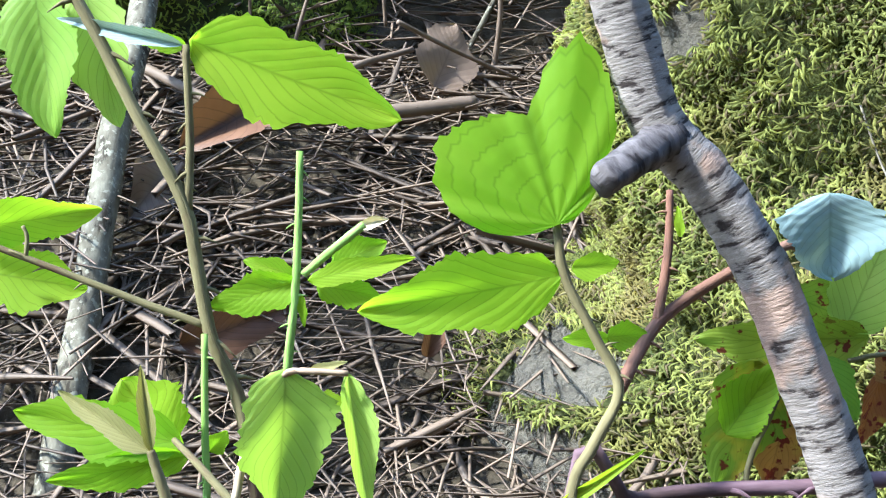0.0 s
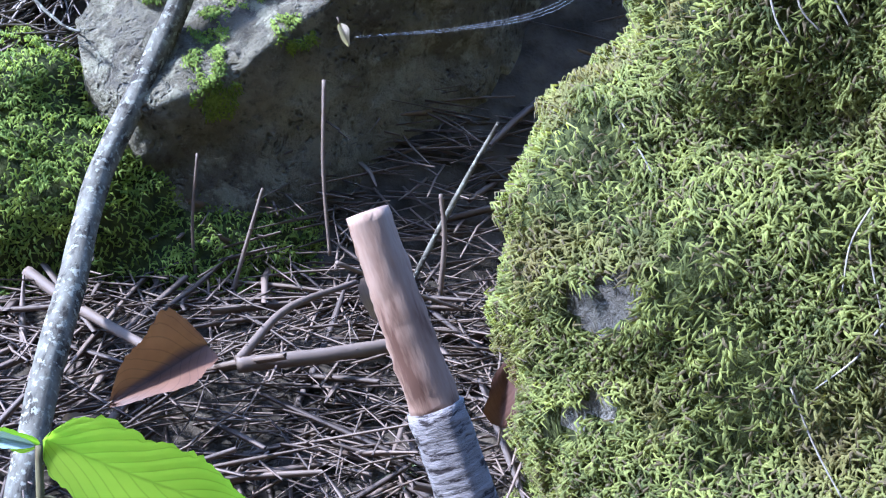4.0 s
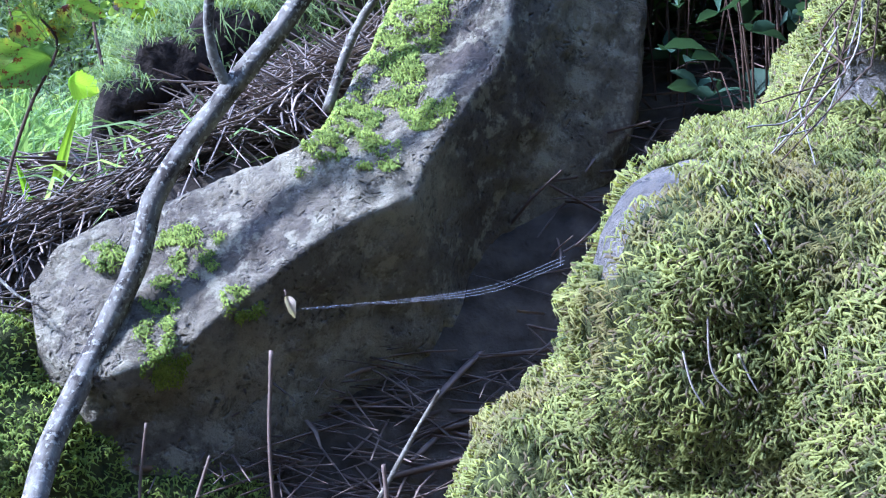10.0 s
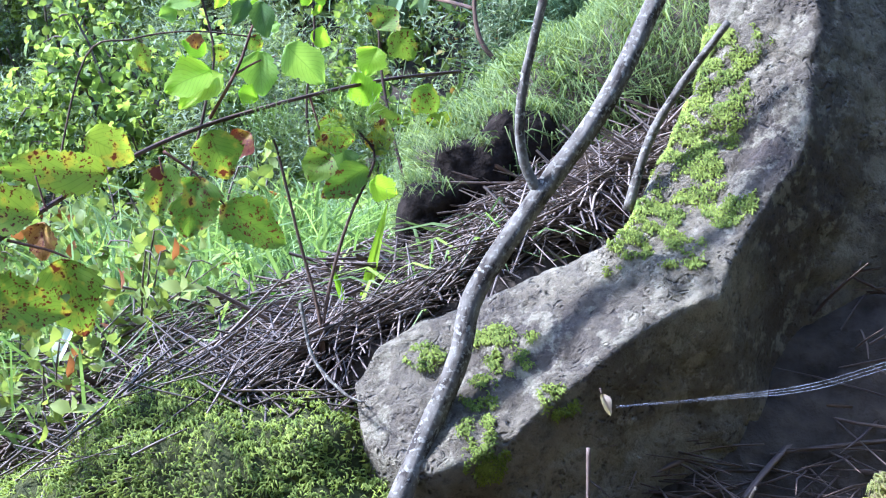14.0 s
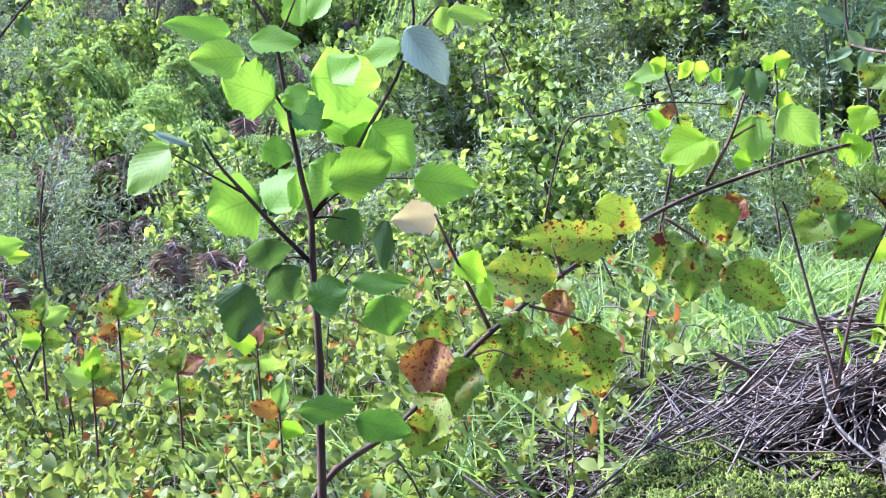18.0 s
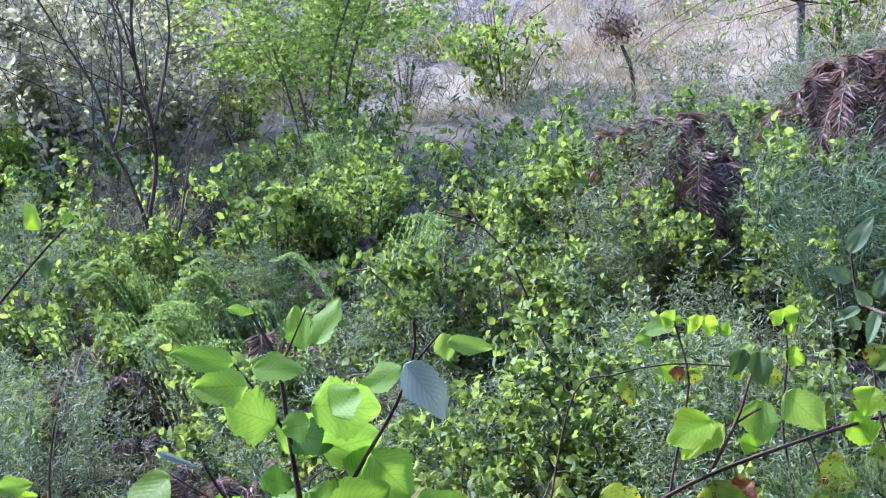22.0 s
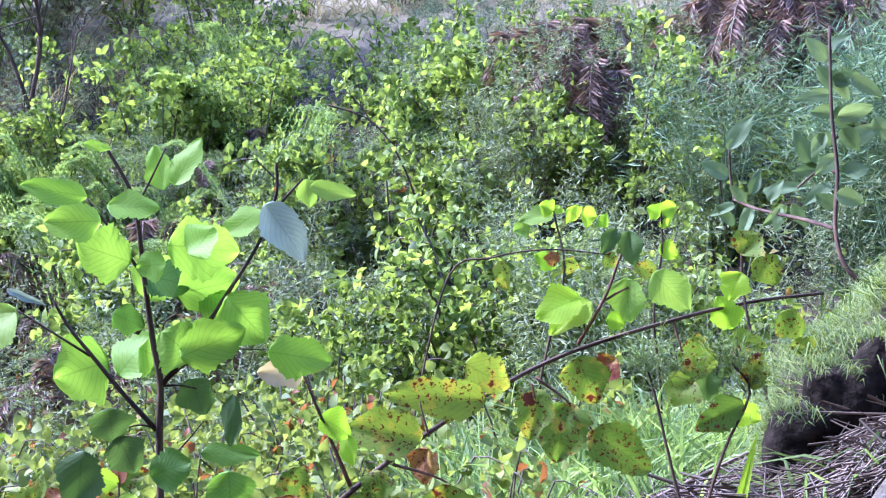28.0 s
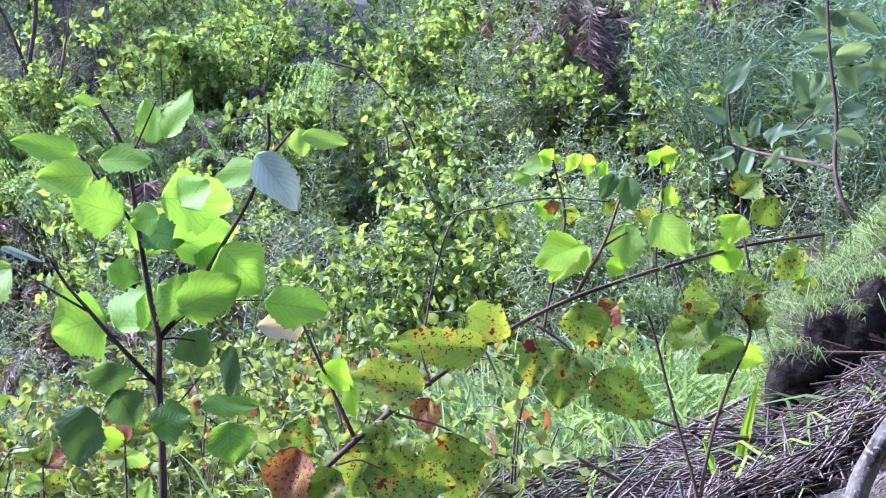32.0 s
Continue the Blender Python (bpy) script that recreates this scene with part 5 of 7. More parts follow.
leaf(e, (-0.4854, 0.6545, 0.7764), (-0.5148, 0.6424, 0.7680), 0.0433, M_lime2, rib=1)
leaf(e, (-0.4589, 0.6841, 0.8754), (-0.4642, 0.6844, 0.9026), 0.0202, M_lime2, rib=1)
leaf(e, (-0.4487, 0.6775, 0.8776), (-0.4332, 0.6859, 0.9054), 0.0191, M_lime2, rib=1)
leaf(e, (-0.4003, 0.6948, 0.8598), (-0.4237, 0.6846, 0.8463), 0.0200, M_lime2, rib=1)
leaf(e, (-0.3661, 0.6876, 0.8720), (-0.3410, 0.6969, 0.8663), 0.0122, M_lime_pale, rib=1)
leaf(e, (-0.3759, 0.7058, 0.8773), (-0.3733, 0.7054, 0.8607), 0.0133, M_lime_pale, rib=1)
leaf(e, (-0.5120, 0.6043, 0.8131), (-0.5357, 0.5929, 0.7887), 0.0293, M_lime_pale, rib=1)
leaf(e, (-0.4422, 0.6701, 0.7633), (-0.4343, 0.6714, 0.7419), 0.0266, M_dull, rib=1)
leaf(e, (-0.4655, 0.6173, 0.7544), (-0.4633, 0.6166, 0.7359), 0.0253, M_dull, rib=1)
leaf(e, (-0.4612, 0.6176, 0.7382), (-0.4524, 0.6192, 0.7178), 0.0229, M_dull, rib=1)
leaf(e, (-0.4894, 0.6273, 0.7286), (-0.4940, 0.6226, 0.6946), 0.0292, M_dull, rib=1)
leaf(e, (-0.4013, 0.6425, 0.7576), (-0.4030, 0.6394, 0.7287), 0.0134, M_dull, rib=1)
leaf(e, (-0.4448, 0.6220, 0.7152), (-0.4239, 0.6306, 0.7214), 0.0245, M_green, rib=1)
leaf(e, (-0.4419, 0.6771, 0.7170), (-0.4088, 0.6897, 0.7143), 0.0143, M_green, rib=1)
leaf(e, (-0.4046, 0.6376, 0.7153), (-0.4027, 0.6363, 0.6917), 0.0293, M_green, rib=1)
leaf(e, (-0.4919, 0.6523, 0.9048), (-0.4773, 0.6576, 0.9009), 0.0066, M_lime2, rib=1)
leaf(e, (-0.4226, 0.6411, 0.8373), (-0.4093, 0.6475, 0.8519), 0.0277, M_lime2, rib=1)
leaf(e, (-0.4304, 0.6772, 0.7919), (-0.4131, 0.6853, 0.8086), 0.0333, M_lime2, rib=1)
leaf(e, (-0.4678, 0.6316, 0.8061), (-0.4515, 0.6372, 0.7976), 0.0176, M_green, rib=1)
leaf(e, (-0.4661, 0.6663, 0.8268), (-0.4413, 0.6751, 0.8171), 0.0291, M_green, rib=1)
leaf(e, (-0.4295, 0.6548, 0.7772), (-0.4471, 0.6493, 0.7927), 0.0325, M_lime2, rib=1)
leaf(e, (-0.4695, 0.6613, 0.7830), (-0.4480, 0.6685, 0.7702), 0.0250, M_lime2, rib=1)
leaf(e, (-0.4550, 0.6127, 0.6532), (-0.4245, 0.6247, 0.6545), 0.0158, M_green, rib=1)
leaf(e, (-0.4424, 0.6591, 0.6365), (-0.4112, 0.6704, 0.6259), 0.0208, M_green, rib=1)
leaf(e, (-0.4441, 0.6539, 0.8322), (-0.4597, 0.6477, 0.8308), 0.0203, M_lime2, rib=1)
leaf(e, (-0.3779, 0.6500, 0.8637), (-0.3582, 0.6549, 0.8307), 0.0243, M_silver)
leaf(e, (-0.5490, 0.6497, 0.8212), (-0.5274, 0.6572, 0.8104), 0.0076, M_silver, fold=0.8)
part_world("bud", mesh_np("bud", *tube_np([(-0.4670, 0.6582, 0.7964), (-0.4683, 0.6569, 0.7916)], 0.0035, 0.002, 6, 8)[:2], M_cane_dark), e)
e = empty("bramble", (-0.5077, 0.8383, 0.5072), "arching bramble cane with red-spotted yellowing leaves", "bramble", "bramble shoots")
stem = tube("cane", [(-0.5626, 0.7851, 0.3837), (-0.5535, 0.7956, 0.5349), (-0.5050, 0.8613, 0.5793), (-0.4841, 0.8929, 0.6016), (-0.4464, 0.9321, 0.6365), (-0.4042, 0.9944, 0.6688), (-0.3512, 1.0716, 0.7008), (-0.3032, 1.1456, 0.7192), (-0.2258, 1.2310, 0.7357), (-0.1588, 1.3115, 0.7438), (-0.0902, 1.3706, 0.7456)], 0.00250, 0.00160, M_cane_dark, e, 60, 10)
stem = tube("twig", [(-0.3019, 1.1465, 0.7241), (-0.2766, 1.1600, 0.7669), (-0.2624, 1.1687, 0.8033)], 0.00178, 0.00102, M_cane_red, e, 12, 6)
stem = tube("twig", [(-0.2785, 1.1589, 0.7620), (-0.2611, 1.1665, 0.7711), (-0.2441, 1.1735, 0.7756)], 0.00127, 0.00076, M_cane_red, e, 12, 6)
stem = tube("twig", [(-0.4461, 0.9326, 0.6409), (-0.4635, 0.9299, 0.6880), (-0.4801, 0.9275, 0.7357)], 0.00202, 0.00112, M_cane_red, e, 12, 6)
stem = tube("twig", [(-0.4215, 0.9646, 0.6518), (-0.3883, 0.9764, 0.6386), (-0.3658, 0.9837, 0.6222)], 0.00137, 0.00069, M_cane_red, e, 12, 6)
stem = tube("twig", [(-0.3301, 1.0906, 0.7027), (-0.3042, 1.0988, 0.6799), (-0.2834, 1.1045, 0.6518)], 0.00147, 0.00074, M_cane_red, e, 12, 6)
stem = tube("twig", [(-0.3998, 0.9960, 0.6683), (-0.4031, 0.9960, 0.6826), (-0.4063, 0.9960, 0.6970)], 0.00117, 0.00070, M_cane_red, e, 12, 6)
stem = tube("twig", [(-0.4569, 0.9160, 0.6223), (-0.4400, 0.9228, 0.6247), (-0.4239, 0.9283, 0.6161)], 0.00111, 0.00067, M_cane_red, e, 12, 6)
stem = tube("twig", [(-0.3307, 1.0794, 0.6993), (-0.3292, 1.0791, 0.6894), (-0.3256, 1.0795, 0.6768)], 0.00097, 0.00073, M_cane_red, e, 12, 6)
stem = tube("twig", [(-0.2258, 1.2310, 0.7357), (-0.2221, 1.2310, 0.7194), (-0.2184, 1.2310, 0.7030)], 0.00132, 0.00079, M_cane_red, e, 12, 6)
leaf(e, (-0.4014, 0.9848, 0.6704), (-0.4628, 0.9618, 0.6807), 0.0420, M_spot)
leaf(e, (-0.3573, 1.0255, 0.6932), (-0.4370, 0.9954, 0.7040), 0.0368, M_spot)
leaf(e, (-0.4387, 0.9224, 0.6147), (-0.3706, 0.9475, 0.5982), 0.0444, M_spot)
leaf(e, (-0.3816, 0.9681, 0.6363), (-0.3693, 0.9675, 0.5742), 0.0490, M_spot)
leaf(e, (-0.4516, 0.9071, 0.6205), (-0.4843, 0.8908, 0.5783), 0.0440, M_spot)
leaf(e, (-0.4801, 0.8979, 0.6416), (-0.4912, 0.8894, 0.5923), 0.0452, M_red)
leaf(e, (-0.4339, 0.9368, 0.6350), (-0.4486, 0.9277, 0.5946), 0.0376, M_spot)
leaf(e, (-0.3243, 1.0813, 0.6937), (-0.3345, 1.0737, 0.6510), 0.0355, M_spot)
leaf(e, (-0.3033, 1.0991, 0.6798), (-0.3153, 1.0901, 0.6290), 0.0531, M_spot)
leaf(e, (-0.2879, 1.1028, 0.6524), (-0.2371, 1.1193, 0.6156), 0.0451, M_spot)
leaf(e, (-0.3994, 0.9849, 0.6618), (-0.4017, 0.9814, 0.6321), 0.0312, M_red)
leaf(e, (-0.2593, 1.1679, 0.7810), (-0.2571, 1.1655, 0.7416), 0.0399, M_lime_pale)
leaf(e, (-0.2352, 1.1777, 0.7847), (-0.2049, 1.1864, 0.7492), 0.0362, M_lime_pale)
leaf(e, (-0.2986, 1.1515, 0.7670), (-0.3365, 1.1353, 0.7509), 0.0399, M_lime)
leaf(e, (-0.2894, 1.1547, 0.7623), (-0.3261, 1.1381, 0.7354), 0.0362, M_lime)
leaf(e, (-0.2773, 1.1579, 0.7456), (-0.2611, 1.1637, 0.7392), 0.0205, M_lime)
leaf(e, (-0.2561, 1.1730, 0.8244), (-0.2511, 1.1722, 0.7924), 0.0254, M_dull)
leaf(e, (-0.2654, 1.1695, 0.8265), (-0.2787, 1.1626, 0.8046), 0.0169, M_dull)
leaf(e, (-0.3009, 1.1354, 0.7151), (-0.2865, 1.1373, 0.6724), 0.0449, M_spot)
leaf(e, (-0.4689, 0.8772, 0.6009), (-0.4869, 0.8672, 0.5652), 0.0467, M_spot)
leaf(e, (-0.4987, 0.8641, 0.5829), (-0.4698, 0.8736, 0.5631), 0.0385, M_spot)
leaf(e, (-0.4263, 0.9412, 0.6520), (-0.4258, 0.9390, 0.6239), 0.0303, M_spot)
leaf(e, (-0.3764, 1.0314, 0.7234), (-0.3420, 1.0429, 0.7014), 0.0384, M_spot)
leaf(e, (-0.4917, 0.9055, 0.6576), (-0.4728, 0.9108, 0.6331), 0.0336, M_spot)
leaf(e, (-0.2233, 1.2291, 0.7036), (-0.1869, 1.2424, 0.6926), 0.0429, M_spot)
leaf(e, (-0.1739, 1.2822, 0.7211), (-0.1883, 1.2793, 0.7527), 0.0322, M_lime)
leaf(e, (-0.4768, 0.9287, 0.7344), (-0.5117, 0.9151, 0.7337), 0.0288, M_wither)
leaf(e, (-0.4671, 0.9293, 0.6974), (-0.4452, 0.9363, 0.6799), 0.0267, M_lime)
leaf(e, (-0.4472, 0.9357, 0.6815), (-0.4444, 0.9346, 0.6565), 0.0235, M_lime)
leaf(e, (-0.2102, 1.2323, 0.6808), (-0.2306, 1.2223, 0.6568), 0.0386, M_spot)
leaf(e, (-0.2734, 1.1778, 0.7081), (-0.2934, 1.1680, 0.6847), 0.0279, M_red)
e = empty("woody_shrub", (-0.0418, 1.3579, 0.5033), "low shrub with felted sage-green leaves on dark twigs", "shrub")
stem = tube("branch", [(0.0098, 1.4049, 0.7338), (-0.0336, 1.4027, 0.7424), (-0.0655, 1.4051, 0.7676), (-0.0756, 1.4259, 0.8088), (-0.0712, 1.4523, 0.8679), (-0.0743, 1.4770, 0.9355), (-0.0726, 1.5050, 1.0292)], 0.00317, 0.00173, M_cane_dark, e, 40, 8)
stem = tube("branch", [(-0.0756, 1.4259, 0.8088), (-0.1111, 1.5205, 0.8182), (-0.1666, 1.6301, 0.8302), (-0.1985, 1.7051, 0.8422)], 0.00237, 0.00178, M_cane_dark, e, 24, 7)
stem = tube("twig", [(-0.1987, 1.7047, 0.8386), (-0.2040, 1.7263, 0.8716), (-0.2044, 1.7290, 0.9116)], 0.00216, 0.00144, M_cane_dark, e, 10, 6)
stem = tube("twig", [(-0.0712, 1.4523, 0.8679), (-0.0886, 1.4788, 0.8728), (-0.1151, 1.5217, 0.8535)], 0.00180, 0.00120, M_cane_dark, e, 10, 6)
stem = tube("twig", [(-0.0720, 1.4756, 0.9048), (-0.0567, 1.4810, 0.9157), (-0.0389, 1.4868, 0.9203)], 0.00183, 0.00122, M_cane_dark, e, 10, 6)
leaf(e, (-0.2050, 1.7076, 0.9075), (-0.1714, 1.7209, 0.9514), 0.0247, M_sage, serrate=0)
leaf(e, (-0.2051, 1.7050, 0.8715), (-0.2384, 1.6963, 0.8923), 0.0247, M_sage, serrate=0)
leaf(e, (-0.1761, 1.6913, 0.8476), (-0.1661, 1.6966, 0.8803), 0.0167, M_sage, serrate=0)
leaf(e, (-0.1600, 1.6544, 0.8501), (-0.0996, 1.6735, 0.8575), 0.0184, M_sage, serrate=0)
leaf(e, (-0.1988, 1.7046, 0.8371), (-0.2307, 1.6939, 0.8233), 0.0158, M_sage, serrate=0)
leaf(e, (-0.1754, 1.6697, 0.8358), (-0.1917, 1.6615, 0.7894), 0.0186, M_sage, serrate=0)
leaf(e, (-0.2004, 1.7022, 0.8100), (-0.2230, 1.6972, 0.8371), 0.0168, M_sage, serrate=0)
leaf(e, (-0.0895, 1.5309, 0.8735), (-0.1189, 1.5219, 0.8728), 0.0179, M_sage, serrate=0)
leaf(e, (-0.0954, 1.5294, 0.8772), (-0.1173, 1.5257, 0.9203), 0.0208, M_sage, serrate=0)
leaf(e, (-0.0836, 1.4935, 0.9127), (-0.0970, 1.4876, 0.8860), 0.0164, M_sage, serrate=0)
leaf(e, (-0.0670, 1.4797, 0.9410), (-0.0542, 1.4813, 0.9094), 0.0219, M_sage, serrate=0)
leaf(e, (-0.0637, 1.4672, 0.8977), (-0.0218, 1.4814, 0.9184), 0.0218, M_sage, serrate=0)
leaf(e, (-0.0722, 1.4999, 0.9551), (-0.1139, 1.4870, 0.9523), 0.0164, M_sage, serrate=0)
leaf(e, (-0.0737, 1.4907, 0.9790), (-0.0549, 1.4942, 0.9467), 0.0192, M_sage, serrate=0)
leaf(e, (-0.0654, 1.4540, 0.8675), (-0.0363, 1.4632, 0.8710), 0.0235, M_sage, serrate=0)
leaf(e, (-0.0779, 1.4914, 0.8566), (-0.1089, 1.4804, 0.8344), 0.0183, M_sage, serrate=0)
leaf(e, (-0.0689, 1.5014, 0.9609), (-0.0881, 1.4973, 0.9872), 0.0193, M_sage, serrate=0)
leaf(e, (-0.0536, 1.4858, 0.9703), (-0.0197, 1.4947, 0.9491), 0.0190, M_sage, serrate=0)
leaf(e, (-0.1374, 1.5763, 0.8322), (-0.1441, 1.5722, 0.8029), 0.0154, M_sage, serrate=0)
leaf(e, (-0.1243, 1.5699, 0.8331), (-0.1069, 1.5734, 0.8067), 0.0164, M_sage, serrate=0)
leaf(e, (-0.0677, 1.4680, 0.9283), (-0.0294, 1.4804, 0.9372), 0.0208, M_sage, serrate=0)
leaf(e, (-0.0755, 1.4952, 0.8996), (-0.0924, 1.4909, 0.9134), 0.0174, M_sage, serrate=0)
leaf(e, (-0.0723, 1.5033, 1.0044), (-0.0506, 1.5112, 1.0212), 0.0193, M_sage, serrate=0)
leaf(e, (-0.0760, 1.5014, 0.9924), (-0.0981, 1.4965, 1.0190), 0.0193, M_sage, serrate=0)
leaf(e, (-0.0735, 1.4289, 0.8442), (-0.0444, 1.4373, 0.8358), 0.0213, M_sage, serrate=0)
leaf(e, (-0.0689, 1.4648, 0.8860), (-0.0945, 1.4556, 0.8670), 0.0189, M_sage, serrate=0)
leaf(e, (-0.0655, 1.4574, 0.9155), (-0.0468, 1.4613, 0.8899), 0.0207, M_sage, serrate=0)
leaf(e, (-0.0743, 1.4489, 0.8321), (-0.0954, 1.4433, 0.8459), 0.0169, M_sage, serrate=0)
leaf(e, (-0.0721, 1.4882, 0.9359), (-0.0969, 1.4806, 0.9349), 0.0172, M_sage, serrate=0)
leaf(e, (-0.0564, 1.4815, 0.9217), (-0.0403, 1.4846, 0.8961), 0.0190, M_sage, serrate=0)
leaf(e, (-0.1317, 1.5991, 0.8334), (-0.1588, 1.5892, 0.8102), 0.0157, M_sage, serrate=0)
leaf(e, (-0.1834, 1.6884, 0.8390), (-0.2026, 1.6840, 0.8606), 0.0155, M_sage, serrate=0)
leaf(e, (-0.1518, 1.6144, 0.8394), (-0.1340, 1.6216, 0.8651), 0.0158, M_sage, serrate=0)
leaf(e, (-0.0726, 1.4901, 0.9666), (-0.0414, 1.5004, 0.9763), 0.0192, M_sage, serrate=0)
leaf(e, (-0.0763, 1.4861, 0.9239), (-0.0557, 1.4932, 0.9344), 0.0182, M_sage, serrate=0)
leaf(e, (-0.0301, 1.4793, 0.9251), (-0.0181, 1.4812, 0.8999), 0.0189, M_sage, serrate=0)
e = empty("bramble", (-0.1750, 1.2221, 0.5207), "leafy bramble sprig with dull blotched leaves", "bramble", "bramble shoots")
stem = tube("cane", [(-0.1208, 1.1826, 0.5001), (-0.1157, 1.1884, 0.5847), (-0.1432, 1.2376, 0.6604), (-0.1624, 1.2899, 0.7422), (-0.1644, 1.2931, 0.7973)], 0.00203, 0.00127, M_cane_dark, e, 20, 7)
leaf(e, (-0.1624, 1.2620, 0.7933), (-0.1457, 1.2685, 0.8134), 0.0377, M_spot)
leaf(e, (-0.1470, 1.2666, 0.7920), (-0.1305, 1.2697, 0.7637), 0.0323, M_spot)
leaf(e, (-0.1634, 1.2606, 0.7772), (-0.1752, 1.2552, 0.7513), 0.0323, M_lime)
leaf(e, (-0.1295, 1.2681, 0.7367), (-0.1104, 1.2722, 0.7110), 0.0312, M_spot)
leaf(e, (-0.1211, 1.2684, 0.7038), (-0.0827, 1.2799, 0.6994), 0.0215, M_spot)
leaf(e, (-0.1773, 1.2519, 0.7139), (-0.1417, 1.2622, 0.7055), 0.0237, M_spot)
leaf(e, (-0.1997, 1.2429, 0.6835), (-0.1961, 1.2422, 0.6563), 0.0269, M_dull)
leaf(e, (-0.1759, 1.2479, 0.6492), (-0.1508, 1.2546, 0.6364), 0.0269, M_lime)
e = empty("umbel_plant", (-0.1899, 0.9552, 0.5703), "slender dark-stemmed plant with fine feathery tops", "plant")
stem = tube("stem", [(-0.1920, 1.0006, 0.5170), (-0.1899, 1.0031, 0.5528), (-0.1939, 1.0062, 0.5888), (-0.2041, 1.0090, 0.6343), (-0.2172, 1.0138, 0.7022), (-0.2209, 1.0144, 0.7159)], 0.00180, 0.00090, M_cane_dark, e, 20, 7)
stem = tube("stem", [(-0.1935, 1.0007, 0.5171), (-0.1909, 1.0036, 0.5596), (-0.1797, 1.0115, 0.6101), (-0.1644, 1.0196, 0.6538), (-0.1438, 1.0286, 0.6970), (-0.1568, 1.0284, 0.7203)], 0.00180, 0.00090, M_cane_dark, e, 20, 7)
feather(e, (-0.2176, 1.0134, 0.7025), (-0.2248, 1.0157, 0.7319), 224)
feather(e, (-0.2176, 1.0134, 0.7025), (-0.2087, 1.0183, 0.7327), 225)
feather(e, (-0.2176, 1.0134, 0.7025), (-0.2357, 1.0133, 0.7367), 226)
feather(e, (-0.2176, 1.0134, 0.7025), (-0.1984, 1.0191, 0.7190), 227)
feather(e, (-0.1473, 1.0283, 0.6972), (-0.1396, 1.0309, 0.7076), 228)
feather(e, (-0.1473, 1.0283, 0.6972), (-0.1525, 1.0307, 0.7285), 229)
feather(e, (-0.1473, 1.0283, 0.6972), (-0.1313, 1.0330, 0.7120), 230)
feather(e, (-0.1473, 1.0283, 0.6972), (-0.1653, 1.0283, 0.7324), 231)
feather(e, (-0.1473, 1.0283, 0.6972), (-0.1782, 1.0258, 0.7354), 232)
leaf(e, (-0.1495, 1.0267, 0.6907), (-0.1857, 1.0167, 0.6687), 0.0269, M_spot)
leaf(e, (-0.1424, 1.0291, 0.6991), (-0.1345, 1.0340, 0.7276), 0.0225, M_spot)
e = empty("broad_leaf_plant", (-0.3269, 1.1852, 0.5124), "low plant with broad glossy green leaves in the grass", "plant")
leaf(e, (-0.2786, 1.2272, 0.5172), (-0.3051, 1.2254, 0.5519), 0.0286, M_green, serrate=0)
leaf(e, (-0.2730, 1.2289, 0.5222), (-0.2689, 1.2331, 0.5520), 0.0242, M_green, serrate=0)
leaf(e, (-0.2570, 1.2316, 0.5156), (-0.2263, 1.2404, 0.5381), 0.0286, M_green, serrate=0)
leaf(e, (-0.2488, 1.2335, 0.5178), (-0.2137, 1.2409, 0.5179), 0.0220, M_green, serrate=0)
leaf(e, (-0.2706, 1.2288, 0.5166), (-0.2945, 1.2246, 0.5237), 0.0220, M_green, serrate=0)
leaf(e, (-0.2595, 1.2316, 0.5212), (-0.2475, 1.2371, 0.5478), 0.0220, M_green, serrate=0)
leaf(e, (-0.2383, 1.2353, 0.5143), (-0.2022, 1.2450, 0.5336), 0.0253, M_green, serrate=0)
e = empty("grass_shoot", (-0.1677, 1.0929, 0.5393), "broad upright grass shoot by the needle bank", "grass")
leaf(e, (-0.1742, 1.0969, 0.5346), (-0.1468, 1.1152, 0.6490), 0.0127, M_lime, serrate=0, fold=0.5)
leaf(e, (-0.1771, 1.0963, 0.5348), (-0.1941, 1.0998, 0.5991), 0.0097, M_lime, serrate=0, fold=0.5)
e = empty("pale_leaf", (-0.4117, 1.0365, 0.5077), "white folded leaf standing in the grass", "leaf")
leaf(e, (-0.4337, 1.0723, 0.5260), (-0.4137, 1.0809, 0.5664), 0.0200, M_white, serrate=0, fold=0.7)
e = empty("bramble", (-0.5310, 1.6936, 0.5396), "bramble sprig with fresh rounded leaves", "bramble", "bramble shoots")
stem = tube("cane", [(-0.3141, 1.7169, 0.4747), (-0.3073, 1.7247, 0.5875), (-0.3131, 1.7315, 0.6920), (-0.2994, 1.7442, 0.7793), (-0.2990, 1.7489, 0.8311)], 0.00222, 0.00148, M_cane_dark, e, 16, 6)
stem = tube("cane", [(-0.4660, 1.6591, 0.4878), (-0.4589, 1.6673, 0.6058), (-0.4383, 1.6828, 0.6923), (-0.4223, 1.6952, 0.7645), (-0.4338, 1.6972, 0.8400)], 0.00222, 0.00148, M_cane_dark, e, 16, 6)
leaf(e, (-0.2992, 1.7485, 0.8275), (-0.3159, 1.7428, 0.8368), 0.0252, M_lime)
leaf(e, (-0.2990, 1.7489, 0.8311), (-0.2797, 1.7570, 0.8377), 0.0267, M_lime)
leaf(e, (-0.2977, 1.7485, 0.8199), (-0.2901, 1.7507, 0.8115), 0.0222, M_lime)
leaf(e, (-0.4342, 1.6968, 0.8363), (-0.4764, 1.6799, 0.8303), 0.0326, M_lime_pale)
leaf(e, (-0.4325, 1.6978, 0.8398), (-0.4506, 1.6916, 0.8494), 0.0267, M_lime)
leaf(e, (-0.4308, 1.6981, 0.8359), (-0.4265, 1.7007, 0.8465), 0.0222, M_lime)
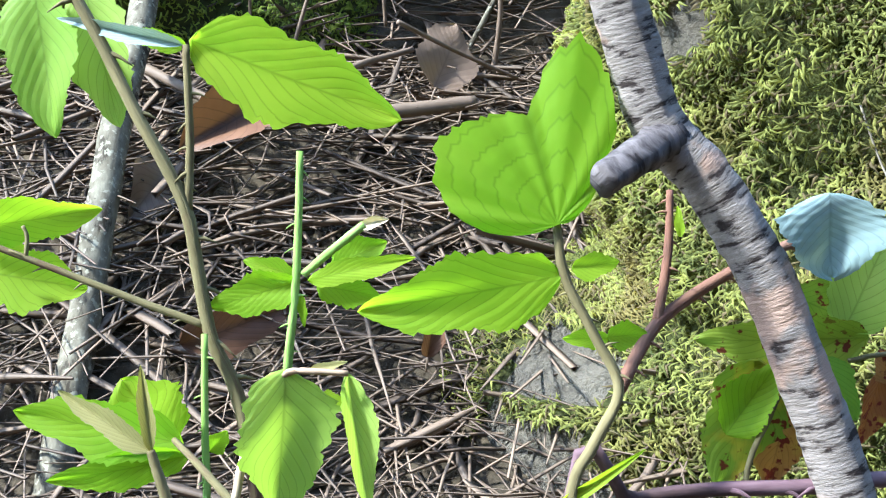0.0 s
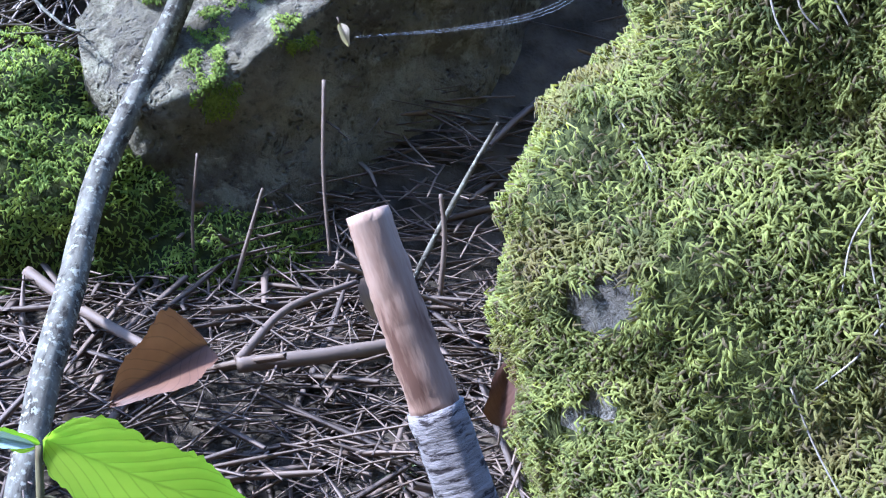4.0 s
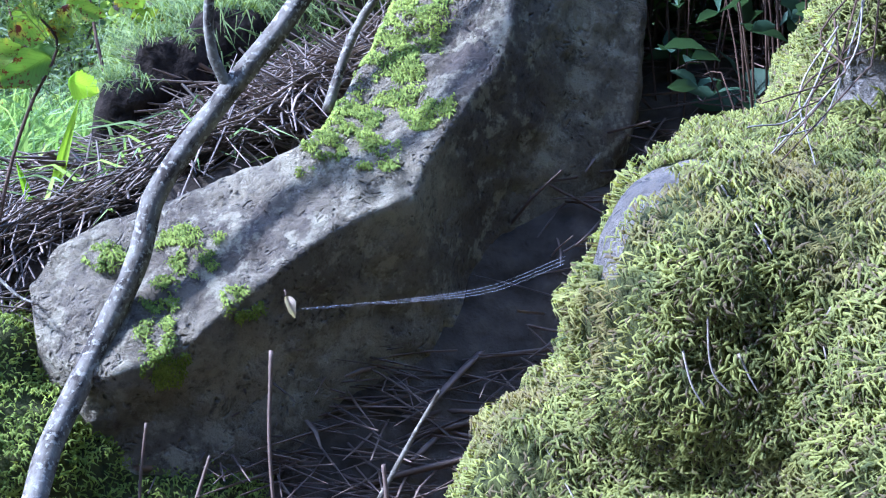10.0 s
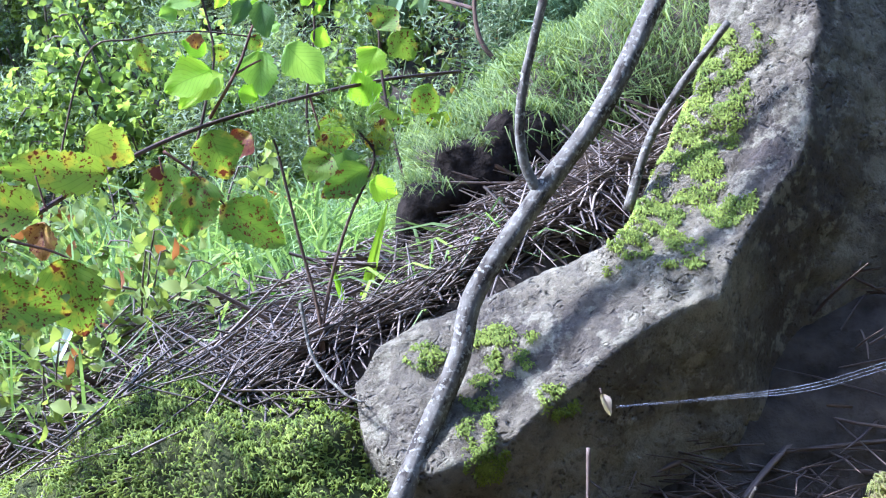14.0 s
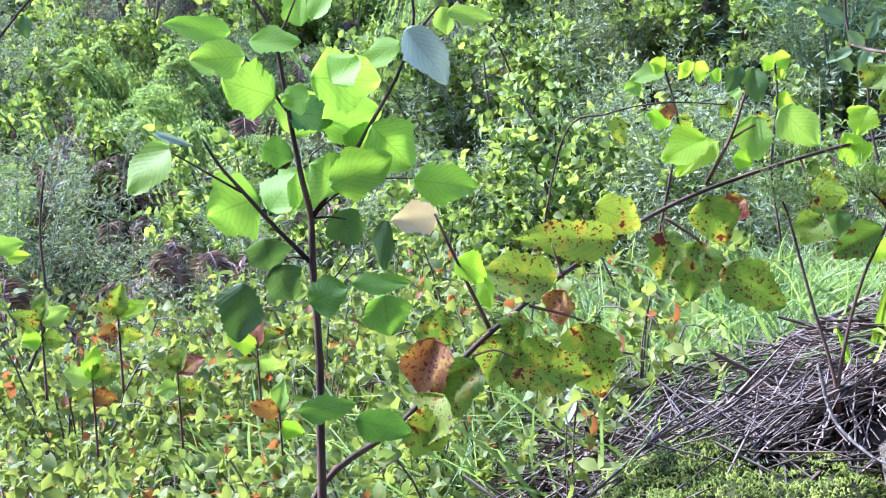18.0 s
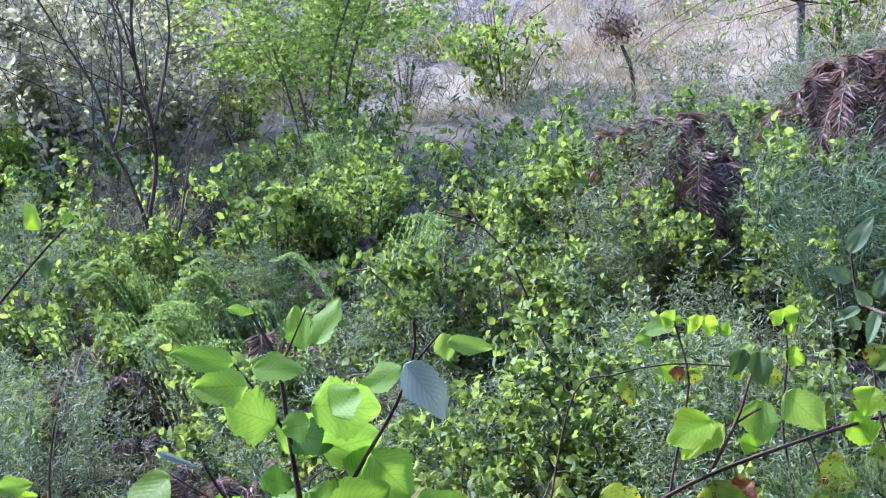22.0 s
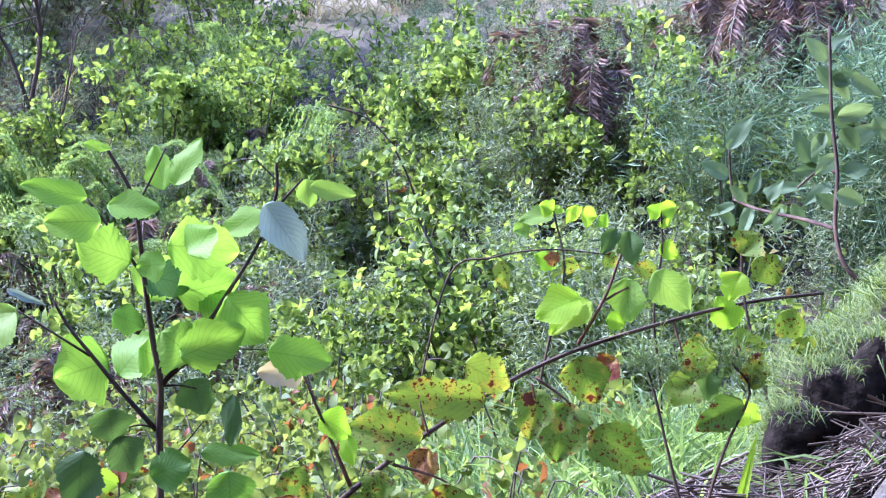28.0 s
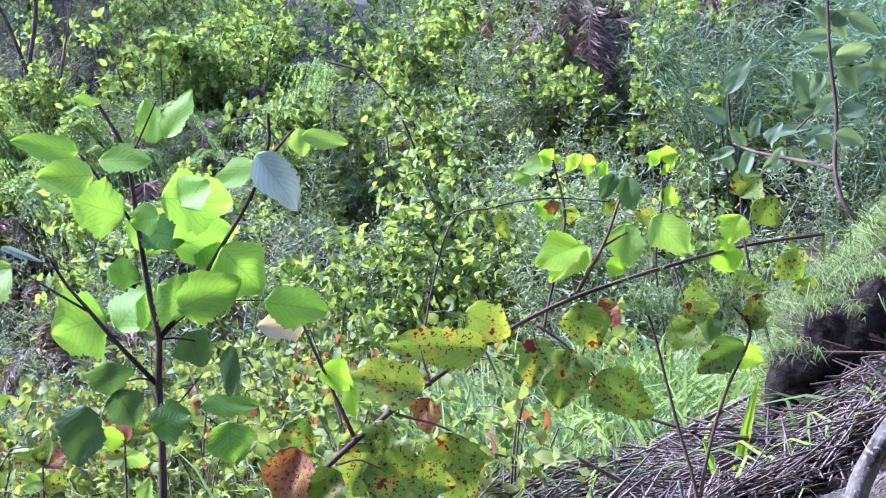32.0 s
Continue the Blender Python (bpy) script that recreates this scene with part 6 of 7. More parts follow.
leaf(e, (-0.4034, 1.7081, 0.8289), (-0.4164, 1.7041, 0.8415), 0.0297, M_lime)
leaf(e, (-0.3998, 1.7099, 0.8322), (-0.3804, 1.7171, 0.8298), 0.0297, M_lime)
leaf(e, (-0.3794, 1.7172, 0.8259), (-0.3661, 1.7216, 0.8170), 0.0252, M_lime)
leaf(e, (-0.3463, 1.7282, 0.8035), (-0.3488, 1.7259, 0.7889), 0.0237, M_lime_pale)
leaf(e, (-0.4326, 1.6913, 0.7657), (-0.4591, 1.6825, 0.7838), 0.0267, M_lime)
leaf(e, (-0.4252, 1.6947, 0.7722), (-0.4051, 1.7017, 0.7624), 0.0267, M_spot)
leaf(e, (-0.4632, 1.6842, 0.8213), (-0.4843, 1.6756, 0.8165), 0.0267, M_lime_pale)
leaf(e, (-0.3024, 1.7439, 0.7870), (-0.2794, 1.7513, 0.7694), 0.0267, M_lime)
leaf(e, (-0.3086, 1.7382, 0.7507), (-0.3356, 1.7286, 0.7615), 0.0267, M_spot)
e = empty("bramble", (-0.6094, 1.4728, 0.5094), "thin bare arching bramble cane over the thicket", "bramble", "bramble shoots")
stem = tube("cane", [(-0.5609, 1.4071, 0.5111), (-0.5565, 1.4121, 0.5835), (-0.5115, 1.4456, 0.7683), (-0.4605, 1.4674, 0.7917), (-0.3984, 1.4921, 0.7973), (-0.3314, 1.5173, 0.7873)], 0.00150, 0.00090, M_cane_dark, e, 30, 6)
leaf(e, (-0.3955, 1.4930, 0.7951), (-0.3938, 1.4921, 0.7771), 0.0197, M_red)
leaf(e, (-0.3375, 1.5150, 0.7881), (-0.3265, 1.5179, 0.7722), 0.0223, M_spot)
leaf(e, (-0.4546, 1.4694, 0.7877), (-0.4449, 1.4703, 0.7538), 0.0223, M_spot)
e = empty("bramble", (-1.5380, 3.0108, 0.6595), "long dark arching bramble cane over the thicket", "bramble", "bramble shoots")
stem = tube("cane", [(-0.9761, 3.1190, 0.4247), (-1.0435, 3.1200, 0.7404), (-1.1055, 3.1146, 0.9575), (-1.1755, 3.0971, 1.0708), (-1.2767, 3.0619, 1.1179)], 0.00350, 0.00210, M_cane_dark, e, 30, 6)
stem = tube("cane", [(-1.1492, 3.0486, 0.3897), (-1.1841, 3.0547, 0.6176), (-1.2254, 3.0511, 0.7624)], 0.00280, 0.00210, M_cane_dark, e, 20, 6)
e = empty("bramble", (-1.5399, 1.4000, 0.5706), "bramble shoots with dark twigs at the thicket edge", "bramble", "bramble shoots")
stem = tube("cane", [(-1.3426, 1.4756, 0.4959), (-1.3053, 1.4981, 0.5880), (-1.3043, 1.5082, 0.7005), (-1.2943, 1.5188, 0.7798)], 0.00282, 0.00161, M_cane_dark, e, 20, 6)
stem = tube("cane", [(-1.3681, 1.5048, 0.9496), (-1.3103, 1.5330, 1.0151), (-1.2611, 1.5564, 1.0654)], 0.00241, 0.00161, M_cane_dark, e, 16, 6)
leaf(e, (-1.3072, 1.5376, 1.0550), (-1.3266, 1.5338, 1.0976), 0.0322, M_lime)
leaf(e, (-1.2766, 1.5499, 1.0593), (-1.2536, 1.5593, 1.0646), 0.0322, M_lime)
leaf(e, (-1.3027, 1.5358, 1.0142), (-1.2977, 1.5349, 0.9814), 0.0274, M_dull)
leaf(e, (-1.3728, 1.4808, 0.6927), (-1.3273, 1.4988, 0.6952), 0.0322, M_lime_pale)
leaf(e, (-1.3516, 1.4875, 0.6741), (-1.3210, 1.4998, 0.6784), 0.0241, M_lime)
leaf(e, (-1.3627, 1.4791, 0.6271), (-1.3765, 1.4753, 0.6449), 0.0322, M_lime)
e = empty("bramble", (-0.8443, 0.9771, 0.5078), "small bramble sprig with yellow and red blotched leaves", "bramble", "bramble shoots")
stem = tube("cane", [(-0.8309, 0.9827, 0.5865), (-0.8307, 0.9865, 0.6288), (-0.8301, 0.9895, 0.6605)], 0.00132, 0.00079, M_cane_red, e, 12, 6)
leaf(e, (-0.8304, 0.9892, 0.6584), (-0.8553, 0.9804, 0.6699), 0.0212, M_spot)
leaf(e, (-0.8304, 0.9892, 0.6584), (-0.8057, 0.9997, 0.6692), 0.0233, M_lime)
leaf(e, (-0.8304, 0.9892, 0.6584), (-0.8259, 0.9935, 0.6896), 0.0212, M_spot)
leaf(e, (-0.8314, 0.9876, 0.6448), (-0.8495, 0.9803, 0.6417), 0.0201, M_red)
leaf(e, (-0.8314, 0.9876, 0.6448), (-0.8100, 0.9953, 0.6379), 0.0191, M_spot)
e = empty("bramble", (-0.7423, 1.0639, 0.4956), "small bramble sprig with yellow and red blotched leaves", "bramble", "bramble shoots")
stem = tube("cane", [(-0.7370, 1.0685, 0.5341), (-0.7367, 1.0725, 0.5781), (-0.7362, 1.0755, 0.6111)], 0.00138, 0.00083, M_cane_red, e, 12, 6)
leaf(e, (-0.7365, 1.0752, 0.6089), (-0.7624, 1.0662, 0.6208), 0.0220, M_lime)
leaf(e, (-0.7365, 1.0752, 0.6089), (-0.7107, 1.0862, 0.6200), 0.0242, M_spot)
leaf(e, (-0.7365, 1.0752, 0.6089), (-0.7318, 1.0798, 0.6413), 0.0220, M_red)
leaf(e, (-0.7375, 1.0737, 0.5946), (-0.7564, 1.0660, 0.5914), 0.0209, M_spot)
leaf(e, (-0.7375, 1.0737, 0.5946), (-0.7154, 1.0816, 0.5876), 0.0198, M_lime_pale)
e = empty("bramble", (-0.8418, 1.0768, 0.5007), "small bramble sprig with yellow and red blotched leaves", "bramble", "bramble shoots")
stem = tube("cane", [(-0.8381, 1.0807, 0.5059), (-0.8378, 1.0847, 0.5516), (-0.8373, 1.0879, 0.5859)], 0.00143, 0.00086, M_cane_red, e, 12, 6)
leaf(e, (-0.8375, 1.0876, 0.5836), (-0.8644, 1.0782, 0.5960), 0.0229, M_spot)
leaf(e, (-0.8375, 1.0876, 0.5836), (-0.8108, 1.0990, 0.5952), 0.0252, M_red)
leaf(e, (-0.8375, 1.0876, 0.5836), (-0.8328, 1.0924, 0.6173), 0.0229, M_spot)
leaf(e, (-0.8386, 1.0859, 0.5688), (-0.8582, 1.0780, 0.5655), 0.0217, M_lime_pale)
leaf(e, (-0.8386, 1.0859, 0.5688), (-0.8155, 1.0942, 0.5614), 0.0206, M_spot)
e = empty("bramble", (-0.7034, 1.0229, 0.4961), "small bramble sprig with yellow and red blotched leaves", "bramble", "bramble shoots")
stem = tube("cane", [(-0.6975, 1.0255, 0.4803), (-0.6972, 1.0292, 0.5226), (-0.6968, 1.0322, 0.5543)], 0.00132, 0.00079, M_cane_red, e, 12, 6)
leaf(e, (-0.6969, 1.0319, 0.5523), (-0.7219, 1.0232, 0.5638), 0.0212, M_red)
leaf(e, (-0.6969, 1.0319, 0.5523), (-0.6722, 1.0424, 0.5631), 0.0233, M_spot)
leaf(e, (-0.6969, 1.0319, 0.5523), (-0.6926, 1.0364, 0.5835), 0.0212, M_lime_pale)
leaf(e, (-0.6980, 1.0304, 0.5387), (-0.7161, 1.0230, 0.5356), 0.0201, M_spot)
leaf(e, (-0.6980, 1.0304, 0.5387), (-0.6767, 1.0381, 0.5318), 0.0191, M_lime)
e = empty("bramble", (-0.9339, 0.9897, 0.5123), "small bramble sprig with yellow and red blotched leaves", "bramble", "bramble shoots")
stem = tube("cane", [(-0.9298, 0.9975, 0.5793), (-0.9296, 1.0015, 0.6233), (-0.9291, 1.0044, 0.6563)], 0.00138, 0.00083, M_cane_red, e, 12, 6)
leaf(e, (-0.9293, 1.0041, 0.6542), (-0.9552, 0.9951, 0.6661), 0.0220, M_spot)
leaf(e, (-0.9293, 1.0041, 0.6542), (-0.9036, 1.0151, 0.6654), 0.0242, M_lime_pale)
leaf(e, (-0.9293, 1.0041, 0.6542), (-0.9247, 1.0087, 0.6866), 0.0220, M_spot)
leaf(e, (-0.9304, 1.0026, 0.6400), (-0.9492, 0.9950, 0.6367), 0.0209, M_lime)
leaf(e, (-0.9304, 1.0026, 0.6400), (-0.9082, 1.0105, 0.6329), 0.0198, M_spot)
e = empty("bramble", (-0.9224, 1.0492, 0.5075), "small bramble sprig with yellow and red blotched leaves", "bramble", "bramble shoots")
stem = tube("cane", [(-0.9185, 1.0495, 0.5070), (-0.9181, 1.0535, 0.5528), (-0.9177, 1.0567, 0.5870)], 0.00143, 0.00086, M_cane_red, e, 12, 6)
leaf(e, (-0.9179, 1.0565, 0.5847), (-0.9448, 1.0470, 0.5971), 0.0229, M_lime_pale)
leaf(e, (-0.9179, 1.0565, 0.5847), (-0.8912, 1.0678, 0.5963), 0.0252, M_spot)
leaf(e, (-0.9179, 1.0565, 0.5847), (-0.9131, 1.0612, 0.6184), 0.0229, M_lime)
leaf(e, (-0.9190, 1.0548, 0.5700), (-0.9386, 1.0468, 0.5666), 0.0217, M_spot)
leaf(e, (-0.9190, 1.0548, 0.5700), (-0.8959, 1.0631, 0.5626), 0.0206, M_red)

# ---- undergrowth ----
def blades(p, d, L, W, fold=0.25, rng=None):
    """Folded diamond leaves: base p, way d, length L, width W."""
    k = len(p)
    d = d / (np.linalg.norm(d, axis=1)[:, None] + 1e-9)
    r = rng.normal(size=(k, 3)) + np.array([0, -0.6, 0.5])
    s = np.cross(d, r)
    s /= np.linalg.norm(s, axis=1)[:, None] + 1e-9
    n = np.cross(s, d)
    L, W = L[:, None], W[:, None]
    mid = p + d * L * 0.45
    v = np.stack([p, mid + s * W / 2 + n * W * fold, p + d * L - n * L * 0.12, mid - s * W / 2 + n * W * fold, mid], 1).reshape(-1, 3)
    f = (np.arange(k)[:, None, None] * 5 + np.array([[0, 1, 2, 4], [0, 4, 2, 3]])[None]).reshape(-1, 4)
    return v, f


def ovate(p, d, L, W, rng):
    """Rounder leaves for nearby sprigs: four stations from stalk to tip."""
    k = len(p)
    d = d / (np.linalg.norm(d, axis=1)[:, None] + 1e-9)
    s = np.cross(d, rng.normal(size=(k, 3)) * 0.8 + np.array([0, -0.8, 0.6]))
    s /= np.linalg.norm(s, axis=1)[:, None] + 1e-9
    n = np.cross(s, d)
    t, w, h = np.array([0.0, 0.3, 0.68, 1.0]), np.array([0.12, 0.95, 0.8, 0.06]), np.array([0.0, 0.05, 0.03, -0.10])
    c = p[:, None] + (d * L[:, None])[:, None] * t[None, :, None] + (n * L[:, None])[:, None] * h[None, :, None]
    o = (W[:, None] * w[None])[..., None] * s[:, None] / 2
    up = (W[:, None] * w[None])[..., None] * n[:, None] * 0.14
    v = np.stack([c - o + up, c, c + o + up], 2).reshape(-1, 3)
    one = np.array([[3 * i + j, 3 * i + j + 1, 3 * i + j + 4, 3 * i + j + 3] for i in range(3) for j in range(2)])
    return v, (np.arange(k)[:, None, None] * 12 + one[None]).reshape(-1, 4)


def strips(p, d, L, W, rng, sag=0.5):
    """Long bent blades in three joints."""
    k = len(p)
    d = d / (np.linalg.norm(d, axis=1)[:, None] + 1e-9)
    s = np.cross(d, np.array([0, -1.0, 0.2]) + rng.normal(size=(k, 3)) * 0.5)
    s /= np.linalg.norm(s, axis=1)[:, None] + 1e-9
    out = d * (1, 1, 0)
    t = np.array([0, 0.35, 0.7, 1.0])
    c = p[:, None] + (d * L[:, None])[:, None] * t[None, :, None] + (out * (L * sag)[:, None])[:, None] * (t ** 2)[None, :, None]
    c[..., 2] -= (L * sag * 0.5)[:, None] * t[None] ** 3
    w = W[:, None] * np.array([0.9, 1, 0.7, 0.05])[None]
    v = np.stack([c - s[:, None] * w[..., None] / 2, c + s[:, None] * w[..., None] / 2], 2).reshape(-1, 3)
    one = np.array([[2 * i, 2 * i + 1, 2 * i + 3, 2 * i + 2] for i in range(3)])
    return v, (np.arange(k)[:, None, None] * 8 + one[None]).reshape(-1, 4)


def unit(rng, k, up=0.0):
    d = rng.normal(size=(k, 3))
    d[:, 2] = np.abs(d[:, 2]) * 0.6 + up
    return d / np.linalg.norm(d, axis=1)[:, None]


def stems_np(rng, count, height, spread, rad, lean=0.5):
    """Arching stems from one root: chunk and their curves."""
    chunks, curves = [], []
    for _ in range(count):
        a = rng.random() * 2 * np.pi
        r = spread * (0.35 + 0.65 * rng.random())
        h = height * (0.6 + 0.5 * rng.random())
        end = np.array([math.cos(a) * r, math.sin(a) * r, h * (1 - lean * rng.random())])
        root = np.array([math.cos(a) * r * 0.12, math.sin(a) * r * 0.12, -0.12])
        pts = [root, root * 0.5 + end * (0.35, 0.35, 0.65), end * (0.75, 0.75, 1.0), end]
        chunks.append(tube_np(pts, rad, rad * 0.4, 8, 4, 0, 0, False))
        curves.append(curve_points(pts, 30))
    return chunks, curves


def bush(name, seed, label, stems, height, spread, leaves, L, W, mat, category="shrub", group="hillside shrubs", lean=0.5, tri=True, twig=None, rad=0.0035, fine=False):
    """A shrub: a part of stems and a part of leaves set along them."""
    rng = np.random.default_rng(seed)
    e = empty(name, (0, 0, 0), label, category, group)
    ch, cu = stems_np(rng, stems, height, spread, rad, lean)
    for v, f, uv in ch:
        part("stem", mesh_np("stem", v, f, twig or M_twig, uv), e)
    c = np.concatenate([q[6:] for q in cu])
    k = leaves // (3 if tri else 1)
    p = c[rng.integers(0, len(c), k)] + rng.normal(size=(k, 3)) * L * 0.9
    d = unit(rng, k, 0.1)
    if tri:
        side = np.cross(d, unit(rng, k))
        p = np.concatenate([p, p, p])
        d = np.concatenate([d, d * 0.25 + side, d * 0.25 - side])
        k *= 3
    size, wide = L * (0.55 + 0.8 * rng.random(k)), W * (0.6 + 0.7 * rng.random(k))
    v, f = ovate(p, d, size, wide, rng) if fine else blades(p, d, size, wide, 0.22, rng)
    part("foliage", mesh_np("foliage", v, f, mat, None, fine), e)
    return e


def fern(name, seed, label, fronds, height, spread, mat, group, hang=0.3):
    """Bracken: arching fronds of pinnae, each frond a part."""
    rng = np.random.default_rng(seed)
    e = empty(name, (0, 0, 0), label, "fern", group)
    for q in range(fronds):
        ch, cu = stems_np(rng, 1, height, spread, 0.002, hang)
        c = cu[0][8:]
        t = np.gradient(c, axis=0)
        t /= np.linalg.norm(t, axis=1)[:, None]
        ps, ds, ls = [], [], []
        for i in range(len(c)):
            s = np.cross(t[i], (0, 0, 1))
            s /= np.linalg.norm(s) + 1e-9
            size = 0.30 * height * (1 - i / len(c)) ** 0.8 + 0.015
            for sg in (-1, 1):
                w = s * sg + t[i] * 0.35 + (0, 0, -hang * 0.6)
                w /= np.linalg.norm(w)
                for j in range(5):
                    u = (j + 0.6) / 5
                    for s2 in (-1, 1):
                        ps.append(c[i] + w * size * u)
                        ds.append(t[i] * s2 + w * 0.5 + rng.normal(size=3) * 0.15)
                        ls.append(size * 0.26 * (1.15 - u))
        ps, ds, ls = np.array(ps), np.array(ds), np.array(ls)
        v, f = blades(ps, ds, ls, ls * 0.42, 0.15, rng)
        sv, sf, su = joined(ch)
        fv = np.concatenate([sv, v])
        ff = sf + [[x + len(sv) for x in g] for g in f.tolist()]
        part("frond", mesh_np("frond", fv, ff, mat, None, False), e)
    return e


def tuft(name, seed, label, count, height, mat, group, width=0.004, spread=0.06, sag=0.5):
    rng = np.random.default_rng(seed)
    e = empty(name, (0, 0, 0), label, "grass", group, "stuff")
    p = rng.normal(size=(count, 3)) * (spread, spread, 0)
    p[:, 2] = -0.03
    d = rng.normal(size=(count, 3)) * (0.4, 0.4, 0)
    d[:, 2] = 1
    v, f = strips(p, d, height * (0.5 + 0.7 * rng.random(count)), width * (0.6 + 0.8 * rng.random(count)), rng, sag)
    part("sward", mesh_np("sward", v, f, mat, None, False), e)
    return e


PLACE_RNG = np.random.default_rng(77)


def scatter(models, count, place, lo=0.8, hi=1.25, sink=0.0):
    """Copies of the models over the ground; the first places hold the models themselves."""
    p = on_ground(place(PLACE_RNG, count + len(models)))
    for i, q in enumerate(p):
        m = Matrix.LocRotScale((q[0], q[1], q[2] - sink), Euler((0, 0, PLACE_RNG.random() * 6.283)), None)
        s = lo + (hi - lo) * PLACE_RNG.random()
        src = models[i % len(models)]
        if i < len(models):
            src.matrix_basis = m
            src.scale = (s, s, s)
        else:
            ob = copy_thing(src, m)
            ob.scale = (s, s, s)


def fan(x0, x1, y0, y1):
    """Places in a box, more of them towards its near side."""
    return lambda rng, k: np.stack([x0 + (x1 - x0) * rng.random(k), y0 + (y1 - y0) * rng.random(k) ** 1.2, np.zeros(k)], -1)


def wedge(a0, a1, r0, r1):
    """Places between two bearings (degrees left of straight ahead) and two distances."""
    def place(rng, k):
        a = np.radians(a0 + (a1 - a0) * rng.random(k))
        r = r0 + (r1 - r0) * rng.random(k) ** 0.8
        return np.stack([-np.sin(a) * r, np.cos(a) * r, np.zeros(k)], -1)
    return place


def dead_bracken(name, seed, label, fronds, height, spread):
    """Dead bracken: stems rise, arch over and hang down in brown pinnate fronds."""
    rng = np.random.default_rng(seed)
    e = empty(name, (0, 0, 0), label, "fern", "dead bracken")
    for q in range(fronds):
        a, r, h = rng.random() * 6.28, spread * (0.3 + 0.7 * rng.random()), height * (0.6 + 0.5 * rng.random())
        w = np.array([math.cos(a), math.sin(a), 0])
        pts = [w * r * 0.15 - (0, 0, 0.1), w * r * 0.3 + (0, 0, h * 0.7), w * r * 0.65 + (0, 0, h), w * r + (0, 0, h * 0.72), w * r * 1.15 + (0, 0, h * 0.3)]
        sv, sf, su = tube_np(pts, 0.003, 0.0012, 14, 4, 0, 0, False)
        c = curve_points(pts, 130)[36:]
        t = np.gradient(c, axis=0)
        t /= np.linalg.norm(t, axis=1)[:, None]
        s = np.cross(t, w)
        s /= np.linalg.norm(s, axis=1)[:, None] + 1e-9
        n = len(c)
        size = 0.11 * height * np.sin(np.pi * np.linspace(0.2, 0.98, n)) + 0.01
        out = s[:, None] * np.array([-1, 1])[None, :, None] + t[:, None] * 0.55 + np.array([0, 0, -0.35]) + rng.normal(size=(n, 2, 3)) * 0.12
        L = np.repeat(size, 2) * (0.7 + 0.5 * rng.random(2 * n))
        v, f = blades(np.repeat(c, 2, 0), out.reshape(-1, 3), L, L * 0.13 + 0.001, 0.3, rng)
        part("frond", mesh_np("frond", np.concatenate([sv, v]), sf + (f + len(sv)).tolist(), M_dead_fern, None, False), e)
    return e


brambles = [bush("bramble_bush", 100 + k, "tangled bramble bush with small bright green leaves", 13, 0.42, 0.34, 1350, 0.022, 0.017, M_bush, lean=0.6, fine=True) for k in range(4)]
scatter(brambles[:2], 34, wedge(8, 30, 2.2, 4.6), 0.7, 1.2)
scatter(brambles[2:], 24, wedge(0, 47, 2.1, 5.4), 0.7, 1.25)
low_brambles = [bush("bramble_bush", 120 + k, "low bramble thicket of green and yellowing leaves", 12, 0.20, 0.20, 480, 0.016, 0.012, M_mixed, lean=0.7, rad=0.0018, fine=True) for k in range(3)]
scatter(low_brambles, 44, wedge(23, 47, 1.2, 2.4), 0.7, 1.2)
scatter([bush("bramble_bush", 130, "sparse low bramble sprigs in the grass", 7, 0.18, 0.2, 180, 0.017, 0.013, M_mixed, lean=0.7, rad=0.002, fine=True)], 12, wedge(9, 24, 1.5, 2.4), 0.7, 1.2)
heaths = [bush("heath_shrub", 140 + k, "grey-green feathery heath shrub", 16, 0.42, 0.24, 2600, 0.018, 0.0032, M_grey_bush, lean=0.5, tri=False, twig=M_grey_bush, rad=0.0014) for k in range(3)]
scatter(heaths, 84, wedge(0, 46, 2.1, 5.2), 0.65, 1.2)
ferns = [fern("bracken", 160 + k, "fresh green bracken fern", 6, 0.42, 0.32, M_fern, "green bracken") for k in range(3)]
scatter(ferns[:2], 20, wedge(27, 37, 2.9, 4.3), 0.6, 1.05)
scatter(ferns[2:], 18, wedge(24, 48, 2.8, 5.6), 0.6, 1.1)
scatter([dead_bracken("dead_bracken", 170 + k, "drooping dead reddish-brown bracken", 13, 0.42, 0.20) for k in range(2)], 4, fan(-0.90, -0.66, 3.5, 3.75), 0.75, 1.05)
scatter([dead_bracken("dead_bracken", 175 + k, "tall heap of drooping dead purple-brown bracken", 16, 0.50, 0.28) for k in range(2)], 7, fan(-0.46, -0.04, 3.75, 4.0), 0.72, 0.95)
scatter([dead_bracken("dead_bracken", 178, "small dead brown bracken clump", 7, 0.3, 0.2)], 26, wedge(24, 42, 2.5, 4.4), 0.7, 1.2)
brooms = [bush("broom_bush", 180 + k, "dense blue-green broom bush with thread-like twigs", 30, 0.62, 0.30, 2400, 0.07, 0.0034, M_broom, lean=0.3, tri=False, twig=M_broom) for k in range(2)]
scatter(brooms, 8, fan(-0.36, 0.3, 2.85, 3.25), 0.6, 0.85)
grasses = [tuft("grass_tuft", 200 + k, "fresh green grass tuft", 110, 0.17, M_grass, "grass tufts", 0.0032, 0.05, 0.5) for k in range(4)]
scatter(grasses[:3], 64, fan(-0.85, -0.22, 1.25, 2.5), 0.6, 1.2)
scatter(grasses[3:], 20, fan(-0.2, 0.1, 1.7, 2.5), 0.6, 1.2)
scatter([tuft("grass_tuft", 210, "sparse green grass tuft", 50, 0.19, M_grass, "grass tufts", 0.004, 0.06, 0.5)], 50, wedge(10, 46, 1.35, 2.8), 0.7, 1.2)
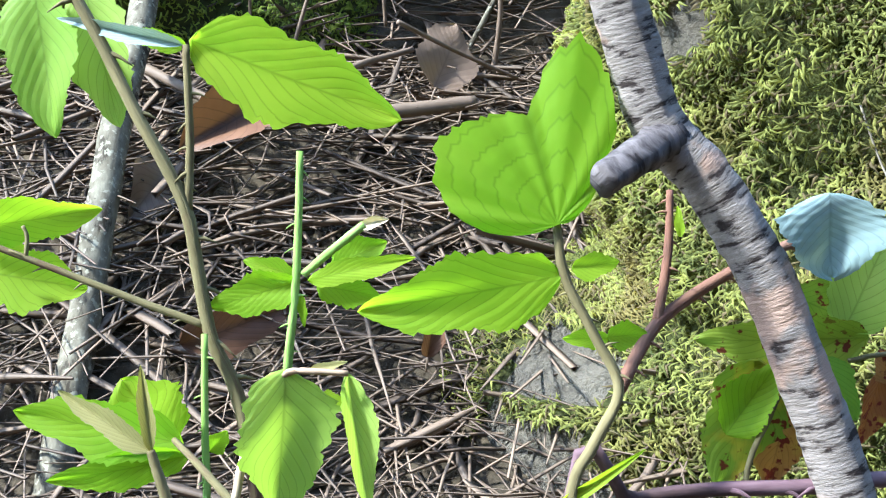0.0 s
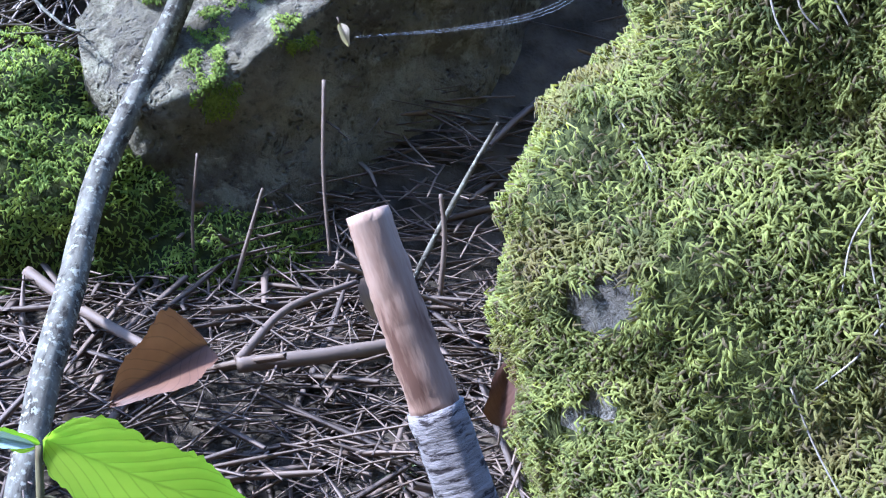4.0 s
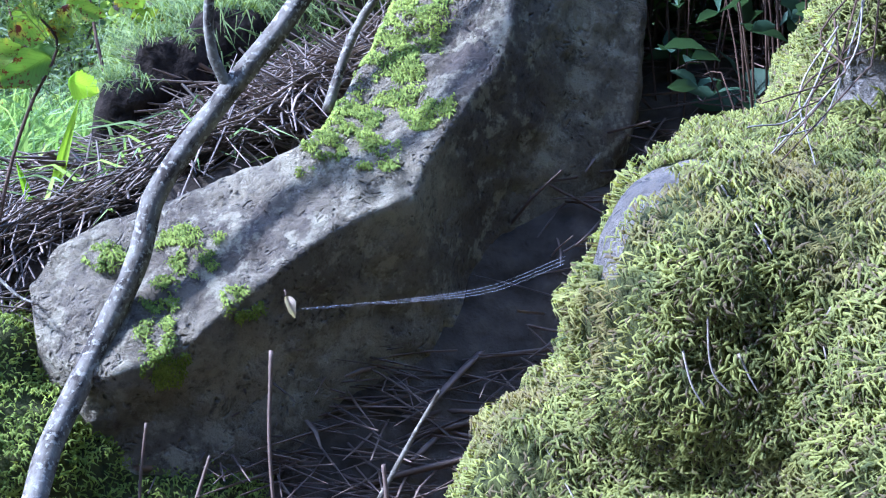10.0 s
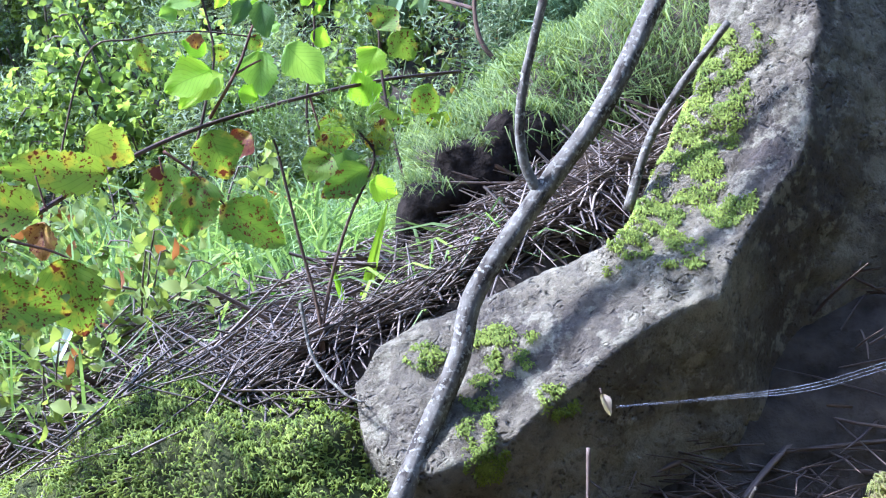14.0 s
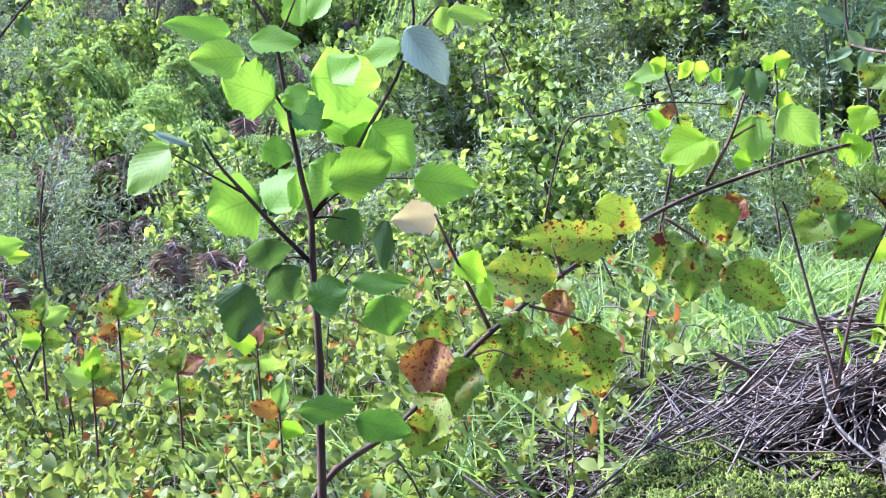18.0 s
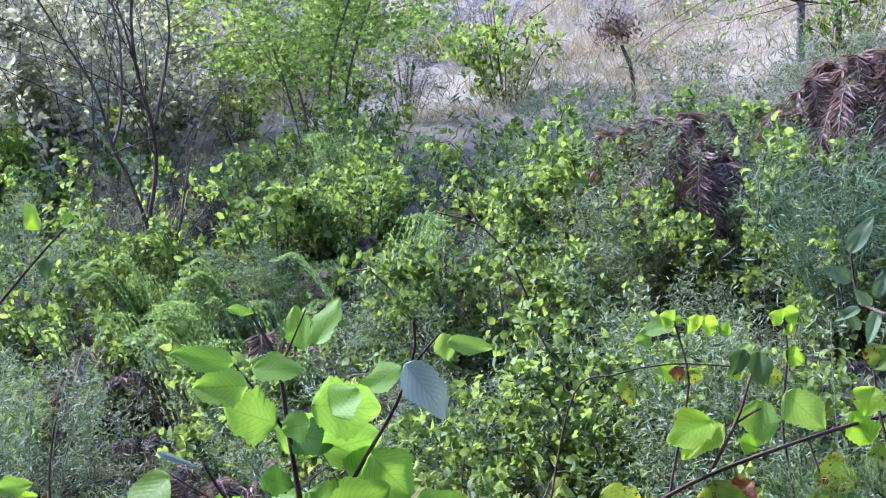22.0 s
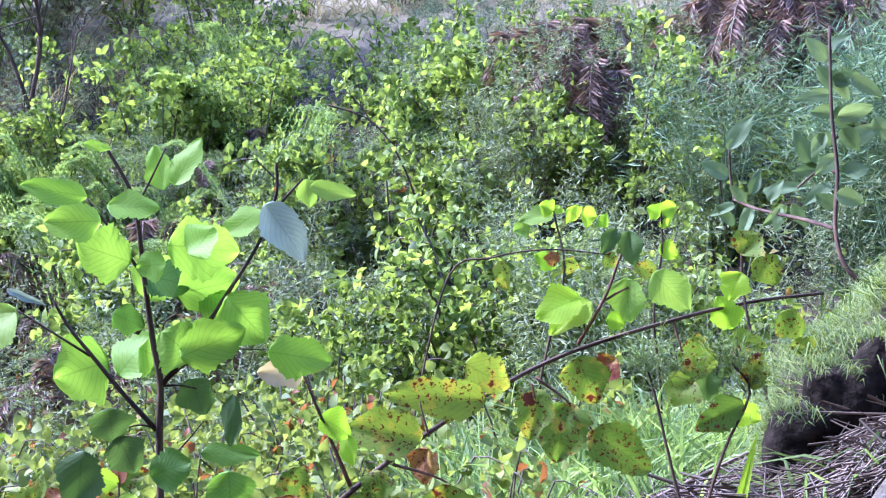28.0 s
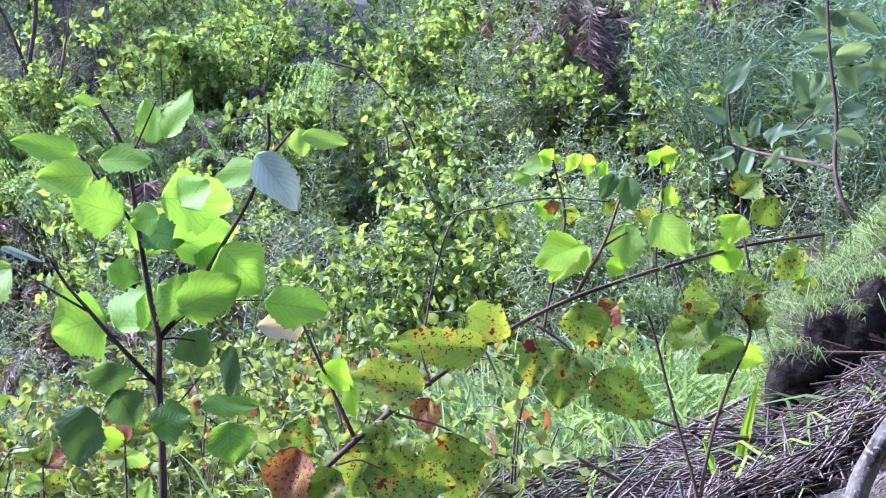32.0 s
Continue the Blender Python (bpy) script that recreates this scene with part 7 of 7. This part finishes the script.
scatter([tuft("grass_tuft", 212, "thin green grass at the foot of the bank", 70, 0.13, M_grass, "grass tufts", 0.0028, 0.06, 0.6)], 16, fan(-0.62, -0.36, 0.98, 1.3), 0.7, 1.2)
scatter([bush("bramble_bush", 131, "low bramble sprigs at the foot of the bank", 7, 0.12, 0.14, 150, 0.016, 0.012, M_mixed, lean=0.7, rad=0.0015, fine=True)], 8, fan(-0.62, -0.40, 0.98, 1.25), 0.7, 1.1)
straws = [tuft("dry_grass", 220 + k, "pale dry hillside grass", 620, 0.10, M_straw, "dry grass", 0.0032, 0.24, 0.7) for k in range(3)]
scatter(straws, 260, wedge(-4, 40, 5.4, 14), 0.9, 1.7)
scatter([bush("heath_shrub", 230 + k, "dry brown heath shrub on the hillside", 18, 0.42, 0.3, 2200, 0.022, 0.006, M_scrub, lean=0.4, tri=False) for k in range(2)], 26, wedge(4, 40, 6.0, 11), 0.6, 1.2)
scatter([bush("hill_bush", 233 + k, "small yellow-green bush on the hillside", 14, 0.35, 0.28, 900, 0.035, 0.02, M_bush, lean=0.5, tri=True) for k in range(2)], 14, wedge(-2, 34, 4.6, 9), 0.7, 1.4)
scatter([bush("dead_heather", 236, "dark brown dead heather clump", 20, 0.42, 0.24, 1800, 0.02, 0.004, M_dead_fern, lean=0.4, tri=False)], 3, fan(-3.1, -2.6, 3.95, 4.4), 0.7, 1.0)


def cover(count, place, seed, L, mat, label, name, wide=0.62):
    """Low leaves that hide the soil between the shrubs."""
    rng = np.random.default_rng(seed)
    p = on_ground(place(rng, count))
    far = np.linalg.norm(p[:, :2], axis=1) / 2.5
    p[:, 2] += 0.13 * rng.random(count) * np.minimum(far, 1.6)
    size = L * (0.5 + 0.9 * rng.random(count)) * np.clip(far, 0.6, 2.2)
    v, f = blades(p, unit(rng, count, 0.2), size, size * wide, 0.2, rng)
    tagged(new(name, mesh_np(name, v, f, mat, None, False)), label, "undergrowth", kind="stuff")


cover(8000, wedge(-4, 48, 1.5, 4.6), 301, 0.022, M_mixed, "low green leaves covering the hillside floor", "undergrowth")
cover(9000, wedge(-4, 48, 1.4, 6.5), 303, 0.022, M_grey_bush, "feathery grey-green herbs between the shrubs", "undergrowth", 0.2)
cover(4500, wedge(14, 48, 1.1, 3.0), 302, 0.024, M_mixed, "yellow and green fallen and low leaves", "undergrowth")

# ---- trees on the slope ----
def tree(name, seed, at, height, spread, trunks, label, leaves=0, L=0.05, mat=None, rad=0.03):
    """Forked trunks, limbs and twigs; leaves in loose sprays."""
    rng = np.random.default_rng(seed)
    base_at = on_ground([at])[0]
    e = empty(name, base_at, label, "tree", "slope trees")
    tips, limbs = [], []
    for t in range(trunks):
        a = rng.random() * 6.28
        lean = np.array([math.cos(a), math.sin(a), 0]) * spread * 0.35
        pts = [np.array([0, 0, -0.1]) + lean * 0.1, lean * 0.3 + (0, 0, height * 0.35), lean * 0.8 + rng.normal(size=3) * 0.05 + (0, 0, height * 0.7), lean * 1.2 + (0, 0, height)]
        v, f, uv = tube_np(pts, rad, rad * 0.25, 24, 8, 0.04, seed)
        part("trunk", mesh_np("trunk", v, f, M_twig, uv), e)
        c = curve_points(pts, 40)
        for k in range(16):
            s = c[6 + rng.integers(0, 33)]
            d = unit(rng, 1, 0.5)[0] * spread * (0.35 + 0.5 * rng.random())
            q = [s, s + d * 0.5 + rng.normal(size=3) * 0.03, s + d * (1, 1, 1.25)]
            limbs = [tube_np(q, rad * 0.28, rad * 0.06, 10, 5, 0, 0, False)]
            cl = curve_points(q, 12)
            for _ in range(7):
                s2 = cl[rng.integers(3, 12)]
                d2 = unit(rng, 1, 0.3)[0] * spread * 0.28
                limbs.append(tube_np([s2, s2 + d2], rad * 0.09, rad * 0.03, 3, 3, 0, 0, False))
                tips += [s2 + d2 * u for u in (0.3, 0.55, 0.8, 1.0)]
            v, f, uv = joined(limbs)
            part("limb", mesh_np("limb", v, f, M_twig, uv), e)
    if leaves:
        tips = np.array(tips)
        p = tips[rng.integers(0, len(tips), leaves)] + rng.normal(size=(leaves, 3)) * 0.03
        v, f = blades(p, unit(rng, leaves, -0.2), L * (0.5 + 0.8 * rng.random(leaves)), 0.55 * L * (0.6 + 0.7 * rng.random(leaves)), 0.2, rng)
        part("crown", mesh_np("crown", v, f, mat, None, False), e)
    return e


def twiggy(parent, name, pts, rad, seed, leaves=0):
    """A limb along pts with forked twigs, and a spray of leaves where it has them."""
    rng = np.random.default_rng(seed)
    c = curve_points(pts, 40)
    chunks, tips = [tube_np(pts, rad, rad * 0.35, 30, 7, 0.08, seed)], []
    for k in range(16):
        i = rng.integers(10, 40)
        d = c[min(i + 4, 39)] - c[max(i - 4, 0)]
        d = d / (np.linalg.norm(d) + 1e-9) + rng.normal(size=3) * 0.55
        size = 0.16 + 0.22 * rng.random()
        q = [c[i], c[i] + d * size * 0.5 + rng.normal(size=3) * 0.02, c[i] + d * size]
        chunks.append(tube_np(q, rad * 0.3, rad * 0.1, 8, 4, 0, 0, False))
        for _ in range(3):
            s = q[1] + (q[2] - q[1]) * rng.random()
            e = s + (d + rng.normal(size=3) * 0.6) * size * 0.4
            chunks.append(tube_np([s, e], rad * 0.13, rad * 0.05, 3, 3, 0, 0, False))
            tips.append(e)
    v, f, uv = joined(chunks)
    limb = part_world(name, mesh_np(name, v, f, M_cane_dark, uv), parent)
    if leaves:
        tips = np.array(tips)
        p = tips[rng.integers(0, len(tips), leaves)] + rng.normal(size=(leaves, 3)) * 0.035
        v, f = blades(p, unit(rng, leaves, -0.2), 0.03 + 0.02 * rng.random(leaves), 0.008 + 0.008 * rng.random(leaves), 0.2, rng)
        tagged(part_world("spray", mesh_np("spray", v, f, M_tree, None, False), parent), kind="stuff")
    return limb


bare = empty("bare_tree", (-2.5, 3.6, 0.75), "leafless dark forked young tree", "tree", "slope trees")
for k, (pts, rad) in enumerate((
        ([(-2.546, 3.600, 0.707), (-2.531, 3.600, 0.832), (-2.503, 3.600, 0.993), (-2.480, 3.600, 1.209), (-2.445, 3.620, 1.388), (-2.426, 3.600, 1.531), (-2.414, 3.520, 1.703), (-2.393, 3.480, 1.874), (-2.382, 3.520, 2.061), (-2.353, 3.520, 2.275)], 0.010),
        ([(-2.426, 3.600, 1.522), (-2.410, 3.680, 1.741), (-2.405, 3.720, 1.916), (-2.449, 3.760, 2.123), (-2.419, 3.760, 2.330)], 0.006),
        ([(-2.507, 3.600, 0.957), (-2.430, 3.600, 1.059), (-2.390, 3.640, 1.200), (-2.384, 3.680, 1.310), (-2.362, 3.720, 1.477)], 0.006),
        ([(-2.478, 3.600, 1.227), (-2.511, 3.560, 1.393), (-2.529, 3.520, 1.483), (-2.549, 3.480, 1.663), (-2.613, 3.440, 1.812), (-2.696, 3.400, 2.001), (-2.739, 3.360, 2.146)], 0.0065),
        ([(-2.529, 3.520, 1.483), (-2.542, 3.600, 1.602), (-2.576, 3.680, 1.842), (-2.621, 3.720, 2.029), (-2.644, 3.760, 2.216)], 0.0055))):
    twiggy(bare, "trunk" if k == 0 else "limb", pts, rad, 500 + k)
pine = empty("pine_tree", (-0.55, 6.2, 1.6), "pale-trunked young pine with long bare drooping branches", "tree", "slope trees")
for k, pts in enumerate(([(-0.686, 6.200, 1.450), (-0.612, 6.200, 2.147), (-0.553, 6.200, 2.825)], [(-0.519, 6.200, 1.533), (-0.452, 6.200, 2.120), (-0.390, 6.200, 2.791)])):
    tube("trunk", pts, 0.022, 0.016, M_stick, pine, 12, 8, 0.05, 510 + k)
for k, pts in enumerate((
        [(-0.441, 6.200, 2.223), (-0.616, 6.100, 2.124), (-0.974, 6.000, 2.205), (-1.205, 5.900, 2.283), (-1.464, 5.800, 2.342)],
        [(-0.630, 6.200, 2.097), (-0.897, 6.000, 2.205), (-1.094, 5.900, 2.354)],
        [(-0.216, 6.200, 2.080), (-0.428, 6.100, 2.034), (-0.659, 6.000, 2.080), (-0.789, 5.900, 2.134)],
        [(-0.587, 6.200, 2.380), (-0.767, 6.000, 2.239), (-0.897, 5.900, 2.293)])):
    twiggy(pine, "branch", pts, 0.008, 520 + k, 140)
tree("bare_tree", 402, (-4.13, 6.46, 0), 1.7, 1.0, 3, "leafless grey young tree", rad=0.016)
tree("bare_tree", 403, (-4.71, 5.96, 0), 1.6, 1.0, 3, "leafless grey scrubby tree", rad=0.014)
tree("green_tree", 405, (-2.51, 5.02, 0), 1.35, 1.35, 4, "slender tree with fresh lime green leaves", 24000, 0.032, M_tree, 0.006)

scatter([bush("grey_scrub", 420 + k, "dense grey-green small-leaved scrub on the slope", 18, 0.8, 0.5, 4600, 0.023, 0.014, M_scrub_leaf, lean=0.5, tri=False, rad=0.003, fine=True) for k in range(2)], 38, wedge(33, 48, 5.4, 9.0), 0.8, 1.5)

scatter([bush("hill_bush", 424, "pale yellow-green leafy bush on the slope", 14, 0.5, 0.34, 1300, 0.034, 0.02, M_tree, lean=0.5, fine=True)], 9, wedge(35, 42, 5.0, 6.2), 0.7, 1.1)

# shaded plants behind the boulders
scatter([bush("ivy_clump", 410 + k, "dark green ivy and dry stems in the shade", 10, 0.40, 0.14, 110, 0.030, 0.019, M_ivy, lean=0.4, rad=0.0014, twig=M_cane_dark, fine=True) for k in range(2)], 7, fan(0.30, 0.52, 1.02, 1.25), 0.8, 1.3)

# dense shrubs added to fill and shade the dark gap behind the boulder
scatter([bush("shade_shrub", 412 + k, "dense dark green shrub added to darken the gap behind the rocks", 16, 0.5, 0.26, 1500, 0.03, 0.018, M_dull, lean=0.4, rad=0.002) for k in range(2)], 9, fan(0.30, 0.75, 1.22, 1.7), 0.7, 1.1)
sprig = tuft("herb_tuft", 440, "small grey-green feathery sprig among the needles", 70, 0.035, M_grey_bush, "herb sprigs", 0.0012, 0.008, 0.9)
sprig.location = on_ground([(0.070, 0.714, 0)])[0] + (0, 0, 0.02)

# a withered seed head on a thin stem
e = empty("dead_seed_head", (-1.3489, 5.8561, 1.6776), "dark withered bushy seed head on a thin stem", "plant")
tube("stem", [(-1.3599, 5.8562, 1.5759), (-1.3492, 5.8499, 1.8307), (-1.3792, 5.8339, 1.9612)], 0.012, 0.008, M_cane_dark, e, 12, 6)
rng = np.random.default_rng(55)
c = np.array((-1.3916, 5.8258, 2.0268))
p = c + rng.normal(size=(500, 3)) * (0.045, 0.03, 0.035)
v, f = blades(p, unit(rng, 500, 0.5), 0.025 + 0.02 * rng.random(500), 0.006 + 0.006 * rng.random(500), 0.2, rng)
tagged(part_world("head", mesh_np("head", v, f, M_dead_fern, None, False), e), kind="stuff")

# turf over the mound and grass before the dark recess
turf = tuft("grass_tuft", 430, "short dry and green turf on the mound", 90, 0.05, M_turf, "grass tufts", 0.0022, 0.03, 0.9)
for k in range(26):
    x, y, z = TURF_V[(k * 7919 + 13) % len(TURF_V)]
    m = Matrix.Translation((x, y, z)) @ Matrix.Rotation(k * 1.3, 4, 'Z')
    if k == 0:
        turf.matrix_basis = m
    else:
        copy_thing(turf, m)
front = tuft("grass_tuft", 431, "bright green grass tuft before the dark recess", 60, 0.11, M_grass, "grass tufts", 0.0035, 0.02, 0.9)
for k, (x, y) in enumerate(((-0.075, 1.13), (-0.03, 1.14), (-0.11, 1.11))):
    z = on_ground([(x, y, 0)])[0][2]
    m = Matrix.Translation((x, y, z)) @ Matrix.Rotation(k * 2.1, 4, 'Z')
    if k == 0:
        front.matrix_basis = m
    else:
        copy_thing(front, m)
